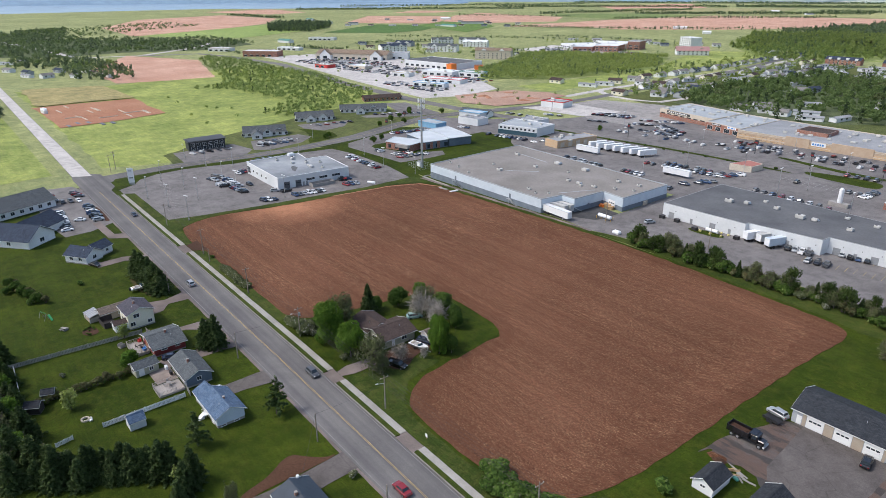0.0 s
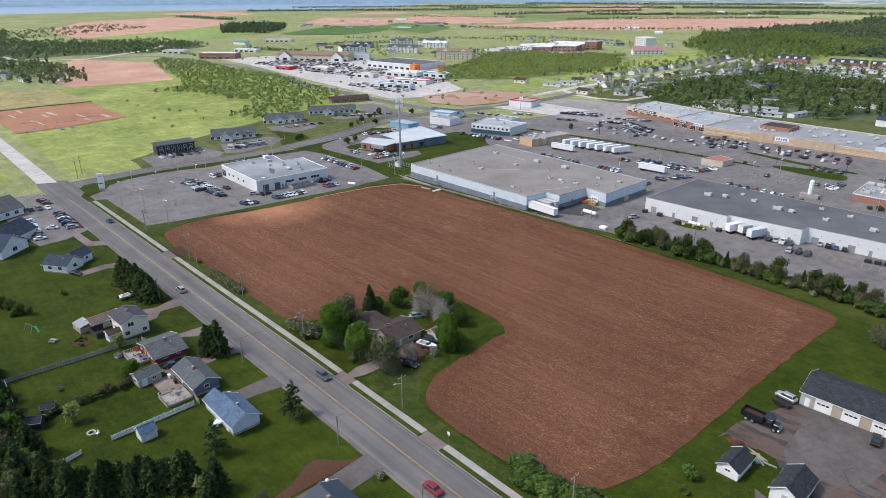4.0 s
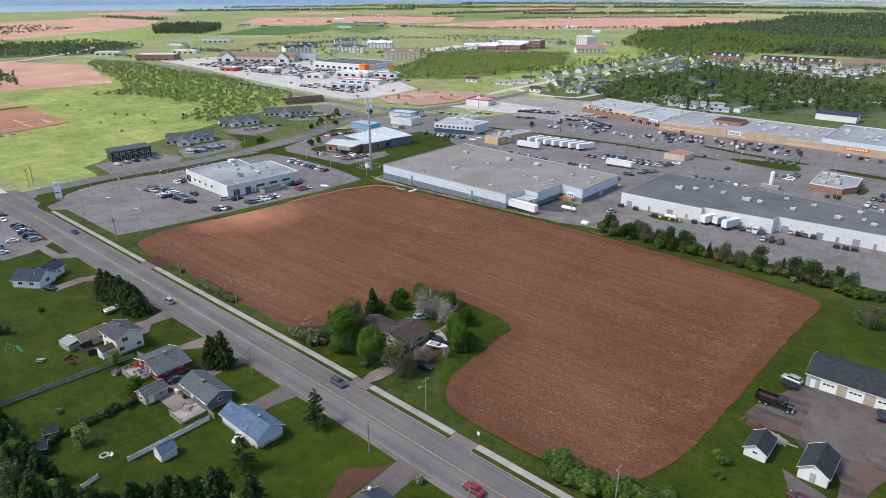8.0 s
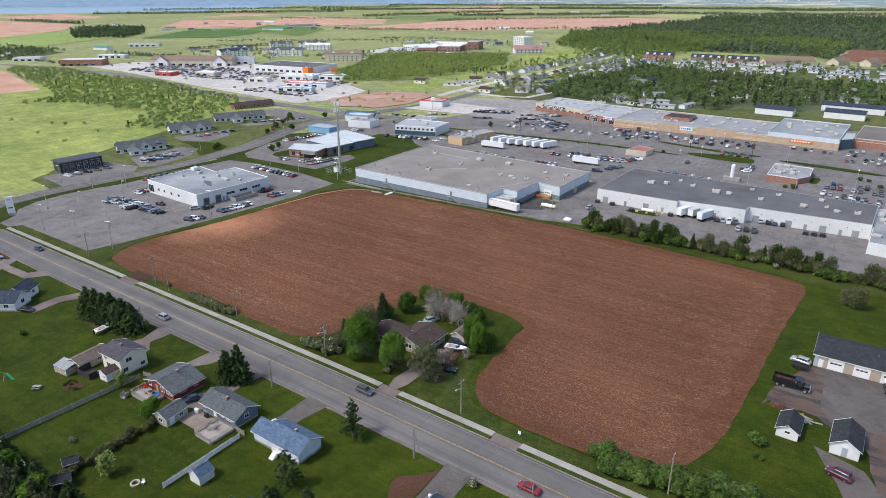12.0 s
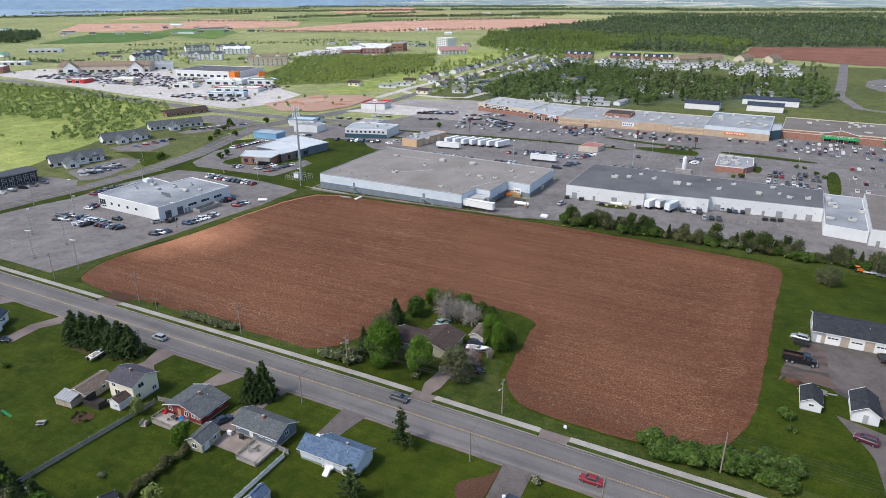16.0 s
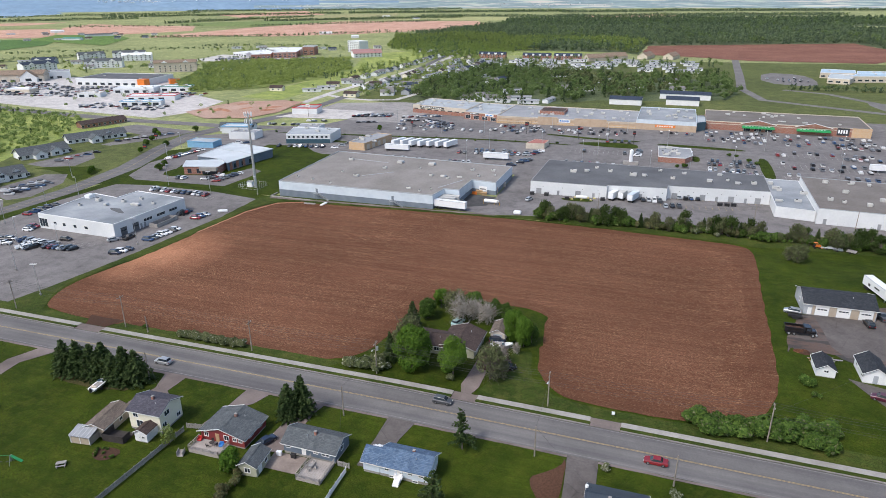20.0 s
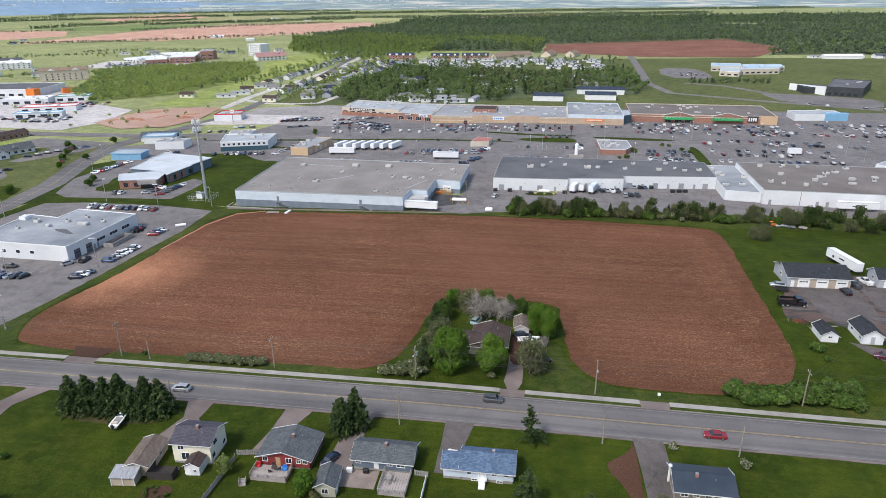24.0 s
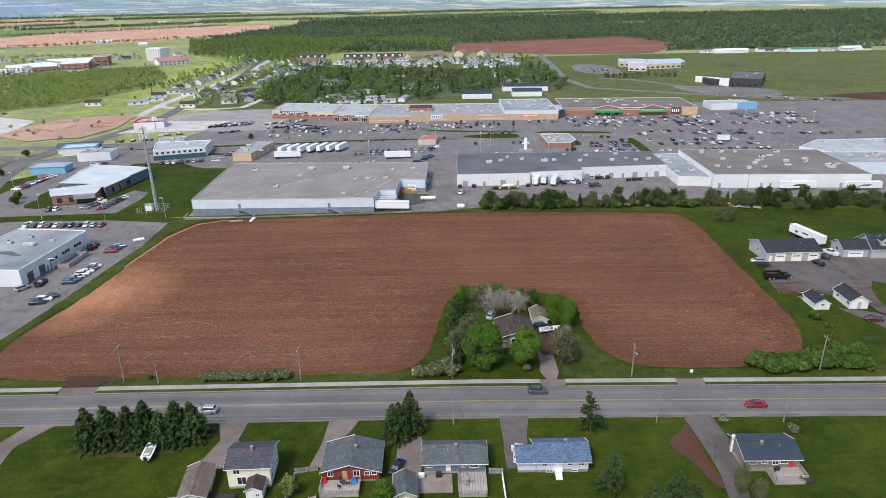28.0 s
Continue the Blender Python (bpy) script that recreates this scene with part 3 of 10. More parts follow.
sheet("soil_track", ragged([(-119.4, 84), (-118.7, 84), (-115.2, 113), (-109.4, 127), (-98, 132.2), (-98.4, 133.2), (-110, 128.4), (-116, 114)], 2, 0.3), SOIL_DRY, 0.038, "bare pink soil track round the field's corner", "soil")

sheet("verge", ragged([(-120, 131), (-108, 133), (-52, 135.4), (11, 137.4), (80, 134.5), (90, 132), (100, 134), (130, 136), (262, 134), (262, 162), (190, 158), (130, 152), (98, 151), (50, 149.5), (14, 143.5), (-10, 138.6), (-37, 140.4), (-120, 139.4)], 2.5, 0.6), VERGE, 0.02, "rough grass between the field and the stores", "verge")
sheet("gravel_strip", ragged([(-118, 134.2), (-60, 136.4), (-10, 138), (-10, 139.4), (-60, 138.2), (-118, 136.2)], 2, 0.5), GRAVEL, 0.026, "worn gravel strip at the foot of the big store", "gravel")
# Darker grass carries the cloud shade over the town in its colour.
sheet("town_green", ragged([(-180, 416), (120, 418), (420, 415), (900, 560), (900, 900), (300, 880), (-40, 835), (-240, 842), (-245, 600), (-225, 440)], 20, 5), PLAYGRASS, -0.03, "lawns and gardens of the town, darkened for cloud shade", "lawn")
# far fields; sunlight is coloured into the pale ploughed ones, cloud shade into the dark
n_far = 0
SOIL_PLOT = make_soil("graded_pale_soil", (0.36, 0.22, 0.165), (0.46, 0.33, 0.265), (0.5, 0.38, 0.3), 0.3, rows=False)
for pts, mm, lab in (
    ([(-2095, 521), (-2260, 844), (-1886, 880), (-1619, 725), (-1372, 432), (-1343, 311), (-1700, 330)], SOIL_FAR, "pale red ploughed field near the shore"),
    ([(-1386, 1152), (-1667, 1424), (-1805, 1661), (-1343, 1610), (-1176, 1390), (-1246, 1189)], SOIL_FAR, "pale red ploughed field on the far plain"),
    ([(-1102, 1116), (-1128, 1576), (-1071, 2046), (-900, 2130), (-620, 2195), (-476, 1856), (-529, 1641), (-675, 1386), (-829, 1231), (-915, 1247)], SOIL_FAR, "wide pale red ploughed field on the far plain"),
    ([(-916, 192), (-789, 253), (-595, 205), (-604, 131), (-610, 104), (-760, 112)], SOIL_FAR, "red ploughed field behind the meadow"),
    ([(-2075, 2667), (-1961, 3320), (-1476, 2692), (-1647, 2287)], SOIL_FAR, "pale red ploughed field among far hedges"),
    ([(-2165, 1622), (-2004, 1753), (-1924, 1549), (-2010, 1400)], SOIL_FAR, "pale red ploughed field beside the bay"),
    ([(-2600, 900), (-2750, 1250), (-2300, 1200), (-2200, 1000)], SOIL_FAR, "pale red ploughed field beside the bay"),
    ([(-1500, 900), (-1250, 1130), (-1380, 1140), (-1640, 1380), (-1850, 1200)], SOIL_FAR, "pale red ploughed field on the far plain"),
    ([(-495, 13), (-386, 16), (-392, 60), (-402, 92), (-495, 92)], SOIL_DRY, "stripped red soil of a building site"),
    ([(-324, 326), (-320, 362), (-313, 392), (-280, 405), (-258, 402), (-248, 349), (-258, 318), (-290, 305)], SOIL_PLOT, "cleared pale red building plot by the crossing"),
    ([(3, 940), (65, 925), (149, 882), (300, 887), (396, 1057), (364, 1181), (354, 1277), (7, 1124)], SOIL_SHADED, "dark red ploughed field in front of the woods"),
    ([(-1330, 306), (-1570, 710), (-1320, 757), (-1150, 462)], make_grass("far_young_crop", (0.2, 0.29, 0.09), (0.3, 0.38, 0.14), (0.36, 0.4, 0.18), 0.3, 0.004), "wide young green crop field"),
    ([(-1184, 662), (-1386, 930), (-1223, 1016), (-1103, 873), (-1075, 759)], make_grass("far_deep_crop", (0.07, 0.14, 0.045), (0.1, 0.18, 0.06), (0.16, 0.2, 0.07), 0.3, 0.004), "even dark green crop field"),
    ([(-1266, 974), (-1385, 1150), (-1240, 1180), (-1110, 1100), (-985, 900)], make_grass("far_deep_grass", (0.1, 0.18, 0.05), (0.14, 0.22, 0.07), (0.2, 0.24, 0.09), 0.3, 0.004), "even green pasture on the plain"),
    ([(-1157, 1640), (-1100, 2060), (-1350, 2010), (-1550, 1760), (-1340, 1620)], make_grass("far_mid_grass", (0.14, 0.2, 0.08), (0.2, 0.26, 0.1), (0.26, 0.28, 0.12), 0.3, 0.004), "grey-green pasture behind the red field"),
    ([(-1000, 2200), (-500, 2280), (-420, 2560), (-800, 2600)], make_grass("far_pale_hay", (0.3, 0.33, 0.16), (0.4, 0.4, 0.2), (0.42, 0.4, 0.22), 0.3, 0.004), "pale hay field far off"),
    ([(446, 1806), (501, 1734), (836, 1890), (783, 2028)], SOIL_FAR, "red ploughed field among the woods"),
    ([(625, 1221), (788, 1343), (947, 1365), (1500, 1560), (1600, 1400), (900, 1190)], SOIL_SHADED, "red ploughed field behind the far houses"),
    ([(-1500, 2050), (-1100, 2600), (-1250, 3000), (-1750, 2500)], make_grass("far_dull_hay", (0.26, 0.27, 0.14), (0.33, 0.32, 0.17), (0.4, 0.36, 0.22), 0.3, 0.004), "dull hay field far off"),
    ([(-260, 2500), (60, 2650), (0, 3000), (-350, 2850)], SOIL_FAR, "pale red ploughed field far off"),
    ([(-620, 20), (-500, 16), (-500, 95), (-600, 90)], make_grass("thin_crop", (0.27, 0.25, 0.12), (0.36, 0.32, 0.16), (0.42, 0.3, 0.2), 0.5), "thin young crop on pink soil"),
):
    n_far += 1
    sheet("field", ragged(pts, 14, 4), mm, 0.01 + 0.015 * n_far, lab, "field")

# ---- roads, kerbs and pavements
road = sheet("road", [(-232, -5.35), (260, -5.35), (260, 5.75), (-200, 5.75), (-206, 9), (-236, 9), (-241, 4.6), (-420, 5.5), (-900, 10), (-900, 1.5), (-420, -2.6), (-241, -4.4)], ROAD, 0.02, "straight two-lane asphalt road with worn wheel tracks", "road")
# Sunlight beyond the crossing is coloured into this strip over the road.
sheet("road_dust", [(-240, -4.2), (-236, 4.4), (-420, 5.3), (-900, 9.8), (-900, 1.7), (-420, -2.4)], LOT_SUNLIT, 0.026, "pale surface of the road beyond the crossing, lightened for sun", "road")
CROSS = [(-221, -2), (-226, 15), (-229, 42), (-227.5, 62), (-224, 88), (-223, 118), (-230, 165), (-246, 210), (-256, 250), (-250, 285), (-240, 324), (-234, 360), (-235, 410), (-239, 470), (-246, 590), (-259, 700), (-280, 840), (-292, 950)]
strip("road", rounded(CROSS, 0), [20, 12.5, 10.8, 10.4, 10.6, 11.5, 13, 13, 13, 14, 13, 12, 10, 9, 8, 8, 8, 8], ROAD, 0.024, "curving two-lane side road past the shops", "road")
strip("road", [(-905, 207), (-880, 285), (-810, 305), (-669, 318), (-466, 291), (-333, 283), (-250, 286), (-200, 294), (-60, 299), (110, 300), (260, 296), (420, 285)], 12, LOT, 0.022, "wide shopping road beyond the car parks", "road")
# The next three roads have sunlight put into their asphalt colour.
strip("road", [(-1500, 60), (-1150, 110), (-934, 128), (-905, 207), (-1000, 330), (-1150, 420)], 11, LOT_SUNLIT, 0.02, "pale highway in the distance", "road")
strip("road", [(-256, 400), (-262, 470), (-261, 540), (-259, 624), (-262, 742), (-270, 860), (-300, 960)], 8, LOT_SUNLIT, 0.02, "pale residential street climbing through the houses", "road")
strip("road", [(-262, 452), (-232, 434), (-205, 430), (-182, 436), (-176, 490)], 7, LOT_SUNLIT, 0.021, "short pale side street between the houses", "road")
strip("road", [(132, 900), (124, 700), (118, 585), (130, 515), (205, 470), (345, 400)], 9, LOT, 0.02, "curved access road by the sports ground", "road")
for x0, x1, y, w, mm in ((-200, 260, -4.75, 0.12, PAINT_F), (-196, 260, 5.3, 0.12, PAINT_F), (-200, 260, 0.3, 0.12, PAINT_Y), (-200, 260, 0.55, 0.12, PAINT_Y)):
    sheet("road_line", [(x0, y - w / 2), (x1, y - w / 2), (x1, y + w / 2), (x0, y + w / 2)], mm, 0.028, "worn yellow centre line on the road" if mm is PAINT_Y else "faded white edge line on the road", "road marking")
strip("road_line", [(x, y) for x, y in CROSS[2:10]], 0.25, PAINT_Y, 0.03, "yellow centre line of the side road", "road marking")
sheet("shoulder", ragged([(-215, -6.1), (260, -6.0), (260, -5.35), (-215, -5.35)], 3, 0.2), GRAVEL, 0.012, "gravel shoulder along the road", "shoulder")
# kerb and pavement on the field side, dropped at the drives
DROPS = [(-99, -90), (14.6, 20.6), (46.4, 53)]
edges = [-187] + [v for d in DROPS for v in d] + [260]
for i in range(0, len(edges), 2):
    a, b = edges[i], edges[i + 1]
    sheet("kerb", [(a, 5.75), (b, 5.75), (b, 5.95), (a, 5.95)], KERB, 0.15, "grey concrete kerb beside the road", "kerb", 0.2)
    sheet("verge", [(a, 5.95), (b, 5.95), (b, 7.15), (a, 7.15)], VERGE, 0.12, "narrow strip of grass between kerb and pavement", "verge", 0.15)
for i, (a, b) in enumerate([(-187, -99), (-99, -90), (-90, 14.6), (14.6, 20.6), (20.6, 46.4), (46.4, 53), (53, 260)]):
    pv = sheet("pavement", [(a, 7.15), (b, 7.15), (b, 8.8), (a, 8.8)], CONCRETE if i % 2 == 0 else GRAVEL, 0.14 if i % 2 == 0 else 0.06, "pale concrete pavement along the road" if i % 2 == 0 else "dropped gravel crossing of the pavement", "pavement", 0.18)
for a, b in DROPS:
    sheet("driveway_apron", [(a, 5.75), (b, 5.75), (b - 0.3, 7.15), (a + 0.3, 7.15)], GRAVEL, 0.05, "worn gravel apron at the dropped kerb", "driveway")
sheet("driveway_apron", ragged([(-98, 8.8), (-91, 8.8), (-88, 14), (-101, 14)], 2, 0.4), SOIL_BARE, 0.042, "red soil track into the field", "track")
sheet("verge", ragged([(-187, 8.8), (-99, 8.8), (-99, 12.6), (-160, 13.2), (-186, 13.2)], 3, 0.3), VERGE, 0.0, "rough grass verge beside the pavement", "verge")
sheet("verge", ragged([(-90, 8.8), (-20, 8.8), (-16, 12.5), (-60, 12.8), (-88, 12.6)], 2, 0.5), VERGE, 0.036, "rough grass verge between pavement and field", "verge")
sheet("verge", ragged([(20, 8.8), (250, 8.8), (250, 13), (92, 14.5), (76, 14.4), (62, 12.8), (44, 12.8), (36.6, 15), (30.5, 20.5), (28.4, 32), (24, 32)], 2, 0.5), VERGE, 0.036, "rough grass verge between pavement and field", "verge")

YARD_P = make_asphalt("pale_yard_asphalt", (0.092, 0.081, 0.076), (0.136, 0.121, 0.114), None, 0.5, 0.07)
# driveways of the houses across the road
for pts, mm, lab in (
    ([(-56.8, -5.3), (-50.2, -5.3), (-50.6, -12.0), (-47, -14.5), (-46, -18.4), (-48.6, -20), (-54.6, -21.4), (-56.2, -18.5), (-54.4, -12)], GRAVEL, ""),
    ([(-32.4, -5.3), (-26.0, -5.3), (-27.8, -10.4), (-30.2, -13.2), (-31.6, -20.8), (-34, -20.6), (-33, -14)], GRAVEL, ""),
    ([(-17.6, -5.3), (-11.6, -5.3), (-12.4, -10), (-12.2, -23), (-17.6, -25), (-17.2, -14)], GRAVEL, ""),
    ([(4.0, -5.3), (10.4, -5.3), (9.2, -12), (9.0, -18), (6, -22), (4.3, -22), (4.3, -14)], YARD_P, ""),
    ([(43.4, -5.3), (49.6, -5.3), (49.8, -9.4), (50.6, -17.4), (48.6, -24), (47.4, -30), (43.6, -30), (44.6, -22), (44.1, -12)], YARD_P, ""),
    ([(-98.5, -5.3), (-92, -5.3), (-97, -13), (-96, -22), (-106, -27), (-107, -24), (-101, -20), (-101.5, -13)], GRAVEL, ""),
    ([(-128, -5.3), (-121, -5.3), (-126, -12), (-150, -13), (-150, -10), (-130, -9)], GRAVEL, ""),
):
    sheet("driveway", ragged(pts, 1.5, 0.22), mm, 0.03, "grey worn driveway from the road to a house", "driveway")
sheet("worn_grass", ragged(rounded([(-83.6, -12), (-66.7, -13.4), (-60, -13), (-60, -15), (-69.9, -17), (-80.9, -16.2)], 2), 1.2, 0.8), make_grass("worn_lawn", (0.05, 0.05, 0.018), (0.085, 0.075, 0.035), (0.12, 0.085, 0.05), 0.5), 0.012, "brownish worn grass under the spruces", "lawn")
sheet("garden_bed", ragged(rounded([(-50.2, -33.9), (-47.6, -32.8), (-43.9, -33.2), (-44.4, -36.2), (-46.6, -37.2), (-49.4, -35.8)], 1), 0.7, 0.4), SOIL_BARE, 0.02, "dark weedy garden bed beside the patio screen", "soil")
sheet("bare_soil", ragged(rounded([(43.1, -6.2), (42.8, -9.3), (39.6, -12.3), (37.5, -14.1), (38.1, -16.8), (39.6, -18.6), (41.1, -22.3), (42.1, -26.3), (43.2, -28), (45.8, -26.8), (43.9, -25), (43.9, -20.5), (44, -10)], 1), 0.8, 0.35), SOIL_DUG, 0.022, "bare red earth beside the driveway", "soil")
sheet("driveway", ragged(rounded([(15, 8.8), (20, 8.8), (19.4, 22), (20, 34), (15.6, 34), (16, 22)], 1), 2, 0.2), GRAVEL, 0.045, "pinkish gravel driveway up to the brown house", "driveway")
sheet("driveway", ragged(rounded([(16, 20), (21, 19.4), (25.4, 21.4), (25.4, 25), (22, 29), (22.4, 34.6), (15.6, 35.4), (16, 28)], 1), 1, 0.5), SOIL_BARE, 0.058, "trampled brown parking place beside the drive", "driveway")
sheet("yard_lawn", ragged(rounded([(-15, 9.3), (15, 9.3), (16, 30), (31, 33), (29, 46), (28, 56), (-5, 57), (-8, 42), (-10, 28), (-13, 17)], 1), 2, 0.4), GRASS, 0.05, "shaded lawn round the brown house", "lawn")

# yards and lots
sheet("yard_gravel", ragged(rounded([(91.4, 52), (92, 60), (94.5, 69), (97.6, 75.5), (116, 76.4), (117.6, 86), (125, 87), (136, 79), (136, 68), (124, 61), (118, 52), (116, 40), (118, 26), (112.6, 36), (111.6, 47), (104, 49.4), (100, 54), (96, 51)], 1), 2, 0.5), YARD, 0.03, "grey-brown gravel yard in front of the garage", "yard")
sheet("yard_asphalt", ragged([(100.4, 74.8), (101.3, 62), (101.6, 56.4), (104.2, 51.4), (112.4, 53), (117, 58), (117.8, 75.6)], 2, 0.4), YARD_P, 0.036, "paved apron in front of the garage doors", "yard")
sheet("yard_asphalt", ragged([(119, 78), (150, 78), (150, 60), (140, 62), (126, 57), (118.6, 62)], 3, 0.3), YARD_P, 0.037, "paved drive beside the neighbouring house", "yard")
sheet("yard_asphalt", ragged([(102.4, 41), (111.4, 38), (126, 14), (128, 9), (112, 9), (109, 28)], 3, 0.3), YARD_P, 0.038, "paved drive down to the road", "yard")
sheet("yard_soil", ragged(rounded([(90.4, 48.5), (91.6, 54), (97, 53), (103.4, 51.6), (101.6, 58), (98.6, 61), (98.8, 73), (95.6, 72), (93, 63), (91.2, 58)], 1), 1, 0.7), YARD, 0.034, "trampled red-brown soil at the edge of the yard", "soil")
sheet("car_park", [(-211, 22), (-203, 17.4), (-197, 8.8), (-189, 8.8), (-186, 13.2), (-132, 13.2), (-129.5, 31), (-126.4, 54), (-123.2, 90), (-121.6, 104), (-122.6, 131), (-150, 136), (-190, 137), (-209, 134), (-213, 104), (-212, 72), (-216, 60), (-218, 46), (-216.6, 32)], LOT, 0.02, "wide grey dealership car park of cracked asphalt", "car park")
sheet("verge", [(-221.5, 20), (-211, 22), (-216.6, 32), (-218, 46), (-216, 60), (-212, 72), (-213, 104), (-217.5, 104), (-218.5, 88), (-222, 62), (-223.4, 42)], GRASS, 0.04, "grass strip beside the side road", "verge")
sheet("lawn_island", rounded([(-220, 9.6), (-198, 10), (-203, 17.4), (-211, 22), (-221.5, 20)], 1), GRASS, 0.05, "grass island at the corner of the car park", "lawn")
sheet("car_park", [(-222, -20), (-220, -8), (-208, -5.5), (-146, -5.6), (-139.5, -15.5), (-138.5, -25), (-160, -28), (-220, -27)], LOT, 0.02, "car park of the low apartment blocks", "car park")
sheet("mulch_bed", ragged(rounded([(-176, -5.9), (-150, -5.9), (-148.6, -7.4), (-152, -8.2), (-172, -7.8)], 1), 1, 0.2), SOIL_BARE, 0.04, "bare brown bed between car park and road", "soil")
sheet("lawn", [(-118, 138), (-210, 141), (-219, 130), (-226, 165), (-238, 205), (-226, 222), (-186, 240), (-119, 222)], GRASS, 0.01, "lawn round the brick office", "lawn")
sheet("car_park", [(-216, 150), (-206, 144), (-152, 146), (-149, 176), (-160, 182), (-166, 164), (-196, 156), (-204, 178), (-204, 218), (-224, 220), (-226, 176)], LOT, 0.02, "car park round the brick office", "car park")
sheet("lawn_island", rounded([(-202, 157), (-189, 154), (-187, 162), (-201, 172)], 1), GRASS, 0.04, "small lawn beside the brick office", "lawn")
sheet("car_park", [(-260, 54), (-232, 52), (-230, 88), (-240, 96), (-262, 92)], LOT, 0.02, "car park of the dark boxy shop", "car park")
sheet("car_park", [(-262, 104), (-238, 96), (-232, 104), (-238, 128), (-250, 142), (-262, 138)], LOT, 0.021, "car park of the low grey office", "car park")
sheet("car_park", [(-292, 152), (-276, 150), (-262, 158), (-266, 176), (-284, 192)], LOT, 0.022, "pale forecourt of the low offices", "car park")
sheet("car_park", [(-292, 206), (-284, 206), (-266, 236), (-262, 262), (-322, 270), (-330, 252), (-290, 240)], LOT, 0.021, "pale forecourt of the motel row", "car park")
sheet("mall_car_park", [(-250, 250), (-226, 212), (-206, 196), (-150, 224), (-119, 222), (-119, 206), (-17, 206), (-16, 160), (-37, 141), (-10, 139), (14, 144), (50, 150), (98, 151), (190, 158), (420, 165), (420, 420), (-120, 420), (-165, 372), (-190, 300)], LOT, 0.018, "huge grey shopping centre car park", "car park")
sheet("lawn", [(-120, 139.5), (-148, 142), (-151, 178), (-158, 190), (-174, 210), (-186, 222), (-186, 238), (-160, 240), (-148, 228), (-136, 221), (-119, 206)], GRASS, 0.03, "lawn with the mast beside the big store", "lawn")
# The far car parks have the sun on them put into their colour.
sheet("car_park", [(-330, 296), (-400, 302), (-466, 308), (-669, 334), (-772, 340), (-764, 410), (-600, 500), (-480, 500), (-400, 420), (-330, 385), (-318, 330)], LOT_SUNLIT, 0.016, "sunlit pale car park of the far stores", "car park")
sheet("car_park", [(-640, 800), (-460, 790), (-470, 735), (-620, 690)], LOT_SUNLIT, 0.016, "car park below the far hospital", "car park")
sheet("car_park", [(-240, 330), (-180, 334), (-172, 372), (-226, 376)], LOT_SUNLIT, 0.03, "pale end of the shopping centre car park", "car park")
sheet("car_park", [(-172, 330), (-132, 330), (-122, 418), (-170, 424), (-226, 408), (-226, 370)], LOT_MID, 0.026, "grey corner of the shopping centre car park, partly lightened for sun", "car park")
for pts in ([(3, 287), (38, 284), (40, 292), (36, 300), (4, 296)], [(-22, 312), (10, 304), (40, 304), (40, 309), (10, 309), (-20, 316)], [(-190, 262), (-140, 254), (-132, 258), (-188, 268)],
            [(50, 300), (100, 296), (100, 303), (50, 306)], [(70, 262), (74, 262), (74, 276), (70, 276)], [(104, 232), (110, 232), (110, 282), (104, 282)], [(-60, 286), (-120, 280), (-205, 274), (-205, 277), (-120, 284), (-60, 289.5), (0, 286), (0, 283)],
            [(150, 372), (182, 372), (182, 378), (150, 378)]):
    sheet("lawn_island", rounded(pts, 2), GRASS, 0.05, "kerbed grass island in the car park", "lawn")
sheet("lawn", ragged(rounded([(138, 598), (166, 580), (262, 560), (300, 500), (420, 470), (640, 600), (620, 850), (300, 862), (150, 830), (140, 720)], 2), 12, 6), PLAYGRASS, 0.0, "wide playing field lawns behind the shops", "lawn")
sheet("lawn", rounded([(119, 490), (137, 502), (168, 457), (136, 451)], 2), PLAYGRASS, 0.03, "lawn inside the bend of the access road", "lawn")
sheet("lawn", rounded([(133, 541), (160, 556), (208, 535), (179, 494)], 2), PLAYGRASS, 0.03, "lawn inside the bend of the access road", "lawn")
sheet("lawn", ragged([(-233, 46), (-258, 48), (-290, 98), (-318, 165), (-335, 215), (-300, 242), (-266, 262), (-258, 240), (-248, 206), (-236, 165), (-228, 118), (-227, 60)], 6, 1.2), PLAYGRASS, -0.004, "mown lawns round the low offices", "lawn")
sheet("lawn", rounded([(-285, 146), (-242, 164), (-231, 131), (-240, 134), (-262, 146)], 1), GRASS, 0.0, "lawn between the low offices", "lawn")
sheet("lawn", rounded([(-264, 172), (-285, 196), (-262, 235), (-248, 226), (-240, 177)], 1), PLAYGRASS, 0.0, "mown lawn between the low offices", "lawn")
strip("road", [(155, 589), (190, 570), (223, 511), (265, 449), (330, 430)], 8, LOT, 0.024, "drive past the dark hall", "road")
sheet("car_park", rounded([(207, 524), (224, 522), (270, 506), (300, 490), (280, 440), (217, 463)], 1), LOT, 0.02, "asphalt apron in front of the dark hall", "car park")
sheet("car_park", rounded([(140, 640), (190, 620), (198, 680), (190, 730), (150, 740)], 1), LOT, 0.02, "car park by the blue-roofed school", "car park")
sheet("bare_plot", ragged([(314, 446), (346, 461), (384, 467), (420, 440), (353, 418)], 6, 1.5), SOIL_BARE, 0.02, "bare grey-red plot beside the drive", "soil")
sheet("tar_apron", ragged([(-37, 141), (-17, 150), (-16, 164), (-29, 166), (-30, 151), (-36, 149)], 2, 0.3), DARKTAR, 0.03, "dark tarred loading yard", "yard")
sheet("tar_patch", ragged([(14, 224), (68, 232), (68, 236), (12, 229)], 3, 0.5), DARKTAR, 0.03, "fresh dark tar patch in the car park", "tar")

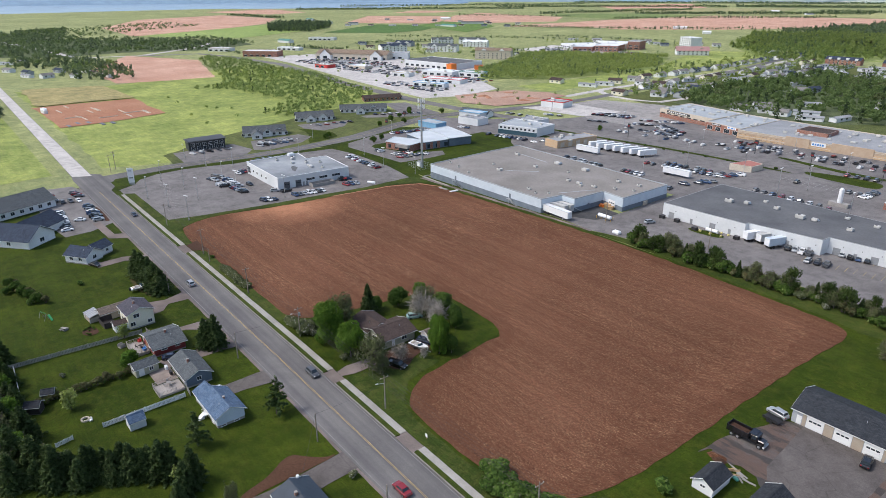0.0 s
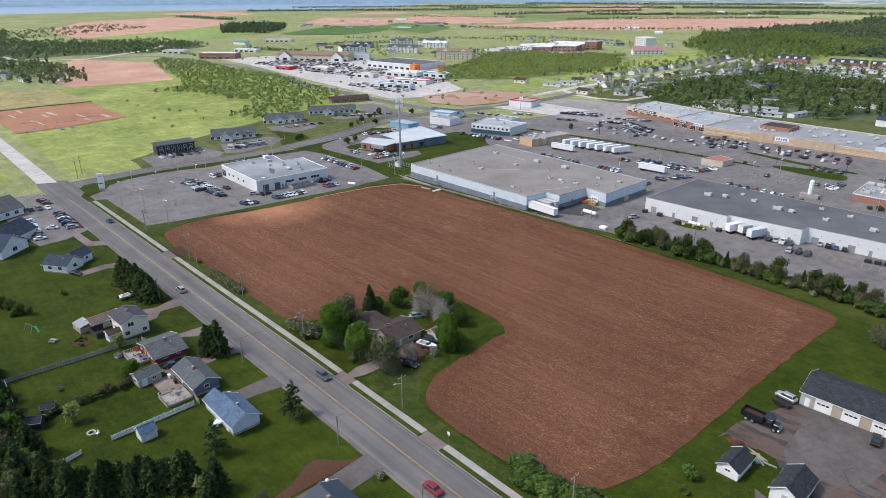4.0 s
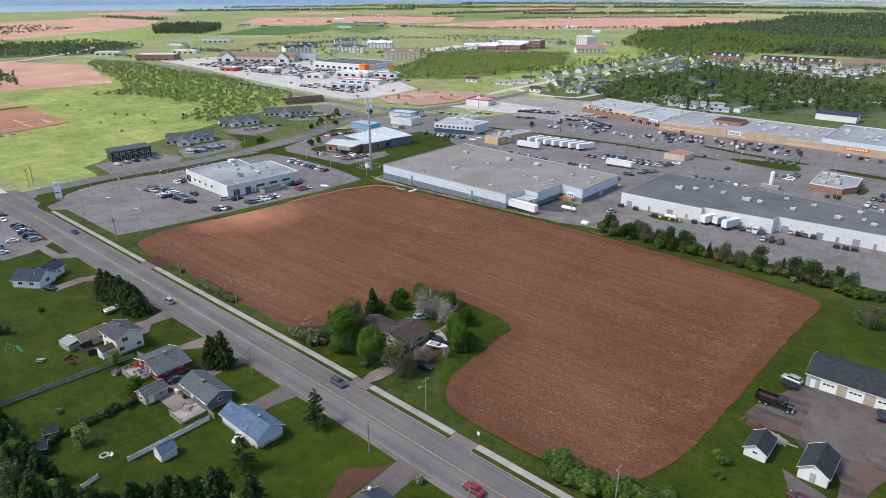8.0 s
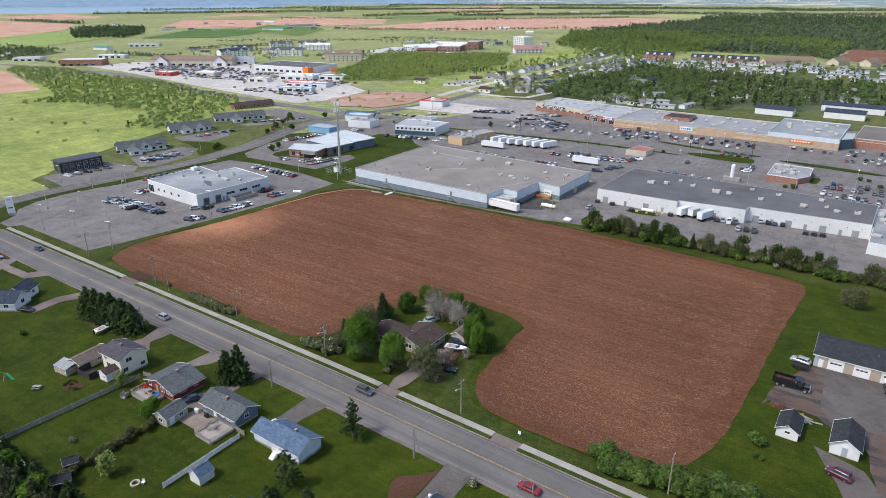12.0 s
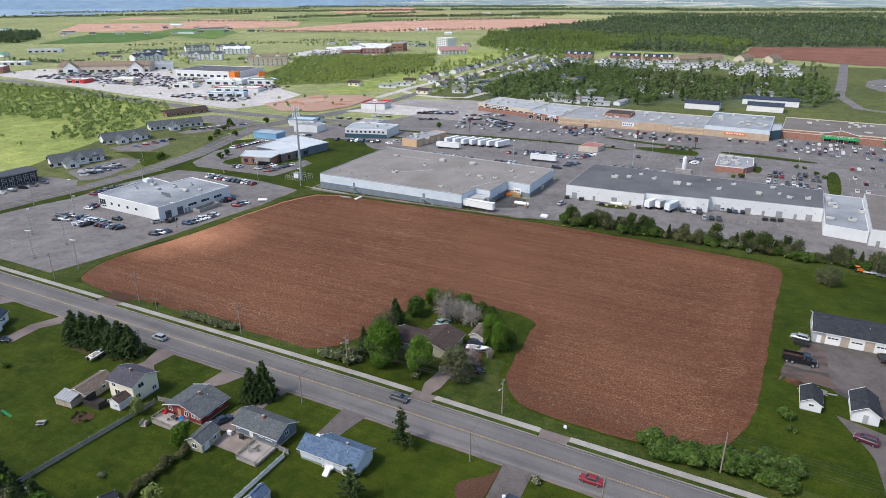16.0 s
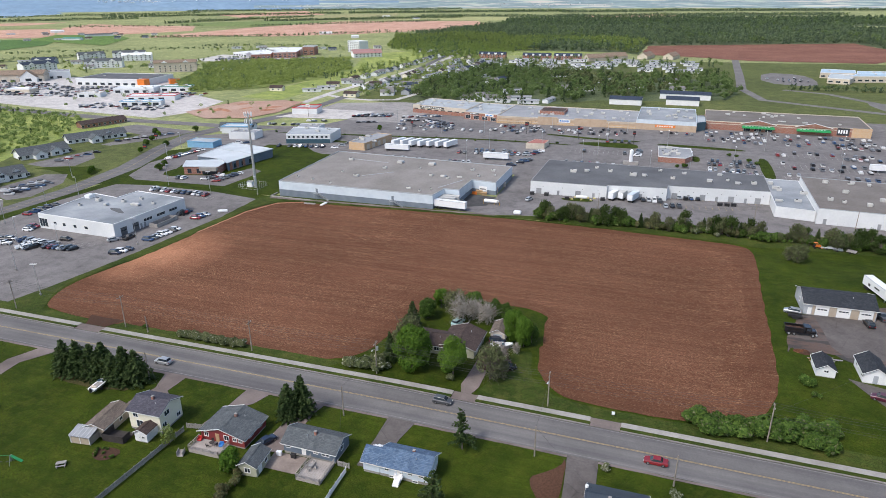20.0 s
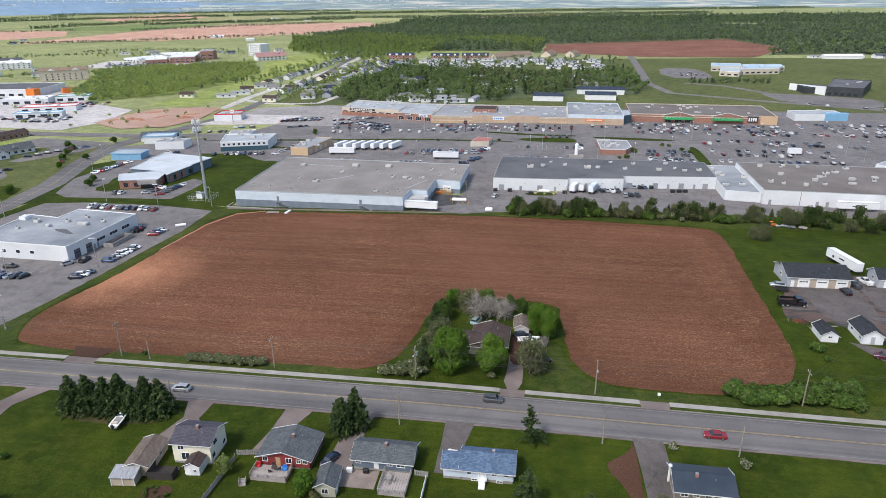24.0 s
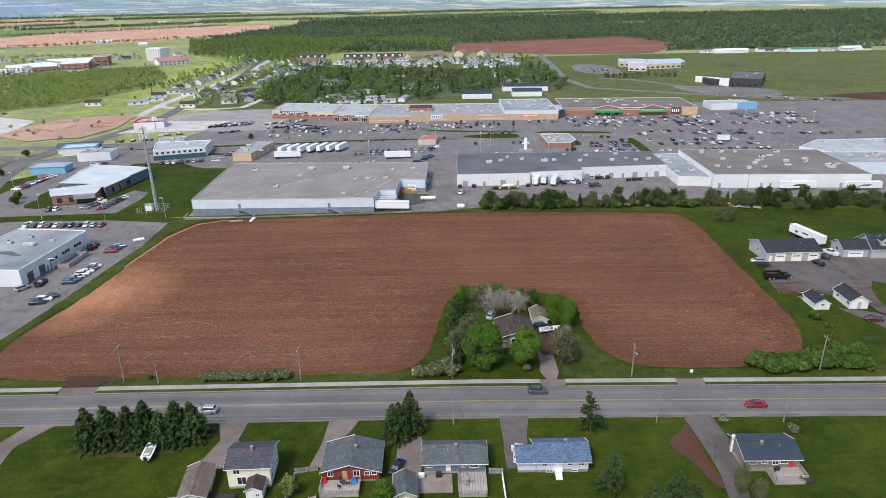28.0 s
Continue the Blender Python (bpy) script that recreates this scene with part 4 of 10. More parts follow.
# the far shore, plain and hills that close the distance, haze in their colours
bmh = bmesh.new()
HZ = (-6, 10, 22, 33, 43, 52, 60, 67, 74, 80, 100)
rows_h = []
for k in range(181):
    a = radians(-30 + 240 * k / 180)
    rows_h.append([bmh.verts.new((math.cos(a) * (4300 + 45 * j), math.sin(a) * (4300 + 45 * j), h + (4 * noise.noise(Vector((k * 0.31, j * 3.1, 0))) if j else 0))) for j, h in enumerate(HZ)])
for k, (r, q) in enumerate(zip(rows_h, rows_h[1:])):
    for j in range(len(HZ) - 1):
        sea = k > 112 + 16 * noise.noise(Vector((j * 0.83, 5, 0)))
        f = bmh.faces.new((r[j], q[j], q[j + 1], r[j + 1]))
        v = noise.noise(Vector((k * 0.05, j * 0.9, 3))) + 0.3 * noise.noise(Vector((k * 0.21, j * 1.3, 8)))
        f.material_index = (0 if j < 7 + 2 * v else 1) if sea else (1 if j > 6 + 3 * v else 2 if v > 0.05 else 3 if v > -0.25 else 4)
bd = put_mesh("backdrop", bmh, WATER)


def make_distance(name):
    """Woods, pastures and red soil in long thin patches, as they lie on a far plain, with haze in the colours."""
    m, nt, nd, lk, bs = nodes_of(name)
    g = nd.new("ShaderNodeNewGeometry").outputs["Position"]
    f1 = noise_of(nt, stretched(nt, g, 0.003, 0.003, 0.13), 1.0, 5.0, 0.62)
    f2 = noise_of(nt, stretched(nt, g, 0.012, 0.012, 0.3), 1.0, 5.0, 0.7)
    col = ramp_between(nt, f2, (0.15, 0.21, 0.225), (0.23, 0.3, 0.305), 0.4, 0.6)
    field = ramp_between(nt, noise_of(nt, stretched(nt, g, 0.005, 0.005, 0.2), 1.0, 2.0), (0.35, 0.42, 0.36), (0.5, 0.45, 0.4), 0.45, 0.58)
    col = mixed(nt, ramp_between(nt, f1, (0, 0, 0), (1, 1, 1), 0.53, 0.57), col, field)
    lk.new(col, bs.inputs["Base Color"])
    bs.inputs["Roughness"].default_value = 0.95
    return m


PLAIN = make_distance("hazy_patchwork_plain")
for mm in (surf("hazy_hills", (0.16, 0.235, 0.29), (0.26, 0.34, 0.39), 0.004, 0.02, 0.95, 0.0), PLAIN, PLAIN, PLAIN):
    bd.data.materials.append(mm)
tagged(bd, "far plain, bay and low hills along the horizon, tinted for haze", "hills", kind="structure")
rng_v = random.Random(77)
bmv = bmesh.new()
for a, z, spread, n in ((122, 60, 3, 26), (113.5, 74, 1.5, 10), (109, 62, 4, 40), (104, 54, 3.5, 30), (91, 78, 2, 14), (88, 50, 3, 16), (76, 80, 4, 34), (70, 84, 2, 16), (65, 70, 2, 14), (55, 76, 6, 70), (53, 58, 4, 30), (128, 66, 3, 22), (133, 52, 4, 30), (138, 70, 3, 16), (99, 20, 5, 20), (118, 18, 5, 16)):
    for i in range(n):
        h, q = z + rng_v.gauss(0, 4.5), radians(a + rng_v.gauss(0, spread * 0.5))
        j = next(k for k in range(len(HZ) - 1) if HZ[k + 1] > min(h, 98))
        r = 4300 + 45 * (j + (min(h, 98) - HZ[j]) / (HZ[j + 1] - HZ[j])) - 16
        L, W, H = rng_v.uniform(4, 11) * (1 if i % 9 else 2.2), rng_v.uniform(5, 9), rng_v.uniform(1, 2.6)
        x, y = math.cos(q) * r, math.sin(q) * r
        box(bmv, x - L / 2, x + L / 2, y - W / 2, y + W / 2, h - 4, h + H)
tagged(put_mesh("far_town", bmv, surf("far_white_walls", (0.42, 0.45, 0.48), (0.62, 0.64, 0.66), 0.02, 0.2, 0.8, 0.0)), "scattered white buildings of far villages on the plain", "buildings", kind="stuff")
# ---- plants
def leaf_mesh(name, centres, size, materials, seed=0, per=3, tilt=1.0, index=None, out=None, wild=0.55):
    """Many small bent leaf sprays, each folded on its rib, in one mesh; out: the way each spray faces."""
    rng = np.random.default_rng(seed)
    c = np.repeat(np.asarray(centres, float), per, axis=0)
    n = len(c)
    c = c + rng.normal(0, size * 0.45, (n, 3))
    a = rng.normal(0, 1, (n, 3)) * (1, 1, tilt)
    if out is not None:
        face = np.repeat(np.asarray(out, float), per, axis=0) + rng.normal(0, wild, (n, 3))
        a = np.cross(face, a)
    a /= np.linalg.norm(a, axis=1, keepdims=True) + 1e-9
    b = np.cross(a, rng.normal(0, 1, (n, 3)) if out is None else face)
    b /= np.linalg.norm(b, axis=1, keepdims=True) + 1e-9
    s = size * rng.uniform(0.6, 1.3, (n, 1))
    d = np.cross(a, b) * s * 0.25
    v = np.stack([c - a * s, c + b * s * 0.6 + d, c + a * s, c - b * s * 0.6 + d], 1).reshape(-1, 3)
    f = (np.arange(n)[:, None] * 4 + np.array([[0, 1, 2, 3]])).tolist()
    me = bpy.data.meshes.new(name)
    me.from_pydata(v.tolist(), [], f)
    for m in (materials if isinstance(materials, (list, tuple)) else [materials]):
        me.materials.append(m)
    if index is not None:
        me.polygons.foreach_set("material_index", np.repeat(np.asarray(index, np.int32), per))
    return me


def lobes(rng, n, h, r, base):
    """Centres and radii of the swellings of an uneven crown."""
    out = []
    for i in range(n):
        a, t = rng.uniform(0, 2 * math.pi), rng.uniform(0, 1)
        rad = r * (0.25 + 0.45 * math.sin(math.pi * (0.15 + 0.75 * t))) * rng.uniform(0.6, 1.1)
        out.append((math.cos(a) * rad, math.sin(a) * rad, base + (h - base) * (0.12 + 0.74 * t), r * rng.uniform(0.3, 0.52)))
    return out


def crown_points(rng, lb, n):
    pts = []
    w = np.array([l[3] ** 2 for l in lb])
    pick = rng.choice(len(lb), n, p=w / w.sum())
    d = rng.normal(0, 1, (n, 3))
    d /= np.linalg.norm(d, axis=1, keepdims=True)
    rr = rng.uniform(0.55, 1.0, n) ** 0.5
    arr = np.array(lb)[pick]
    return arr[:, :3] + d * (arr[:, 3] * rr)[:, None] * (1, 1, 0.85), d


def broadleaf(h, r, material, seed, n=650, size=0.42, base=None, bark=BARK, twigs=0):
    """The meshes of a broad-leaved tree: trunk, limbs and crown."""
    rng = np.random.default_rng(seed)
    base = h * 0.22 if base is None else base
    lb = lobes(rng, 22, h, r, base)
    bm = bmesh.new()
    tr = max(0.12, h * 0.022)
    fork = (rng.normal(0, 0.15), rng.normal(0, 0.15), h * 0.42)
    tube(bm, (0, 0, -0.2), fork, tr * 1.35, tr * 0.8, 8)
    for x, y, z, q in lb:
        mid = Vector((x * 0.45, y * 0.45, fork[2] + (z - fork[2]) * 0.35))
        tube(bm, fork, mid, tr * 0.55, tr * 0.35, 5)
        tube(bm, mid, (x, y, z), tr * 0.35, tr * 0.1, 5)
        for _ in range(2 + twigs):
            e = Vector((x, y, z)) + Vector(rng.normal(0, 1, 3)) * q * 0.8
            tube(bm, mid.lerp(Vector((x, y, z)), rng.uniform(0.3, 1)), e, tr * 0.14, 0.015, 4, False)
            for _ in range(twigs // 3):
                tube(bm, e.lerp(mid, rng.uniform(0.1, 0.6)), e + Vector(rng.normal(0, 1, 3)) * q * 0.5, 0.03, 0.01, 3, False)
    me = bpy.data.meshes.new("trunk")
    bm.to_mesh(me)
    bm.free()
    me.materials.append(bark)
    p, d = crown_points(rng, lb, n)
    crown = leaf_mesh("crown", p, size, material, seed, out=d + (0, 0, 0.35))
    return me, crown


def conifer(h, r, seed, material=LEAF_DARK, thin=1.0, foot=0.05):
    """Trunk and crown of a spruce: whorls of drooping boughs, ragged at the edge."""
    rng = np.random.default_rng(seed)
    bm = bmesh.new()
    tube(bm, (0, 0, -0.2), (0, 0, h * 0.97), max(0.1, h * 0.018), 0.02, 7)
    pts, z = [], h * foot
    while z < h:
        t = z / h
        reach = r * (1 - t) ** 0.68 * rng.uniform(0.85, 1.12) + 0.12
        nb = int(max(4, 11 * (1 - t * 0.6)) * thin)
        for k in range(nb):
            a = 2 * math.pi * (k + rng.uniform(-0.4, 0.4)) / nb
            L = reach * rng.uniform(0.75, 1.12)
            e = (math.cos(a) * L, math.sin(a) * L, z - L * 0.22)
            tube(bm, (0, 0, z), e, 0.04, 0.01, 3, False)
            m = max(2, int(L / 0.3))
            for j in range(m):
                s = (j + rng.uniform(0.3, 1)) / m
                pts.append((math.cos(a) * L * s, math.sin(a) * L * s, z - L * 0.22 * s * s + rng.normal(0, 0.08)))
        z += h * 0.045 * (1 - 0.45 * t) + 0.12
    me = bpy.data.meshes.new("trunk")
    bm.to_mesh(me)
    bm.free()
    me.materials.append(BARK)
    return me, leaf_mesh("crown", pts, 0.33, material, seed, per=5, tilt=0.55)


def bush(w, h, materials, seed, n=430, size=0.34, mix=0.0):
    """A low shrub: stems and an uneven mass of leaves, some in bloom."""
    rng = np.random.default_rng(seed)
    lb = []
    for i in range(8):
        a, q = rng.uniform(0, 6.28), rng.uniform(0.1, 0.62)
        lb.append((math.cos(a) * w * q, math.sin(a) * w * q, h * rng.uniform(0.35, 0.72), w * rng.uniform(0.28, 0.45)))
    bm = bmesh.new()
    for x, y, z, q in lb:
        tube(bm, (x * 0.15, y * 0.15, -0.1), (x, y, z), 0.06, 0.02, 4, False)
    me = bpy.data.meshes.new("stems")
    bm.to_mesh(me)
    bm.free()
    me.materials.append(BARK)
    p, d = crown_points(rng, lb, n)
    p[:, 2] = np.maximum(p[:, 2], 0.06)
    idx = (rng.uniform(0, 1, n) < mix).astype(np.int32)
    return me, leaf_mesh("crown", p, size, materials, seed, index=idx, out=d + (0, 0, 0.4))


def plant(name, meshes, label, category, x, y, s=1.0, rz=0.0, group="", under="trunk", zs=None):
    e = thing(name, label, category, x, y, rz, group)
    e.scale = (s, s, zs or s)
    for nm, me in zip((under, "crown"), meshes):
        share(nm, me, e, Matrix())
    return e


LEAF_HEDGE = make_leaf("dark_hedge_leaf", (0.026, 0.05, 0.012), (0.075, 0.115, 0.03))
KINDS = {
    "hedge_tree": [broadleaf(7.6, 4.3, LEAF_HEDGE, 61, 700, 0.36, base=0.5), broadleaf(6.6, 4.0, LEAF_HEDGE, 62, 620, 0.34, base=0.4), broadleaf(8.4, 4.0, LEAF_HEDGE, 63, 700, 0.36, base=0.6)],
    "maple": [broadleaf(9.5, 4.9, LEAF_BRIGHT, 1, 4600, 0.24, base=0.9), broadleaf(8.4, 4.3, LEAF_BRIGHT, 2, 3900, 0.23, base=0.9)],
    "green": [broadleaf(7.6, 3.9, LEAF_MID, 3, 1700, 0.31, base=0.8), broadleaf(6.8, 3.5, LEAF_MID, 4, 1450, 0.29, base=0.7), broadleaf(6.4, 3.2, LEAF_BRIGHT, 5, 1300, 0.29, base=0.7)],
    "dull": [broadleaf(7.5, 4.0, LEAF_DULL, 6, 900, 0.25, base=0.8, twigs=4), broadleaf(6.5, 3.6, LEAF_DULL, 7, 800, 0.24, base=0.7, twigs=4)],
    "bare": [broadleaf(6.5, 3.2, TWIG, 8, 150, 0.25, bark=BARK_P, twigs=9), broadleaf(6, 2.8, TWIG, 9, 120, 0.22, bark=BARK_P, twigs=9)],
    "spruce": [conifer(9.8, 3.7, 11), conifer(9.2, 3.6, 12), conifer(8.6, 3.3, 13)],
    "thin_spruce": [conifer(9.8, 3.6, 14, thin=0.36, foot=0.2), conifer(8.0, 2.3, 15, thin=0.55, foot=0.15)],
    "shrub": [bush(2.2, 2.6, [LEAF_MID, LEAF_DULL], 21, mix=0.2), bush(1.8, 2.0, [LEAF_MID, LEAF_YEL], 22, mix=0.1), bush(2.6, 3.4, [LEAF_MID, LEAF_DULL], 23, 560, mix=0.15)],
    "bloom": [bush(1.9, 2.0, [LEAF_DULL, BLOSSOM], 24, 480, 0.29, mix=0.1), bush(1.2, 1.6, [LEAF_DULL, BLOSSOM], 25, 420, 0.17, mix=0.3)],
    "brown": [bush(1.3, 2.6, [LEAF_BROWN, LEAF_DULL], 28, 520, 0.26, mix=0.35), bush(1.2, 2.3, [LEAF_BROWN, LEAF_MID], 29, 480, 0.26, mix=0.3)],
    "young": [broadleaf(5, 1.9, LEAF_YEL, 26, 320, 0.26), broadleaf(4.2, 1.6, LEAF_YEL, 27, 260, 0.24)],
}
count = 0


def grow(kind, x, y, s=1.0, label="", group="", which=None, name=None, cat=None, zs=None):
    global count
    count += 1
    ms = KINDS[kind]
    low = kind in ("shrub", "bloom", "brown")
    return plant(name or {"spruce": "spruce_tree", "thin_spruce": "spruce_tree", "shrub": "shrub", "brown": "shrub", "bloom": "flowering_shrub", "bare": "bare_tree"}.get(kind, "tree"), ms[(count if which is None else which) % len(ms)], label, cat or ("shrub" if low else "tree"), x, y, s, (count * 77) % 360, group, "stems" if low else "trunk", zs)


# spruces by the road, in front of the boat
for x, y, s in ((-81.0, -12.8, 0.95), (-77.2, -12.2, 1.05), (-72.6, -12.4, 0.92), (-69.4, -11.8, 1.04), (-66.0, -12.6, 0.9), (-62.8, -12.0, 1.0), (-60.0, -11.2, 0.95)):
    grow("spruce", x, y, s * 1.14, "tall dark green spruce in the roadside clump", "roadside spruces", zs=s)
grow("spruce", -14.8, -10.2, 1.0, "dark spruce standing alone between two driveways", which=0)
grow("spruce", -18.4, -10.6, 0.82, "dark spruce beside a taller one by the driveway", which=2)
grow("spruce", -17.0, -12.2, 0.9, "dark spruce beside a taller one by the driveway", which=1)
grow("thin_spruce", 22.7, -10.4, 0.95, "half-bare leaning spruce by the road", which=0).rotation_euler.y = 0.13
grow("thin_spruce", 22.6, -28.2, 0.9, "thin dark spruce beside the blue-roofed house", which=0)
grow("dull", 45.6, -29.4, 0.42, "slim grey-green tree beside the driveway", zs=1.05)
grow("dull", 48.4, -30.8, 0.34, "small grey-green tree behind the metal-roofed house", zs=0.62)
# the garden of the brown house
for k, x, y, s, zs, which, lab in (
    ("maple", 1.6, 15.0, 0.98, 1.22, 0, "full bright green maple in front of the brown house"), ("maple", 12.2, 15.4, 0.86, 1.22, 1, "rounded bright green maple by the drive"),
    ("maple", 22.4, 36.6, 0.64, 1.12, 1, "bright green tree at the garden's corner"), ("maple", 25.6, 34.2, 0.5, 0.9, 0, "green tree at the garden's edge"), ("green", 27.2, 37.0, 0.52, 0.8, 1, "green tree at the garden's edge"),
    ("dull", -1.4, 20.4, 1.05, 1.45, 0, "greyish olive tree behind the maple"), ("spruce", -5.0, 16.4, 0.6, 0.9, 1, "slim dark spruce beside the maple"), ("dull", -4.6, 22.6, 0.85, 1.0, 1, "greyish olive tree at the garden's edge"),
    ("spruce", -4.8, 31.6, 0.82, 1.0, 0, "dark spruce at the garden's edge"), ("green", -6.4, 35.0, 0.55, 0.6, 0, "low leafy tree at the garden's edge"), ("green", -4.2, 41.8, 0.86, 0.9, 1, "rounded green tree at the garden's edge"), ("green", -2.6, 48.8, 0.75, 0.95, 2, "leafy green tree at the back of the garden"),
    ("dull", 2.4, 46.8, 0.95, 1.0, 0, "half-leafed olive tree at the back of the garden"), ("green", 7.2, 50.0, 0.72, 0.85, 0, "leafy green tree at the back of the garden"), ("bare", 6.2, 42.6, 1.1, 1.2, 0, "pale bare-branched tree behind the house"), ("bare", 8.8, 44.8, 0.9, 1.0, 1, "pale bare-branched tree behind the house"),
    ("bare", 13.2, 43.0, 1.0, 1.05, 1, "pale bare-branched tree behind the house"), ("green", 14.2, 48.4, 0.5, 0.85, 1, "slim green tree at the back of the garden"), ("green", 17.4, 46.6, 0.5, 0.78, 0, "slim green tree at the back of the garden"),
    ("dull", 21.2, 16.6, 1.0, 1.2, 0, "thin olive tree beside the gravel drive"), ("dull", 24.0, 17.6, 0.55, 0.8, 1, "thin olive tree beside the gravel drive"), ("bare", 21.6, 24.4, 0.7, 0.8, 0, "bare-branched tree beside the drive"), ("bare", 24.6, 30.2, 0.4, 0.5, 1, "bare-branched shrub beside the garage"),
):
    grow(k, x, y, s, lab, which=which, zs=zs)
for x, y, s in ((-14, 11.2, 1.3), (-12, 11.8, 1.4), (-9.8, 11.4, 1.4), (-7.8, 11.8, 1.4), (-6.0, 11.4, 1.3), (-10.6, 13.6, 1.4), (-7.6, 14.2, 1.4), (-4.6, 13.0, 1.2)):
    grow("bloom", x, y, s, "low flowering hedge shrub beside the pavement", "roadside shrubs")
grow("bloom", 12.3, 13.2, 0.7, "small pale flowering shrub under the maple")
for i in range(20):
    grow("bloom", -65.6 + i * 1.02, 11.2 + 0.35 * math.sin(i * 2.1), 0.95 + 0.1 * math.sin(i * 3.7), "low green hedge shrub along the field's edge", "field hedge", which=0)
grow("shrub", -79.5, 12.4, 0.5, "small round shrub beside the field track")
rng_c = random.Random(21)
for i in range(44):
    t = i / 43
    x = 68.5 + 27 * t + rng_c.uniform(-0.7, 0.7)
    lo, hi = 12.2 + 0.6 * t, 15.6 + 5.5 * max(0, t - 0.25)
    grow("shrub", x, lo + (hi - lo) * rng_c.random(), 1.0 + 0.45 * rng_c.random(), "dense green shrub in the thicket at the field's corner", "corner hedge", zs=0.85 + 0.3 * rng_c.random())
grow("shrub", 93.0, 34.9, 1.15, "round grey-green shrub on the lawn", which=1)
# hedgerow behind the field
rng_h = random.Random(5)
for i in range(150):
    x = 8 + i * 0.84 + 0.5 * rng_h.random()
    if x > 133:
        break
    y = 138.6 + 3.4 * rng_h.random() + 0.8 * math.sin(i * 0.9) + (0.03 * (x - 10)) - (0.05 * max(0, x - 80))
    q = rng_h.random()
    s = 0.65 + 0.75 * rng_h.random()
    if q < 0.24:
        grow("dull", x, y + 1.0, 0.5 * s, "small grey-green tree in the hedgerow behind the field", "hedgerow", zs=0.72 * s)
    elif q < 0.4:
        grow("hedge_tree", x, y + 0.8, 0.52 * s, "small green tree in the hedgerow behind the field", "hedgerow", zs=0.75 * s)
    elif q < 0.46:
        grow("spruce", x, y + 1.2, 0.42, "small dark spruce in the hedgerow", "hedgerow", zs=0.6)
    elif q < 0.54:
        grow("bloom", x, y - 0.8, 1.2 * s, "white-blossomed shrub in the hedgerow", "hedgerow")
    elif q < 0.7:
        grow("brown", x, y, 1.1 * s, "brownish leafy shrub in the hedgerow behind the field", "hedgerow")
    else:
        grow("shrub", x, y, s * 1.05, "leafy green shrub in the hedgerow behind the field", "hedgerow")
grow("dull", 102.4, 119.6, 0.85, "grey half-bare tree on the lawn behind the field")
grow("dull", 100.4, 121.4, 0.75, "grey olive tree on the lawn behind the field")
for i in range(26):
    x = 118 + (i % 13) * 7.0
    grow("hedge_tree" if i % 3 else "dull", x, 138 + 7 * (i // 13) + 3 * math.sin(i * 1.3) - (4 if x > 170 else 0), 0.7 + 0.25 * rng_h.random(), "leafy tree in the belt behind the lawns", "tree belt")
# gardens across the road
for i in range(17):
    grow("brown", -15.0 + 0.5 * math.sin(i * 1.9) - 0.06 * i, -52 + i * 1.25, 0.85 + 0.12 * math.sin(i * 2.7), "brownish green hedge shrub between two gardens", "garden hedge")
grow("bloom", -25, -45.5, 0.8, "round white-flowered shrub in the garden")
grow("green", -18.6, -31.0, 0.72, "small leafy tree beside the garden shed")
grow("young", -8.5, -46.5, 1.0, "pale drooping young tree on the lawn", which=0)
grow("young", -36.2, -28.2, 1.0, "small young tree beside the white porch", which=1)
grow("young", 31.5, -35, 0.9, "pale young tree behind the houses", which=1)
for i in range(15):
    t = i / 14
    grow("spruce", 28.0 - 13.6 * t + 0.8 * math.sin(i * 2.3), -35.4 - 20.6 * t + 0.8 * math.sin(i * 3.1), 0.82 + 0.12 * math.sin(i * 1.7), "dark spruce in the row behind the lawn", "garden spruces")
for x, y, s in ((33.2, -32.6, 0.85), (35.2, -34.8, 0.8), (38.2, -36.8, 0.7)):
    grow("spruce", x, y, s, "dark bushy spruce on the lawn", "lawn spruces")
for i in range(24):
    t = i / 23
    grow(("spruce", "spruce", "dull", "thin_spruce", "spruce", "green")[i % 6], 13.5 - 50 * t, -60.4 + 1.4 * math.sin(i * 2.1) + (3.0 if i % 2 else 0), 0.85 + 0.14 * math.sin(i * 1.9), "tall dark tree in the belt at the end of the gardens", "back trees")
for x, y, s in ((-40, -56, 0.8), (-45, -57, 0.8), (10.5, -55, 0.7), (14, -52, 0.7), (18, -54, 0.8), (21, -50, 0.8)):
    grow("spruce" if s > 0.75 else "dull", x, y, s, "dark tree in the thicket behind the gardens", "back trees")
grow("young", 4.5, -57.0, 1.0, "yellow-green young tree at the end of the gardens", which=0)
for i in range(14):
    grow("brown" if i % 3 else "green", -97 + i * 1.6, -48.6 + 0.5 * i + math.sin(i * 2), 1.1 if i % 3 else 0.5, "low tangled bush on the rough lawn", "lawn thicket")
grow("bloom", 51.4, -7.4, 1.0, "grey-green flowering shrub beside the driveway", which=1)
grow("bloom", 64.2, -11.0, 1.2, "creamy white flowering shrub on the lawn", which=1)
grow("thin_spruce", 77, -27, 1.0, "dark spruce beside the lawn")
for x, y in ((-78, -45), (-84, -30), (-92, -50), (-110, -52), (-70, -58), (-118, -15)):
    grow("shrub", x, y, 0.7, "low garden shrub on the lawn")
for x, y in ((-98, -66), (-90, -70), (-104, -58), (-82, -72), (-75, -74), (-66, -74), (-58, -70), (-112, -62)):
    grow("green" if int(x) % 2 else "dull", x, y, 0.85, "leafy tree at the end of the long lawns", "back trees")
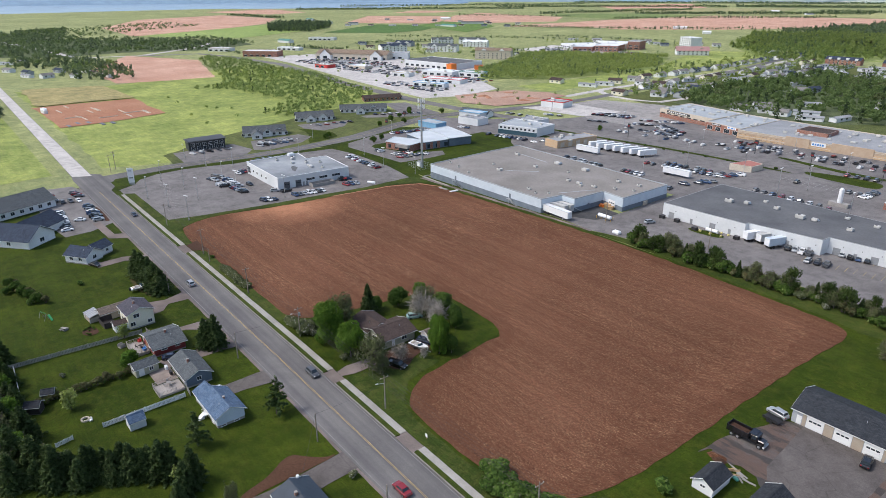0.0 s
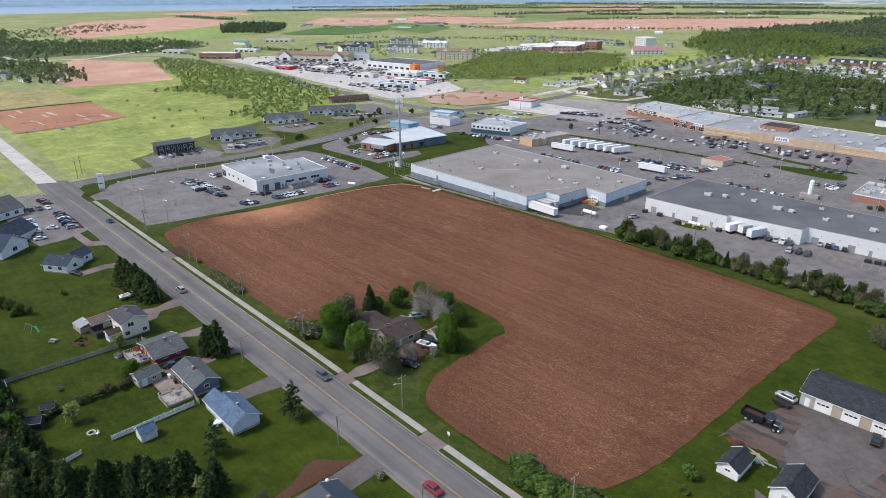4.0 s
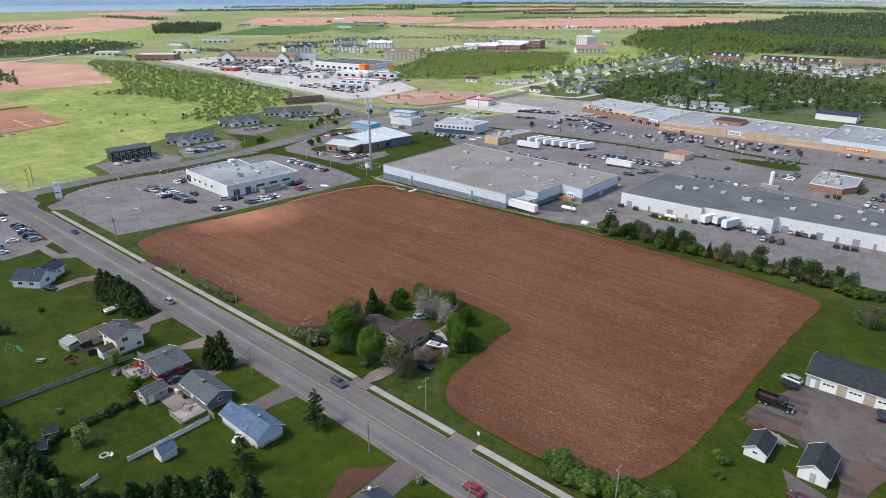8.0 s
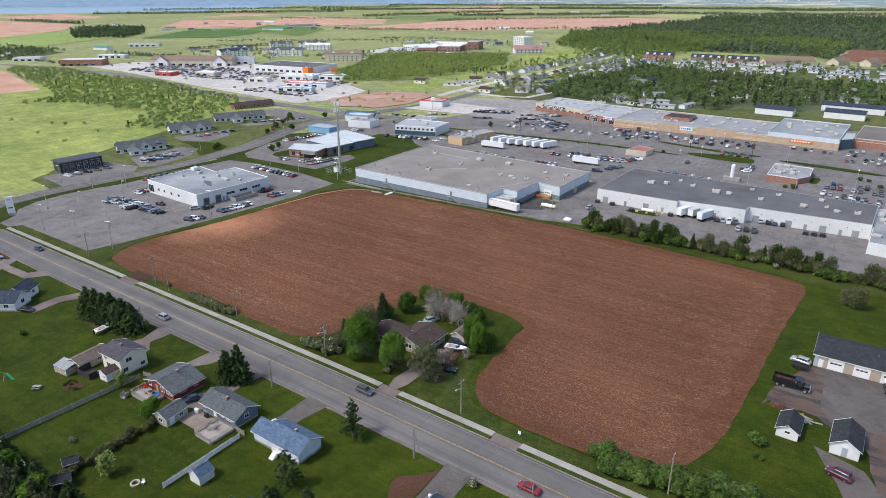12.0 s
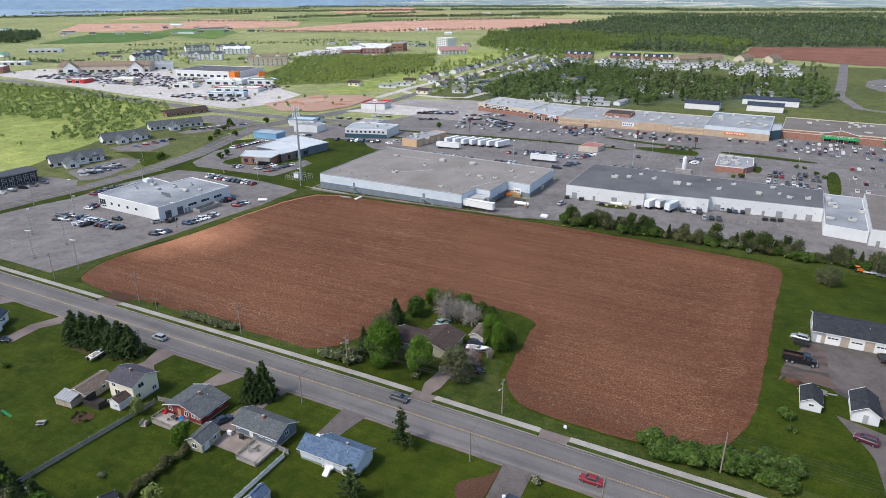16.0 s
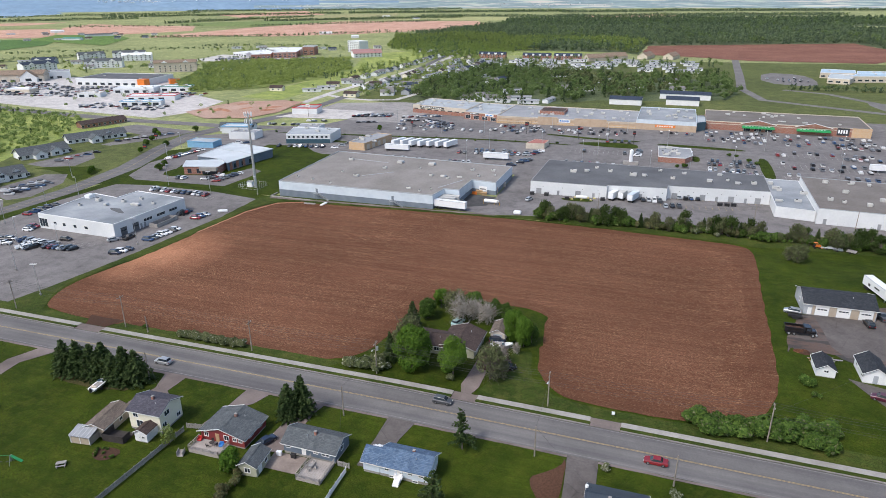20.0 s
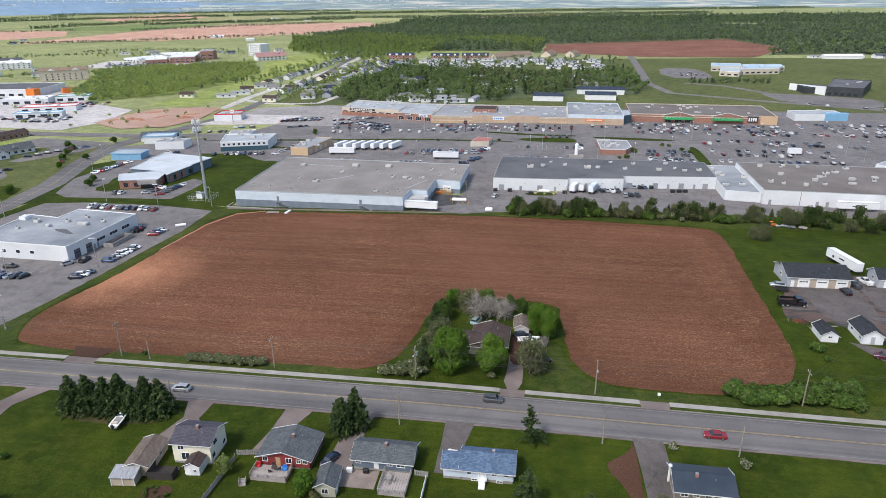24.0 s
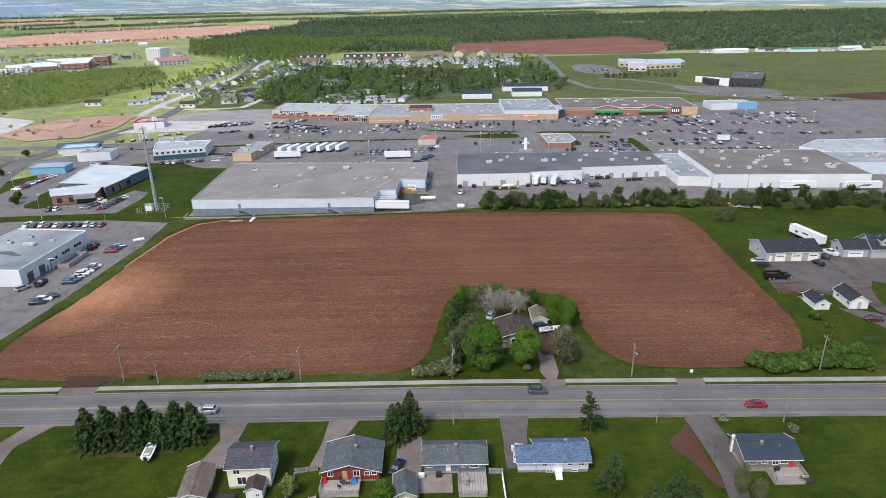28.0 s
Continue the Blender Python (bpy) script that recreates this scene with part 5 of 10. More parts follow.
for i in range(16):
    grow("shrub", -204 + i * 13.0, 275.4 + i * 0.68 + 0.4 * math.sin(i), 0.45, "low shrub on the long grass strip", "strip shrubs")
for x, y in ((-207, 163), (-211, 172), (-250, 196), (-262, 214), (-268, 226), (-275, 240), (-283, 246), (-248, 216), (-136, 300), (-262, 262), (-238, 146), (-241, 150)):
    grow("green", x, y, 0.55, "small round street tree on a lawn", "street trees")
for x, y in ((90, 283), (94, 282), (99, 270), (103, 266), (62, 247), (66, 248)):
    grow("shrub", x, y, 0.7, "clipped shrub on a car park island", "island shrubs")


def wood(name, poly, step, seed, label, material, h=(7, 12), per=16, holes=(), size=0.2, spruce=0.15, gap=0.1, wide=0.34, floor=None):
    """A far wood: many uneven crowns, too many to count, in one mesh. size: a spray's length as a share of its tree's height."""
    rng = np.random.default_rng(seed)
    P = np.array(poly)
    (x0, y0), (x1, y1) = P.min(0), P.max(0)
    gx, gy = np.meshgrid(np.arange(x0, x1, step), np.arange(y0, y1, step))
    x = gx.ravel() + rng.uniform(0, step, gx.size)
    y = gy.ravel() + rng.uniform(0, step, gx.size)

    def inside(q):
        hit = np.zeros(len(x), bool)
        for (xa, ya), (xb, yb) in zip(q, q[-1:] + q[:-1]):
            if ya != yb:
                hit ^= ((ya > y) != (yb > y)) & (x < (xb - xa) * (y - ya) / (yb - ya) + xa)
        return hit
    keep = inside(list(poly)) & (rng.uniform(0, 1, len(x)) > gap)
    for q in holes:
        keep &= ~inside(list(q))
    x, y = x[keep], y[keep]
    n = len(x)
    # clearings and thicker stands
    hh = rng.uniform(h[0], h[1], n) * (0.85 + 0.3 * np.sin(x * 0.031 + seed) * np.sin(y * 0.027))
    con = rng.uniform(0, 1, n) < spruce
    kind = np.where(con, 1, np.where(np.sin(x * 0.023 + y * 0.011 + seed) + rng.normal(0, 0.7, n) > 1.1, 2, 0))
    d = rng.normal(0, 1, (n, per, 3))
    d[..., 2] = np.abs(d[..., 2]) * 0.9 - 0.25
    d /= np.linalg.norm(d, axis=2, keepdims=True)
    lump = 1 + 0.22 * np.sin(d[..., 0] * 5 + x[:, None]) * np.sin(d[..., 1] * 5 + y[:, None])
    H = hh[:, None]
    p = d * (np.stack([wide * H * np.ones((n, per)), wide * H * np.ones((n, per)), 0.42 * H * np.ones((n, per))], 2)) * (lump * rng.uniform(0.82, 1.04, (n, per)))[..., None]
    p[..., 2] += 0.56 * H
    t = np.linspace(0, 1, per)[None, :] * np.ones((n, 1))
    a = rng.uniform(0, 6.28, (n, per))
    r = 0.21 * H * (1 - t) ** 0.8
    cone = np.stack([np.cos(a) * r, np.sin(a) * r, H * (0.08 + 1.02 * t)], 2)
    cone_out = np.stack([np.cos(a), np.sin(a), 0.6 * np.ones((n, per))], 2)
    p = np.where(con[:, None, None], cone, p)
    d = np.where(con[:, None, None], cone_out, d)
    p += np.stack([x, y, np.array([gz(v) for v in x])], 1)[:, None, :]
    # Shade and sun between the trees are put into the floor sheet's colour.
    if floor:
        sheet("wood_floor", ragged(list(poly), max(step, 12), step * 0.5), floor, 0.006, "undergrowth beneath the trees, toned for shade and sun", "undergrowth")
    me = leaf_mesh(name, p.reshape(-1, 3), size * 0.5 * (h[0] + h[1]), material, seed, per=1, index=np.repeat(kind, per), out=d.reshape(-1, 3), wild=0.32)
    return tagged(new(name, me), label, "trees", kind="stuff")


# Light put into leaf colours: WOODS sunlit, DEEP shaded and hazy.
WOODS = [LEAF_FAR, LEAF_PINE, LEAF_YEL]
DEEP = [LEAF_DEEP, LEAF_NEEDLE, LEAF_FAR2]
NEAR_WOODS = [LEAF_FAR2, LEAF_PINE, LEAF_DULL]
# Undergrowth in a shaded and a sunny copy, the light in the colour.
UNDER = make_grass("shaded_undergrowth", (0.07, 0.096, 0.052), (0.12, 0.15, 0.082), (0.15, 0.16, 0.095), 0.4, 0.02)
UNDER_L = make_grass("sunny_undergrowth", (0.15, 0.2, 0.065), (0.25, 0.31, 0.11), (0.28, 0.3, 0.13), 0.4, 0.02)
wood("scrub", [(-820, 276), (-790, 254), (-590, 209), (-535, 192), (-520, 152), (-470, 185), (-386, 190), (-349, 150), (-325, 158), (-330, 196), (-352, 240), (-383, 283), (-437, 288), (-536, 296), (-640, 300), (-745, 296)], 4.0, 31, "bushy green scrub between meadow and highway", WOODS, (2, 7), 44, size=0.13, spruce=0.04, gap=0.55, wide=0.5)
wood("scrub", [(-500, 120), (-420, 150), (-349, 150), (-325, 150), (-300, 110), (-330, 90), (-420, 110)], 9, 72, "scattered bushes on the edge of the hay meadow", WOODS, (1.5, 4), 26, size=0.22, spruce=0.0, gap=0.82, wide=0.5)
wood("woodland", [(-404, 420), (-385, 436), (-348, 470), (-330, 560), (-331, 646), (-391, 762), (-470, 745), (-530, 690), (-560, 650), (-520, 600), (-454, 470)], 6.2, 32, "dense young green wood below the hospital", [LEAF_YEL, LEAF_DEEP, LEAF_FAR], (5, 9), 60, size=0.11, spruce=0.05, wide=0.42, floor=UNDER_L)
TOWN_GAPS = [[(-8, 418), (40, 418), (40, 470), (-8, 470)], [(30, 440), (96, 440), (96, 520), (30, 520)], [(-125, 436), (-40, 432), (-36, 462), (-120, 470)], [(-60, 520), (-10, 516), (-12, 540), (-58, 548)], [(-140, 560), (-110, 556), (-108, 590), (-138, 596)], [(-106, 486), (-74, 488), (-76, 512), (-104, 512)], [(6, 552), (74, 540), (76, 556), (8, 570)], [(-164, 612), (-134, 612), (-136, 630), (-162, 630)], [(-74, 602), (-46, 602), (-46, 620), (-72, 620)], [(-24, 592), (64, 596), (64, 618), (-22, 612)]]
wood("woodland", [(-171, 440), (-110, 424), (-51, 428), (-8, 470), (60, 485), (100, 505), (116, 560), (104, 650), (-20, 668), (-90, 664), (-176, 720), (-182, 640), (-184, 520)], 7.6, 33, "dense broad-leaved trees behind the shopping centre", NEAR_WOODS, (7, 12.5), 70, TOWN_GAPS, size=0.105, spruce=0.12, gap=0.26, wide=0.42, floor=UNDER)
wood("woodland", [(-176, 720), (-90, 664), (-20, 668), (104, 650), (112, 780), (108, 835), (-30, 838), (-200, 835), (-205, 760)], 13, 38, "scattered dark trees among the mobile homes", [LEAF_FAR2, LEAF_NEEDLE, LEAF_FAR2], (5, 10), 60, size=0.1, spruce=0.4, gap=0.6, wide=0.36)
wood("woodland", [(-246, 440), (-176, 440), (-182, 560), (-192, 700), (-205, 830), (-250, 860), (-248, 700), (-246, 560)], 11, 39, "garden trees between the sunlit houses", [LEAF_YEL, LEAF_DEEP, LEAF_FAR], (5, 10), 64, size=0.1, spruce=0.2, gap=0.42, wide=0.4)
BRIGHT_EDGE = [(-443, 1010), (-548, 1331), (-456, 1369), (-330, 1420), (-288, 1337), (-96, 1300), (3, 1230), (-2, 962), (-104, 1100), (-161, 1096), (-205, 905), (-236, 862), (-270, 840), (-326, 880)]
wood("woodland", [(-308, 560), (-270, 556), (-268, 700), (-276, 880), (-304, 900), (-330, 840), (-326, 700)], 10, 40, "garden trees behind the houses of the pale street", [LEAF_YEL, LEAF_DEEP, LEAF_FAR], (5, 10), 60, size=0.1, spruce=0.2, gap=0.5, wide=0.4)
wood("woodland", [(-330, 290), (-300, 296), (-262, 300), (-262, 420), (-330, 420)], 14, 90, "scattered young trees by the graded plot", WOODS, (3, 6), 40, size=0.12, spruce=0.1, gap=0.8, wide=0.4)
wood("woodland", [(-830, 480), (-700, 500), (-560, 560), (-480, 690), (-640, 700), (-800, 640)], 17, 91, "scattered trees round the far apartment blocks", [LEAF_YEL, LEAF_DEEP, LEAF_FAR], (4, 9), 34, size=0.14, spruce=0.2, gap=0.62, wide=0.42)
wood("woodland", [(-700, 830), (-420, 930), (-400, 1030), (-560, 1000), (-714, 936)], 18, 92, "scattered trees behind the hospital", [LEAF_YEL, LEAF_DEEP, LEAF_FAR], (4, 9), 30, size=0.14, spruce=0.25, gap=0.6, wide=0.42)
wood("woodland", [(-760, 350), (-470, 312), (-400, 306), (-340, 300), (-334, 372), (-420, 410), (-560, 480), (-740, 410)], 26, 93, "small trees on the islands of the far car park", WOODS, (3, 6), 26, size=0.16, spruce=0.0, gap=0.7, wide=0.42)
# Sunlight on this edge comes from the leaf and floor colours.
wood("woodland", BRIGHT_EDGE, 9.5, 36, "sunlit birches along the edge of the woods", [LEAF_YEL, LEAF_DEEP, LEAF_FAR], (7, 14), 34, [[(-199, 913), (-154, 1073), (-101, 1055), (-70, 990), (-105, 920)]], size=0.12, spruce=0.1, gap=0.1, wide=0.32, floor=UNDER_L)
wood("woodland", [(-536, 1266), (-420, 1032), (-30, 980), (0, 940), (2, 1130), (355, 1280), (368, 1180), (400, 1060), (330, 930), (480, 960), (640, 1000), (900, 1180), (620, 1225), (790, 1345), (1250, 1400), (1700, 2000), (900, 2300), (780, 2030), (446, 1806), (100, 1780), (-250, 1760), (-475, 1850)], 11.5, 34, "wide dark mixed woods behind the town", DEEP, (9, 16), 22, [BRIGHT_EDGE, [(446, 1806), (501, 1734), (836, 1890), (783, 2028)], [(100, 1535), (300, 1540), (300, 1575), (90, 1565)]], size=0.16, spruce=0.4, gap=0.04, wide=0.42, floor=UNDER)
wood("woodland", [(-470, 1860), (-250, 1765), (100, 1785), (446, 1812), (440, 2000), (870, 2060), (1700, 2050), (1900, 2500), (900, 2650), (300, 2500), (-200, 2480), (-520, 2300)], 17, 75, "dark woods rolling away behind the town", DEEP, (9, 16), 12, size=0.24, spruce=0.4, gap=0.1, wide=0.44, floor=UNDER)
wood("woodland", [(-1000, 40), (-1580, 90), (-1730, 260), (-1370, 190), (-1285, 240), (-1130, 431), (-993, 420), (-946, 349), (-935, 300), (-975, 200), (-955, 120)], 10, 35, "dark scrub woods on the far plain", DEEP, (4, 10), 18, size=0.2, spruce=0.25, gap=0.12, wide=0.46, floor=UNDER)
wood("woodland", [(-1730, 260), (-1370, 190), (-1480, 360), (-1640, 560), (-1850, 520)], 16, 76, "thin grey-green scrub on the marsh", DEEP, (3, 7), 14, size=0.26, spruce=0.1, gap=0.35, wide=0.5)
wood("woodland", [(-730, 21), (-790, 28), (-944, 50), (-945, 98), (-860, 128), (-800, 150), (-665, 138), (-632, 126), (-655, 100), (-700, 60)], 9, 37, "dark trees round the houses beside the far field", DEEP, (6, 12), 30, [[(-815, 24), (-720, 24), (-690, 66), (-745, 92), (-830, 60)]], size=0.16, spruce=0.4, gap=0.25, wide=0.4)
wood("woodland", [(-446, -14), (-520, -6), (-560, -10), (-500, -40), (-380, -30)], 7, 74, "clump of dark trees beside the pale road", DEEP, (6, 11), 44, size=0.13, spruce=0.6, floor=UNDER)
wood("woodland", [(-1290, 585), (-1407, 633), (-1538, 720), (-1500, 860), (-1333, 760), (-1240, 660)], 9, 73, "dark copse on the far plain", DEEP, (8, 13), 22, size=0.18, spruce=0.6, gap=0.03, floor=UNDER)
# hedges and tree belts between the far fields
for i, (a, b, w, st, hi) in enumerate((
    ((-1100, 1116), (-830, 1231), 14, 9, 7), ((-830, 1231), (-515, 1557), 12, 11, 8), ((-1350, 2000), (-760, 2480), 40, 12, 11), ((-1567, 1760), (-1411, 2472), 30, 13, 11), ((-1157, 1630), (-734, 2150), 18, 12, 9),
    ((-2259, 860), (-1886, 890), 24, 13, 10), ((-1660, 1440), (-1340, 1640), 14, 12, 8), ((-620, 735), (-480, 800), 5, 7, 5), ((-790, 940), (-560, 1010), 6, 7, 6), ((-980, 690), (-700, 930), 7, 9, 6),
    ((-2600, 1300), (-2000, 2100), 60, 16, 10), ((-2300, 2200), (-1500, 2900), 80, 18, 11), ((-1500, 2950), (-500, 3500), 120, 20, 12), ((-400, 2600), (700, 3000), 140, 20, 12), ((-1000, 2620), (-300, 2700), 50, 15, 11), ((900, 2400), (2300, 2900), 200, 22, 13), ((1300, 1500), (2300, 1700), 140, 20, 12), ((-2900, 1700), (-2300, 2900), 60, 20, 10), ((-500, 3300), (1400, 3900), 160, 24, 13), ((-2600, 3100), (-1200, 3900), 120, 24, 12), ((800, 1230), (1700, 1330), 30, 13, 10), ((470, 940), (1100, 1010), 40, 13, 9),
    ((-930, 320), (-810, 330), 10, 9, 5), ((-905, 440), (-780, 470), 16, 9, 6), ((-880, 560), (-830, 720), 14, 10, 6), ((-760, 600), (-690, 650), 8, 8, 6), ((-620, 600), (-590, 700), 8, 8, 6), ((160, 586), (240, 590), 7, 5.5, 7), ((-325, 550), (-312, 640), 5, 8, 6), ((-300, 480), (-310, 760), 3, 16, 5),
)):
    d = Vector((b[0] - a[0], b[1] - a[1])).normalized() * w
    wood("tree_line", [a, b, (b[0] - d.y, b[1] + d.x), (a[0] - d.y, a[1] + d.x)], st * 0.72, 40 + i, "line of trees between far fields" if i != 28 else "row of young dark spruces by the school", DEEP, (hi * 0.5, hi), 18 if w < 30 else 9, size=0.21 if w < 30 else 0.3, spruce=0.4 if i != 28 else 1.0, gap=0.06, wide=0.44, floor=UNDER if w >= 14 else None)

# weeds in the garden bed
rb = random.Random(8)
for i in range(9):
    grow("shrub", -49.4 + 5.0 * rb.random(), -36.0 + 2.6 * rb.random(), 0.16 + 0.12 * rb.random(), "small weedy plant in the garden bed", "bed plants")
# ---- windows, doors and houses
CACHE = {}


def cached(key, make, material):
    if key not in CACHE:
        me = bpy.data.meshes.new(key[0])
        bm = make()
        bmesh.ops.recalc_face_normals(bm, faces=bm.faces)
        bm.to_mesh(me)
        bm.free()
        me.materials.append(material)
        CACHE[key] = me
    return CACHE[key]


def window_on(parent, m, w, h, trim=TRIM, glass=GLASS, bars=1, name="window"):
    """A window whose foot is at m, facing local -y: casing, sill, panes."""
    def casing():
        t = 0.1
        rows = [(-w / 2 - t, w / 2 + t, -0.06, 0.04, h, h + t), (-w / 2 - t, w / 2 + t, -0.1, 0.04, -t, 0), (-w / 2 - t, -w / 2, -0.06, 0.04, 0, h), (w / 2, w / 2 + t, -0.06, 0.04, 0, h)]
        rows += [(-w / 2 + w * i / (bars + 1) - 0.03, -w / 2 + w * i / (bars + 1) + 0.03, -0.05, 0.03, 0, h) for i in range(1, bars + 1)]
        return boxes(*rows)
    if math.hypot(parent.location.x, parent.location.y) > 420:
        # far off: frame and glass in one small mesh
        key = ("far_window", w, h, trim.name)
        if key not in CACHE:
            me = cached(key, lambda: boxes((-w / 2 - 0.12, w / 2 + 0.12, -0.06, 0.04, -0.12, h + 0.12), (-w / 2, w / 2, -0.09, 0.04, 0, h)), trim)
            me.materials.append(glass)
            for p in me.polygons:
                p.material_index = int(min(me.vertices[v].co.y for v in p.vertices) < -0.08 and p.normal.y < -0.5)
        return share(name, CACHE[key], parent, m)
    f = share(name, cached(("window", w, h, bars, trim.name), casing, trim), parent, m)
    share("pane", cached(("pane", w, h, glass.name), lambda: boxes((-w / 2, w / 2, -0.02, 0.02, 0, h)), glass), f, Matrix())
    return f


def door_on(parent, m, w, h, material=TRIM, panel=None, handle=True, name="door"):
    def leaf():
        rows = [(-w / 2, w / 2, -0.05, 0.03, 0, h)]
        n = max(1, int(h / 0.55))
        for i in range(n if not panel else 0):
            rows.append((-w / 2 + 0.1, w / 2 - 0.1, -0.075, -0.05, h * i / n + 0.07, h * (i + 1) / n - 0.07))
        return boxes(*rows)
    d = share(name, cached(("door", w, h, material.name, bool(panel)), leaf, material), parent, m)
    if panel:
        for i in range(4):
            share("panel", cached(("doorpanel", w, h, material.name), lambda: boxes((-w / 2 + 0.1, w / 2 - 0.1, -0.075, -0.05, 0.06, h / 4 - 0.06)), material), d, pose(0, 0, h * i / 4))
        for i in range(3):
            share("pane", cached(("doorpane", w, h), lambda: boxes((0, w * 0.2, -0.09, -0.07, h * 0.55, h * 0.68)), GLASS), d, pose(-w * 0.36 + i * w * 0.25, 0, 0))
    if handle:
        share("handle", cached(("handle",), lambda: boxes((-0.04, 0.04, -0.13, -0.05, 0, 0.12)), GALV), d, pose(w * 0.36, 0, h * 0.45))
    return d


def side_pose(side, L, W, u, z, out=0.0):
    return {"S": pose(u, -W / 2 - out, z), "N": pose(-u, W / 2 + out, z, 0, 0, 180), "E": pose(L / 2 + out, u, z, 0, 0, 90), "W": pose(-L / 2 - out, -u, z, 0, 0, -90)}[side]


def gable_house(name, label, x, y, rz, L, W, h, rise, wall, roof, over=0.45, wins=(), doors=(), chimneys=(), cat="house", base=0.45, base_mat=CONCRETE, group="", trim=TRIM, vents=1, ridge_shift=0.0, long_back=0.0, plain=False):
    """A house with a gabled roof, its ridge along x; feet at the land's height."""
    e = thing(name, label, cat, x, y, rz, group)
    if base and not plain:
        part("foundation", boxes((-L / 2 + 0.04, L / 2 - 0.04, -W / 2 + 0.04, W / 2 - 0.04, -0.6, base)), base_mat, e)
    rs = ridge_shift
    bm = bmesh.new()
    pr = [(-W / 2, base if not plain else -0.5), (W / 2, base if not plain else -0.5), (W / 2, h), (rs, h + rise), (-W / 2, h)]
    a = [bm.verts.new((-L / 2, p, q)) for p, q in pr]
    b = [bm.verts.new((L / 2, p, q)) for p, q in pr]
    bm.faces.new(a), bm.faces.new(b[::-1])
    for i in range(5):
        bm.faces.new((a[i], a[(i + 1) % 5], b[(i + 1) % 5], b[i]))
    part("wall", bm, wall, e)
    th = 0.16
    plain = plain or math.hypot(x, y) > 420
    for sgn in (-1, 1):
        run = abs(sgn * W / 2 - rs)
        sl = rise / run
        o = over + (long_back if sgn > 0 else 0)
        ye, ze = sgn * (W / 2 + o), h - sl * o + th
        q = [(-L / 2 - over, ye, ze), (L / 2 + over, ye, ze), (L / 2 + over, rs, h + rise + th), (-L / 2 - over, rs, h + rise + th)]
        bm = bmesh.new()
        slab(bm, q if sgn < 0 else q[::-1], th)
        part("roof_slope", bm, roof, e)
        if plain:
            continue
        part("gutter", boxes((-L / 2 - over, L / 2 + over, ye - 0.04 if sgn < 0 else ye - 0.02, ye + 0.02 if sgn < 0 else ye + 0.04, ze - th - 0.08, ze - th + 0.07)), trim, e)
        for xx in (-L / 2 - over - 0.03, L / 2 + over - 0.03):
            bm = bmesh.new()
            slab(bm, [(xx, ye, ze - 0.05), (xx + 0.05, ye, ze - 0.05), (xx + 0.05, rs, h + rise + th - 0.05), (xx, rs, h + rise + th - 0.05)], 0.13)
            part("bargeboard", bm, trim, e)
    if not plain:
        part("ridge_cap", boxes((-L / 2 - over, L / 2 + over, rs - 0.14, rs + 0.14, h + rise + th - 0.05, h + rise + th + 0.03)), roof, e)
    for sd, u, z, w, hh in wins:
        window_on(e, side_pose(sd, L, W, u, z), w, hh, trim)
    for d in doors:
        sd, u, w, hh, mm = d[:5]
        door_on(e, side_pose(sd, L, W, u, d[5] if len(d) > 5 else base), w, hh, mm, panel=w > 2)
    for cx, cy, ch in chimneys:
        zt = h + rise * (1 - abs(cy - rs) / (W / 2))
        c = part("chimney", boxes((cx - 0.24, cx + 0.24, cy - 0.24, cy + 0.24, zt - 0.6, zt + ch)), BRICK, e)
        part("chimney_cap", boxes((cx - 0.28, cx + 0.28, cy - 0.28, cy + 0.28, zt + ch, zt + ch + 0.08)), FENCE_G, c)
    for i in range(vents):
        vx = L * (0.2 - 0.31 * i)
        zt = h + rise * 0.62
        part("roof_vent", tubes(((vx, -W * 0.19, zt - 0.1), (vx, -W * 0.19, zt + 0.55), 0.07, 0.07)), GALV, e)
    return e


def deck_with_rail(name, label, x, y, rz, L, W, z, rails="SEW", steps="S", mat=DECK, rail_mat=None):
    """A raised timber deck with posts, boards and a rail."""
    e = thing(name, label, "deck", x, y, rz)
    n = int(L / 0.5)
    bm0 = cached(("board", round(W, 2), mat.name), lambda: boxes((-0.235, 0.235, -W / 2, W / 2, -0.06, 0)), mat)
    for i in range(n):
        share("board", bm0, e, pose(-L / 2 + (i + 0.5) * L / n, 0, z))
    part("skirt", boxes((-L / 2, L / 2, -W / 2, -W / 2 + 0.08, 0, z - 0.07), (-L / 2, -L / 2 + 0.08, -W / 2, W / 2, 0, z - 0.07), (L / 2 - 0.08, L / 2, -W / 2, W / 2, 0, z - 0.07)), rail_mat or mat, e)
    rm = rail_mat or mat
    for s in rails:
        ln = L if s in "SN" else W
        k = max(2, int(ln / 1.6) + 1)
        for i in range(k):
            u = -ln / 2 + ln * i / (k - 1)
            px, py = (u, (-W / 2 if s == "S" else W / 2)) if s in "SN" else ((L / 2 if s == "E" else -L / 2), u)
            share("post", cached(("railpost", rm.name), lambda: boxes((-0.05, 0.05, -0.05, 0.05, 0, 1.0)), rm), e, pose(px, py, z))
        bm = bmesh.new()
        for hh in (0.95, 0.12):
            if s in "SN":
                yy = -W / 2 if s == "S" else W / 2
                box(bm, -L / 2, L / 2, yy - 0.05, yy + 0.05, z + hh, z + hh + 0.07)
            else:
                xx = L / 2 if s == "E" else -L / 2
                box(bm, xx - 0.05, xx + 0.05, -W / 2, W / 2, z + hh, z + hh + 0.07)
        m = int(ln / 0.3)
        for i in range(m):
            u = -ln / 2 + ln * (i + 0.5) / m
            px, py = (u, (-W / 2 if s == "S" else W / 2)) if s in "SN" else ((L / 2 if s == "E" else -L / 2), u)
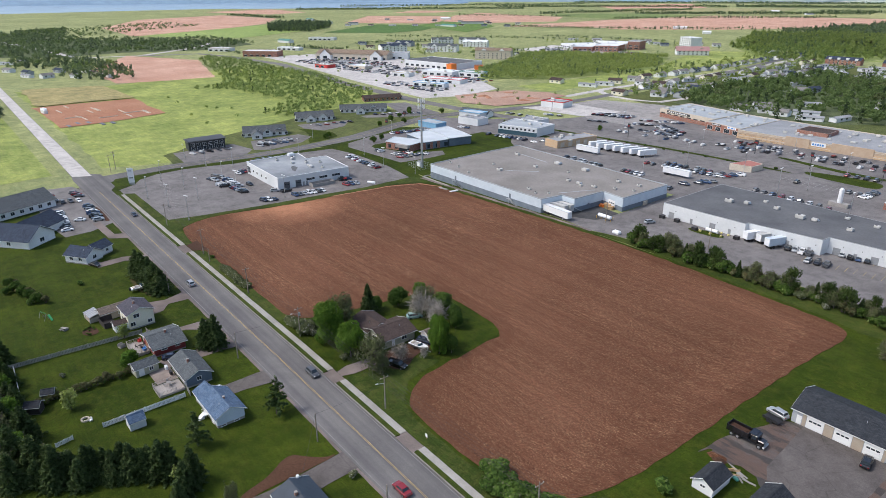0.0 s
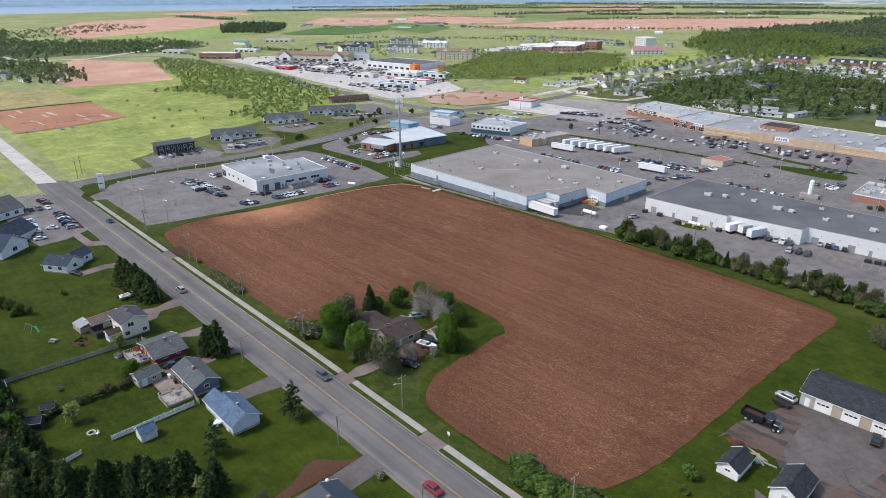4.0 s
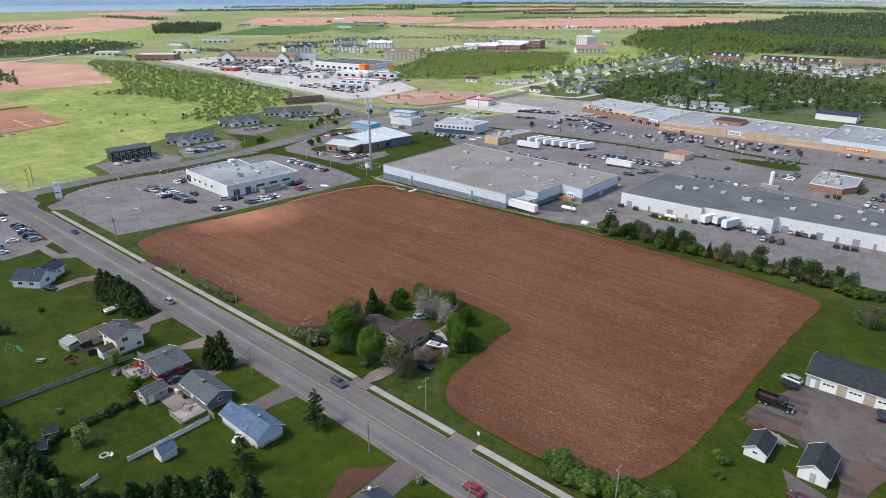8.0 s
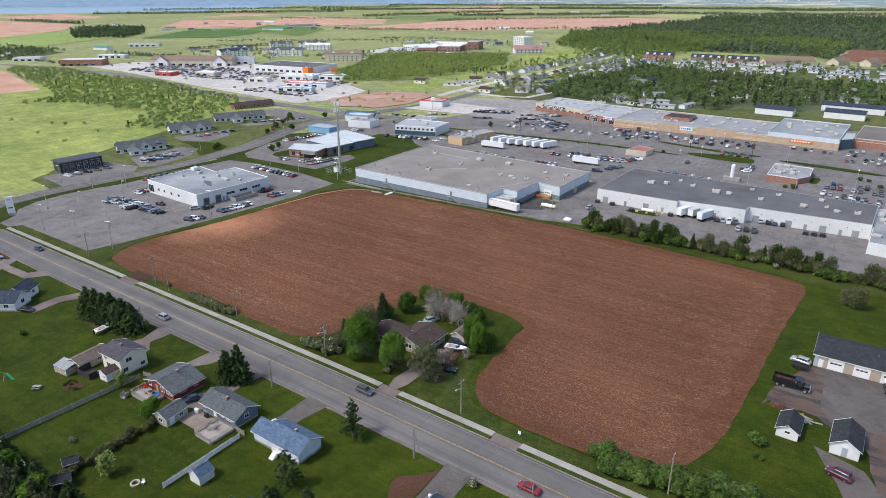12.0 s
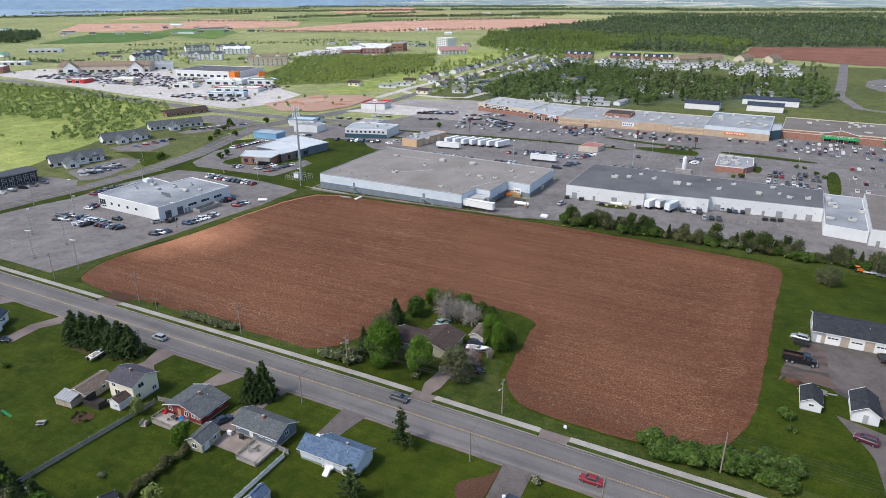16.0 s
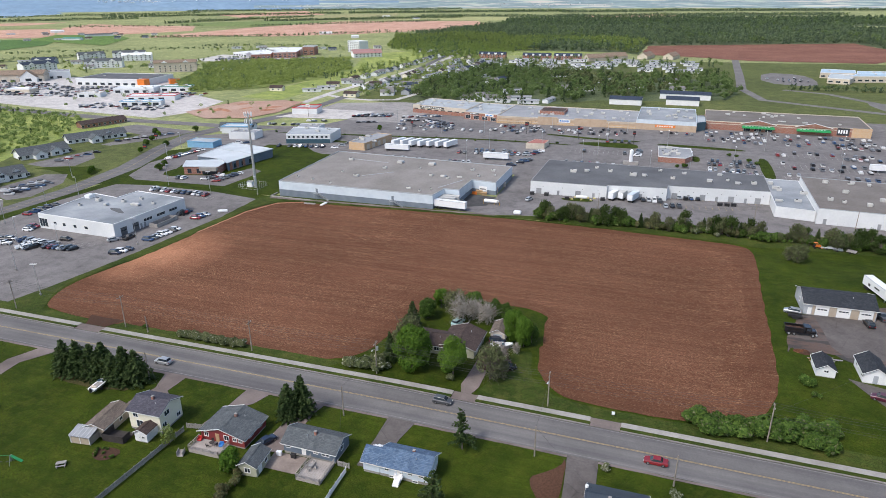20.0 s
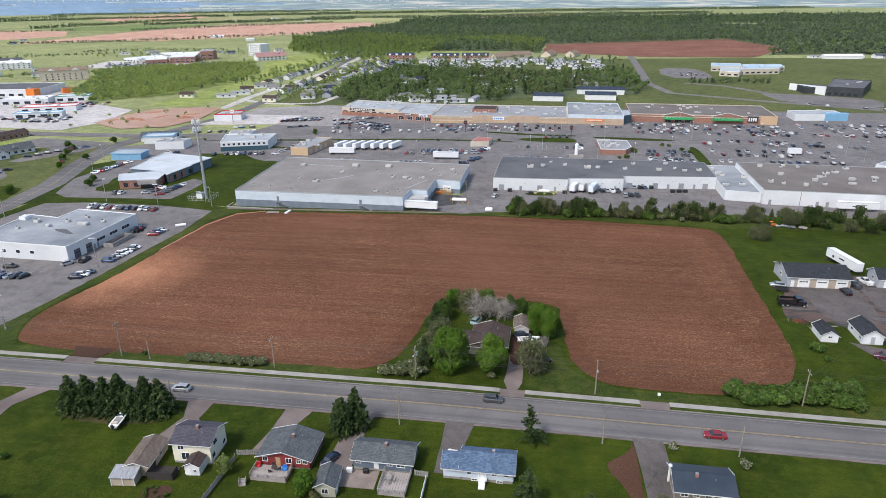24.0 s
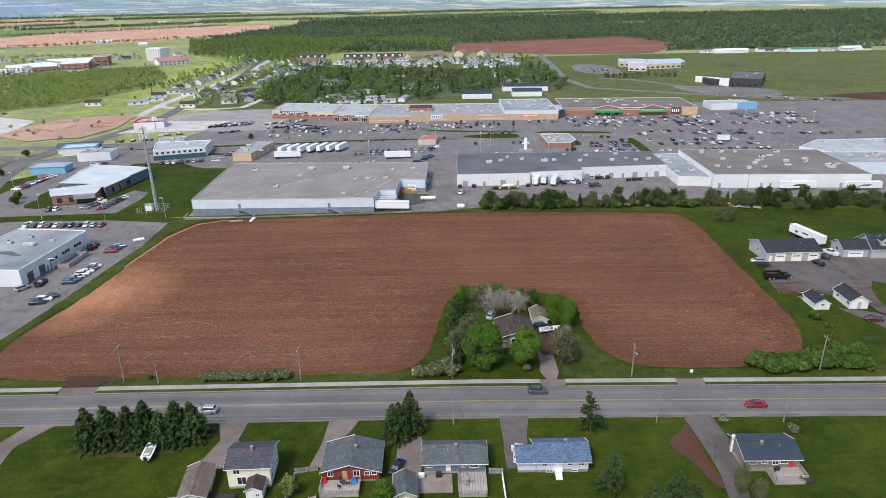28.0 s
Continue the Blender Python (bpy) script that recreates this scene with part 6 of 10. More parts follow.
            box(bm, px - 0.025, px + 0.025, py - 0.025, py + 0.025, z + 0.15, z + 0.95)
        part("railing", bm, rm, e)
    return e


# the houses across the road
gable_house("bungalow", "white bungalow with a bright blue shingle roof", 14.7, -19.75, 1, 9.9, 6.3, 2.7, 1.6, SID_BLUEW, SH_BLUE, 0.5,
            [("S", -3.4, 1.5, 0.7, 0.7), ("S", 1.4, 1.6, 0.8, 0.5), ("S", 3.6, 1.6, 0.9, 0.6), ("E", 1.2, 0.15, 1.1, 0.35), ("E", -1.8, 0.15, 1.1, 0.35), ("N", -3, 1.1, 1.8, 1.2), ("N", 2, 1.2, 1.3, 1.0), ("S", 2.4, 0.1, 1.0, 0.35), ("S", -2.4, 0.1, 1.0, 0.35)],
            [("S", -0.9, 0.8, 1.75, TRIM, 0.7), ("N", 0, 0.95, 2.0, TRIM)], [(1.0, 0.3, 0.6)], base=0.6)
e = thing("porch_steps", "white timber steps at the back of the bungalow", "steps", 13.9, -23.85, 1)
for i in range(5):
    part("step", boxes((-0.6, 0.6, -1.3 + i * 0.26, -1.04 + i * 0.26, 0, 0.2 + i * 0.2)), TRIM, e)
part("landing", boxes((-0.9, 0.9, 0.0, 0.9, 0.9, 1.0)), TRIM, e)
part("railing", boxes(*[(sx - 0.03, sx + 0.03, y0 - 0.03, y0 + 0.03, 0.2, 1.85) for sx in (-0.66, 0.66) for y0 in (0.0, 0.45, 0.87)], (-0.7, -0.62, 0.0, 0.9, 1.8, 1.88), (0.62, 0.7, 0.0, 0.9, 1.8, 1.88)), TRIM, e)
# low wing with a notch in the roof
gable_house("house_wing", "low front wing of the blue-roofed bungalow", 8.0, -21.15, 1, 3.4, 3.6, 2.68, 1.4, SID_BLUEW, SH_BLUE, 0.48, (), (), base=0.5, vents=0, ridge_shift=0.9)
gable_house("bungalow", "slate-blue bungalow with a grey shingle roof", -5.75, -19.9, 0.5, 11.7, 6.1, 2.6, 1.5, SID_SLATE, SH_GREY, 0.5,
            [("S", -4.8, 1.5, 0.9, 0.7), ("S", 1.5, 1.5, 0.9, 0.7), ("S", 3.7, 1.4, 1.5, 0.9), ("E", 0, 1.4, 1.0, 0.9), ("N", -3, 1.4, 1.8, 1.2), ("N", 3, 1.4, 1.6, 1.2)],
            [("S", -1.2, 0.95, 2.05, TRIM), ("N", 0, 0.95, 2.05, TRIM)], [(0.3, -0.5, 0.9)], base=0.5, vents=2)
gable_house("bungalow", "barn-red bungalow with a low grey shingle roof", -25.3, -20.75, 91.5, 8.0, 10.5, 2.5, 1.5, SID_RED, SH_GREY, 0.55,
            [("W", -3.9, 1.4, 0.9, 0.9), ("W", 1.0, 1.3, 1.1, 1.1), ("W", 3.0, 1.5, 0.8, 0.7), ("W", 4.3, 1.5, 0.8, 0.7), ("S", -1.5, 1.5, 1.4, 0.9), ("S", 2.0, 1.5, 1.0, 0.9), ("E", -2, 1.4, 1.8, 1.2)],
            [("W", -1.2, 0.95, 2.05, WOOD_L), ("E", 1.5, 0.95, 2.05, TRIM)], [(0.6, -0.5, 0.8)], base=0.4)
gable_house("two_storey_house", "cream two-storey house with a plum-grey roof", -44.2, -22.5, 3, 7.9, 7.0, 4.8, 1.4, SID_CREAM, SH_MAUVE, 0.45,
            [("S", -2.2, 3.3, 1.1, 0.9), ("E", -1.2, 3.4, 1.5, 1.1), ("E", -2.4, 1.1, 1.2, 1.1), ("S", -1.4, 0.9, 1.6, 1.6), ("N", -2, 3.2, 1.2, 1.1), ("N", 2, 1.2, 1.6, 1.2), ("W", 0, 3.3, 1.1, 1.1), ("E", 2.2, 0.9, 1.1, 0.9)],
            [("N", 0, 0.95, 2.05, TRIM)], [(0.3, -0.4, 0.9)], base=0.4)
gable_house("porch", "small white back porch with a brown roof", -42.4, -27.6, 94, 3.6, 3.0, 2.3, 0.7, SID_WHITE, SH_BROWN, 0.25, [("W", 0.6, 1.0, 0.6, 0.5)], [("W", -0.6, 0.85, 2.0, TRIM)], base=0.2, vents=0)
gable_house("garage", "tan garage with weathered brown shingles", -53.6, -26.8, 97, 8.4, 4.8, 2.3, 0.9, SID_TAN, SH_WEATH, 0.3, [("S", 1, 1.0, 0.9, 0.8)], [("E", 0, 2.4, 2.1, TRIM)], base=0.15, vents=0)
e = thing("lean_to", "glazed lean-to with white frames at the garage's end", "lean-to", -54.4, -32.4, 7)
part("wall", boxes((-2.3, 2.3, -1.5, 1.5, 0, 1.5)), SID_TAN, e)
bm = bmesh.new()
slab(bm, [(-2.5, -1.7, 1.9), (2.5, -1.7, 1.9), (2.5, 1.5, 2.6), (-2.5, 1.5, 2.6)], 0.08)
part("glazing", bm, MEMBRANE_G, e, "clouded plastic roof")
for i in range(6):
    bm = bmesh.new()
    xx = -2.5 + i
    slab(bm, [(xx - 0.05, -1.72, 1.94), (xx + 0.05, -1.72, 1.94), (xx + 0.05, 1.5, 2.64), (xx - 0.05, 1.5, 2.64)], 0.05)
    part("rafter", bm, GALV, e)
for xx in (-2.3, 0, 2.3):
    part("post", boxes((xx - 0.06, xx + 0.06, -1.6, -1.48, 0, 1.95)), TRIM, e)
e = thing("screen_fence", "black-stained timber screen round a patio", "fence", -48.2, -29.6, 5)
for u0, u1, v0, v1 in ((-2.6, 2.6, -1.8, -1.7), (-2.6, -2.5, -1.8, 1.8), (2.5, 2.6, -1.8, 0.5)):
    part("panel", boxes((u0, u1, v0, v1, 0, 1.7)), WOOD_D, e)
part("floor", boxes((-2.5, 2.5, -1.7, 1.8, 0.0, 0.25)), WOOD_D, e)
gable_house("bungalow", "white house with navy roof gables beside the road", -107.5, -24.2, 35, 9.5, 7.4, 3.0, 2.2, SID_WHITE, SH_NAVY, 0.5,
            [("S", -2, 1.3, 1.4, 1.1), ("S", 2, 1.3, 1.4, 1.1), ("E", 0, 1.3, 1.5, 1.2)], [("S", 0, 0.95, 2.05, TRIM)], base=0.4)
gable_house("house_wing", "front wing of the white house with a navy roof", -110.5, -18.6, 125, 7.0, 5.6, 3.0, 1.8, SID_WHITE, SH_NAVY, 0.4, [("E", 0, 1.2, 1.5, 1.2), ("S", 1, 1.2, 1.1, 1.0)], (), base=0.4, vents=0)
gable_house("bungalow", "taupe bungalow with a dark ribbed metal roof", 54.2, -19.5, 0.5, 10.2, 7.0, 3.0, 1.35, SID_TAUPE, METAL_ROOF, 0.5,
            [("S", -3.6, 1.8, 1.2, 0.8), ("S", -1.5, 1.9, 0.9, 0.6), ("S", 0.6, 1.6, 1.0, 1.0), ("S", 2.2, 1.8, 1.3, 0.8), ("N", 3, 1.5, 1.6, 1.1)], [("S", 3.7, 0.95, 2.05, RED_SIGN, 1.0)], [(-1.2, -0.8, 0.8)], base=0.9)
e = thing("chimney_stack", "white insulated flue on the gable of the metal-roofed house", "flue", 48.75, -17.9)
part("pipe", tubes(((0, 0, 0.5), (0, 0, 4.0), 0.24, 0.24), ((0, 0, 4.0), (0, 0, 4.35), 0.36, 0.32)), PLASTIC_W, e)
part("bracket", boxes((-0.1, 0.6, -0.1, 0.1, 2.4, 2.6)), GALV, e)
deck_with_rail("deck", "grey timber deck behind the metal-roofed house", 56.3, -24.9, 0.5, 5.8, 3.5, 1.0, "SEW", mat=DECK)
e = thing("barbecue", "black covered barbecue on a deck", "barbecue", 54.6, -24.2, 20, z=1.0)
part("body", boxes((-0.6, 0.6, -0.3, 0.3, 0.5, 1.0), bev=0.08), PLASTIC_BL, e)
part("leg", boxes((-0.5, -0.42, -0.2, 0.2, 0, 0.5), (0.42, 0.5, -0.2, 0.2, 0, 0.5)), PLASTIC_BL, e)
deck_with_rail("deck", "grey timber deck with railings beside the patio", -2.5, -26.4, 0.5, 5.2, 6.0, 0.5, "SEW")
e = thing("patio", "brown stone patio behind the slate-blue bungalow", "patio", -9.8, -25.2, 1, kind="structure")
part("slab", boxes((-3.6, 3.6, -3.0, 2.0, -0.3, 0.06)), PATIO, e)
deck_with_rail("deck", "grey timber deck behind the red bungalow", -27.0, -27.0, 1.5, 7.2, 3.8, 0.7, "SEW")
e = thing("deck_stair", "grey wooden stairs down from the deck", "stairs", -31.8, -29.4, 20)
for i in range(5):
    part("step", boxes((-0.6, 0.6, -1.5 + i * 0.3, -1.2 + i * 0.3, 0, 0.14 + 0.13 * i)), DECK, e)
part("handrail", boxes((-0.66, -0.58, -1.5, 0, 0.2, 1.1), (0.58, 0.66, -1.5, 0, 0.2, 1.1)), DECK, e)
gable_house("garden_shed", "sage-green garden shed with a grey roof", -14.8, -28.6, 96, 5.6, 3.9, 2.3, 1.0, SID_SAGE, SH_GREY, 0.25, [("S", 1.0, 0.9, 0.9, 0.8), ("W", 0, 0.9, 1.1, 1.0)], [("S", -1.4, 1.3, 2.0, TRIM)], cat="shed", base=0.1, vents=0)
gable_house("garden_shed", "small white shed with a blue gambrel roof", 7.4, -36.4, 92, 3.4, 3.0, 1.9, 1.2, SID_WHITE, SH_BLUE, 0.12, (), [("E", 0, 1.2, 1.7, TRIM)], cat="shed", base=0.08, vents=0)
gable_house("garden_shed", "small dark shed among the shrubs", -12.8, -53.2, 60, 3.2, 2.6, 1.9, 0.8, WOOD_D, SH_DARK, 0.2, (), (), cat="shed", base=0.08, vents=0)
gable_house("garden_shed", "small dark shed under the hedge", -16.8, -49.6, 70, 2.6, 2.2, 1.8, 0.7, WOOD_D, SH_DARK, 0.2, (), (), cat="shed", base=0.08, vents=0)


def fence_run(name, label, a, b, h, material, pickets=0.0, rails=2):
    """A fence from a to b: posts, rails and boards."""
    L = math.hypot(b[0] - a[0], b[1] - a[1])
    e = thing(name, label, "fence", a[0], a[1], math.degrees(math.atan2(b[1] - a[1], b[0] - a[0])))
    slope = (gz(b[0]) - gz(a[0])) / L
    k = int(L / 2.4) + 1
    for i in range(k + 1):
        u = L * i / k
        share("post", cached(("fpost", h, material.name), lambda: boxes((-0.06, 0.06, -0.06, 0.06, -0.2, h + 0.1)), material), e, pose(u, 0, slope * u))
    for r in range(rails):
        z = h * (0.25 + 0.6 * r / max(1, rails - 1))
        bm = bmesh.new()
        slab(bm, [(0, -0.05, z), (L, -0.05, z + slope * L), (L, 0.05, z + slope * L), (0, 0.05, z)], 0.1)
        part("rail", bm, material, e)
    if pickets:
        n = int(L / pickets)
        me = cached(("picket", h, pickets, material.name), lambda: boxes((-pickets * 0.4, pickets * 0.4, -0.1, -0.06, 0.06, h)), material)
        for i in range(n):
            u = L * (i + 0.5) / n
            share("picket", me, e, pose(u, 0, slope * u))
    return e


fence_run("picket_fence", "white picket fence along the lawn", (3.6, -42.4), (3.2, -24.4), 1.3, PLASTIC_W, 0.28)
fence_run("picket_fence", "loose piece of white picket fence on the lawn", (4.7, -51.8), (3.9, -48.4), 1.1, PLASTIC_W, 0.28)
fence_run("picket_fence", "white picket fence at the end of the garden", (-36.8, -54.5), (-24.5, -54.9), 1.2, PLASTIC_W, 0.4)
fence_run("board_fence", "weathered grey board fence between two gardens", (-37.9, -60), (-36.2, -23.6), 1.3, FENCE_G, 0.34)
fence_run("board_fence", "weathered grey fence and gate beside the red bungalow", (-36.4, -22.4), (-32.2, -21.6), 1.3, FENCE_G, 0.34)
fence_run("board_fence", "low fence beside the slate-blue bungalow", (0.8, -23.2), (3.4, -23.3), 1.3, FENCE_G, 0.34)

# the brown house in its garden and the garage
gable_house("bungalow", "low brown-roofed bungalow half hidden by trees", 10.4, 29.0, 90, 10.0, 9.0, 2.8, 1.5, SID_SAGE, SH_BROWN, 0.6, [("E", 1, 1.2, 1.2, 1.0), ("S", 1.5, 1.2, 1.6, 1.1), ("W", 0, 1.3, 1.8, 1.2)], [("S", -2, 0.95, 2.0, TRIM)], base=0.3, vents=1)
gable_house("house_wing", "brown-roofed front wing of the bungalow", 3.4, 27.2, 0, 9.0, 7.6, 2.7, 1.3, SID_SAGE, SH_BROWN, 0.5, [("S", -1.5, 1.2, 1.6, 1.1), ("S", 1.6, 1.2, 1.3, 1.1)], (), base=0.3, vents=1)
gable_house("garage", "buff single garage with a tan shingle roof", 18.2, 38.2, 92, 6.2, 3.9, 2.4, 1.0, BUFF, SH_WEATH, 0.35, (), [("W", 0, 2.5, 2.0, MEMBRANE_P)], base=0.1, vents=0)

# the yard east of the field
gable_house("workshop_garage", "long grey workshop garage with three white doors", 106.4, 81.2, 2, 18.2, 11.8, 3.4, 2.1, SID_GREY, SH_DARK, 0.4,
            [("W", 0, 1.5, 1.0, 1.2)], [("S", -7.6, 1.0, 2.1, TRIM), ("S", -4.4, 3.4, 3.0, TRIM), ("S", 1.0, 3.4, 3.0, TRIM), ("S", 6.6, 3.4, 3.0, TRIM)], base=0.1, vents=1)
e = thing("cladding", "taupe metal cladding between the garage doors", "cladding", 106.6, 75.24, 2)
for a, b in ((-6.9, -6.2), (-2.6, -0.8), (2.8, 4.8), (8.4, 8.9)):
    part("panel", boxes((a, b, -0.03, 0.02, 0.12, 3.5)), SID_TAN, e)
gable_house("shed", "white gabled shed with a charcoal roof", 97.3, 43.4, 91, 6.4, 4.1, 2.0, 1.2, SID_WHITE, SH_DARK, 0.3, [("W", 0, 1.3, 0.9, 0.5)], (), cat="shed", base=0.1, vents=0)
gable_house("garage", "white gabled garage with a charcoal roof", 107.6, 44.6, 91, 8.2, 5.1, 2.5, 1.6, SID_WHITE, SH_DARK, 0.35, [("N", -2, 1.1, 1.0, 1.0), ("N", 3, 1.1, 1.0, 1.0)], [("W", 0, 1.0, 2.1, SID_GREY)], base=0.1, vents=0)
gable_house("house", "white house with a charcoal roof beside the drive", 121, 26.6, 94, 12, 8.0, 3.3, 2.4, SID_WHITE, SH_DARK, 0.4, [("W", -2, 1.2, 1.3, 1.1), ("W", 2, 1.2, 1.3, 1.1), ("N", 2, 1.2, 1.3, 1.1)], (), base=0.5)
gable_house("house", "grey house with dark roof and dormers", 140.6, 81.8, 0, 15, 9.5, 3.6, 3.4, SID_GREY, SH_DARK, 0.5, [("S", 2, 1.2, 1.6, 1.3), ("S", 5.5, 1.2, 1.6, 1.3), ("W", 0, 1.3, 1.1, 1.2), ("W", 0, 4.2, 1.0, 1.1)], [("S", -1, 1.0, 2.1, TRIM)], base=0.3)
for dx in (137.1, 143.1):
    gable_house("dormer", "white-trimmed dormer on the dark roof", dx, 78.9, 90, 3.0, 2.2, 1.6, 1.1, SID_GREY, SH_DARK, 0.2, [("W", 0, 0.6, 1.0, 0.9)], (), base=0.0, vents=0).location.z = 6.15
gable_house("attached_garage", "grey attached garage with a white door", 128.6, 81.9, 0, 8.4, 7.4, 3.0, 2.0, SID_GREY, SH_DARK, 0.4, [("W", 0, 1.3, 1.1, 1.2)], [("S", 0, 4.9, 2.2, TRIM)], base=0.1, vents=0)


# ---- flat-roofed buildings
def inset(pts, d):
    out = []
    n = len(pts)
    for i in range(n):
        p, q, r = Vector(pts[i - 1]), Vector(pts[i]), Vector(pts[(i + 1) % n])
        a, b = (q - p).normalized(), (r - q).normalized()
        na, nb = Vector((-a.y, a.x)), Vector((-b.y, b.x))
        k = max(0.35, 1 + na.dot(nb))
        out.append(tuple(q + (na + nb) / k * d))
    return out


def hut(parent, x, y, z, w, d, h, kind=0):
    """A rooftop unit: casing on a kerb, with a fan shroud or a hood."""
    u = part("rooftop_unit", boxes((x - w / 2, x + w / 2, y - d / 2, y + d / 2, z + 0.2, z + 0.2 + h), bev=0.05), UNIT, parent)
    if math.hypot(parent.location.x, parent.location.y) > 330:
        return u
    part("kerb_frame", boxes((x - w / 2 + 0.1, x + w / 2 - 0.1, y - d / 2 + 0.1, y + d / 2 - 0.1, z - 0.05, z + 0.21)), GALV, u)
    if kind == 0:
        part("fan", tubes(((x - w * 0.2, y, z + 0.2 + h), (x - w * 0.2, y, z + 0.42 + h), d * 0.3, d * 0.3), n=12), TRIM_D, u)
    else:
        bm = bmesh.new()
        slab(bm, [(x + w / 2, y - d / 2, z + 0.2 + h), (x + w / 2 + 0.6, y - d / 2, z + 0.5), (x + w / 2 + 0.6, y + d / 2, z + 0.5), (x + w / 2, y + d / 2, z + 0.2 + h)], 0.06)
        part("hood", bm, GALV, u)
    return u


def flat_block(name, label, pts, z0, h, wall, roof, cat="building", parapet=0.35, band=None, coping=None, units=(), group="", seed=1, n_units=0, lip=0.0):
    """A flat-roofed building on a plan given counter-clockwise in the world; z0 its foot, h its height to the top of the parapet."""
    cx, cy = sum(p[0] for p in pts) / len(pts), sum(p[1] for p in pts) / len(pts)
    e = thing(name, label, cat, cx, cy, 0, group, z0)
    P = [(x - cx, y - cy) for x, y in pts]
    if sum(P[i - 1][0] * P[i][1] - P[i][0] * P[i - 1][1] for i in range(len(P))) < 0:
        P = P[::-1]
    zt = h - parapet
    bm = bmesh.new()
    prism(bm, P, -1.2 if band is None else band[0], zt)
    part("wall", bm, wall, e)
    if band is not None:
        bm = bmesh.new()
        prism(bm, inset(P, -0.05), -1.2, band[0])
        part("lower_wall", bm, band[1], e)
    bm = bmesh.new()
    prism(bm, inset(P, 0.2), zt, zt + 0.06)
    part("roof", bm, roof, e)
    if parapet:
        I = inset(P, 0.28)
        O = inset(P, -lip)
        bm = bmesh.new()
        n = len(P)
        for i in range(n):
            j = (i + 1) % n
            lo = [bm.verts.new((*q, zt)) for q in (O[i], O[j], I[j], I[i])]
            hi = [bm.verts.new((*q, h)) for q in (O[i], O[j], I[j], I[i])]
            bm.faces.new(hi), bm.faces.new(lo[::-1])
            for k in range(4):
                bm.faces.new((lo[k], lo[(k + 1) % 4], hi[(k + 1) % 4], hi[k]))
        part("parapet", bm, coping or wall, e)
    for u in units:
        hut(e, u[0] - cx, u[1] - cy, zt + 0.06, *u[2:])
    if n_units:
        rr = random.Random(seed)
        xs, ys = [p[0] for p in P], [p[1] for p in P]
        for i in range(n_units):
            hut(e, rr.uniform(min(xs) * 0.85, max(xs) * 0.85), rr.uniform(min(ys) * 0.6, max(ys) * 0.75), zt + 0.06, rr.uniform(1.2, 3.2), rr.uniform(1.0, 2.0), rr.uniform(0.6, 1.3), i % 2)
    return e


def wall_pose(e, a, b, u, z):
    """A pose on the outside of the wall from a to b (world), u metres along it and z above the block's foot."""
    d = Vector((b[0] - a[0], b[1] - a[1])).normalized()
    return Matrix.Translation((a[0] + d.x * u - e.location.x, a[1] + d.y * u - e.location.y, z)) @ Matrix.Rotation(math.atan2(d.y, d.x), 4, "Z")


# the big grey-roofed store behind the field
A = [(-115.1, 139.0), (-38.2, 139.4), (-36.6, 150.5), (-29.6, 150.8), (-29.0, 169.0), (-17.2, 167.5), (-17.0, 199.5), (-117.0, 203.0)]
zA = -1.5
store = flat_block("big_box_store", "long pale blue and slate steel store with a taupe flat roof", A, zA, 7.4, STEEL_B, MEMBRANE, parapet=0.4, band=(3.2, STEEL_G), coping=MEMBRANE_P,
                   units=[(-101, 187, 2.6, 1.6, 0.9, 0), (-84, 158, 2.4, 2.0, 0.8, 0), (-74, 189, 3.0, 2.2, 1.0, 1), (-57, 190, 3.0, 2.2, 1.0, 1), (-77, 176, 2.0, 1.4, 0.8, 0), (-50, 170, 1.6, 1.6, 0.7, 0), (-44, 170, 2.2, 1.4, 0.7, 1), (-41, 168, 1.6, 1.2, 0.6, 0), (-36, 171, 2.4, 1.2, 0.6, 0), (-34, 186, 1.8, 1.4, 0.8, 0), (-24, 188, 2.0, 1.4, 0.7, 0), (-52, 146, 2.0, 1.0, 0.6, 0), (-94, 163, 1.0, 1.0, 0.6, 0), (-110, 148, 0.9, 0.9, 0.5, 0), (-101, 146, 0.9, 0.9, 0.5, 0), (-90, 143, 0.9, 0.9, 0.5, 0), (-42, 148, 0.9, 0.9, 0.5, 0), (-46, 144, 0.9, 0.9, 0.5, 0), (-60, 181, 1.0, 1.0, 0.5, 0), (-28, 176, 1.2, 1.2, 0.6, 0), (-21, 180, 1.0, 1.0, 0.5, 0)])
for a, b in (((-104, 190), (-80, 187.5)), ((-82, 160), (-70, 171)), ((-40, 152), (-33, 168))):
    d = Vector((b[0] - a[0], b[1] - a[1]))
    s = part("roof_seam", boxes((0, d.length, -0.2, 0.2, 0, 0.09)), MEMBRANE_P, store)
    s.matrix_basis = pose(a[0] - store.location.x, a[1] - store.location.y, 7.07, 0, 0, math.degrees(math.atan2(d.y, d.x)))
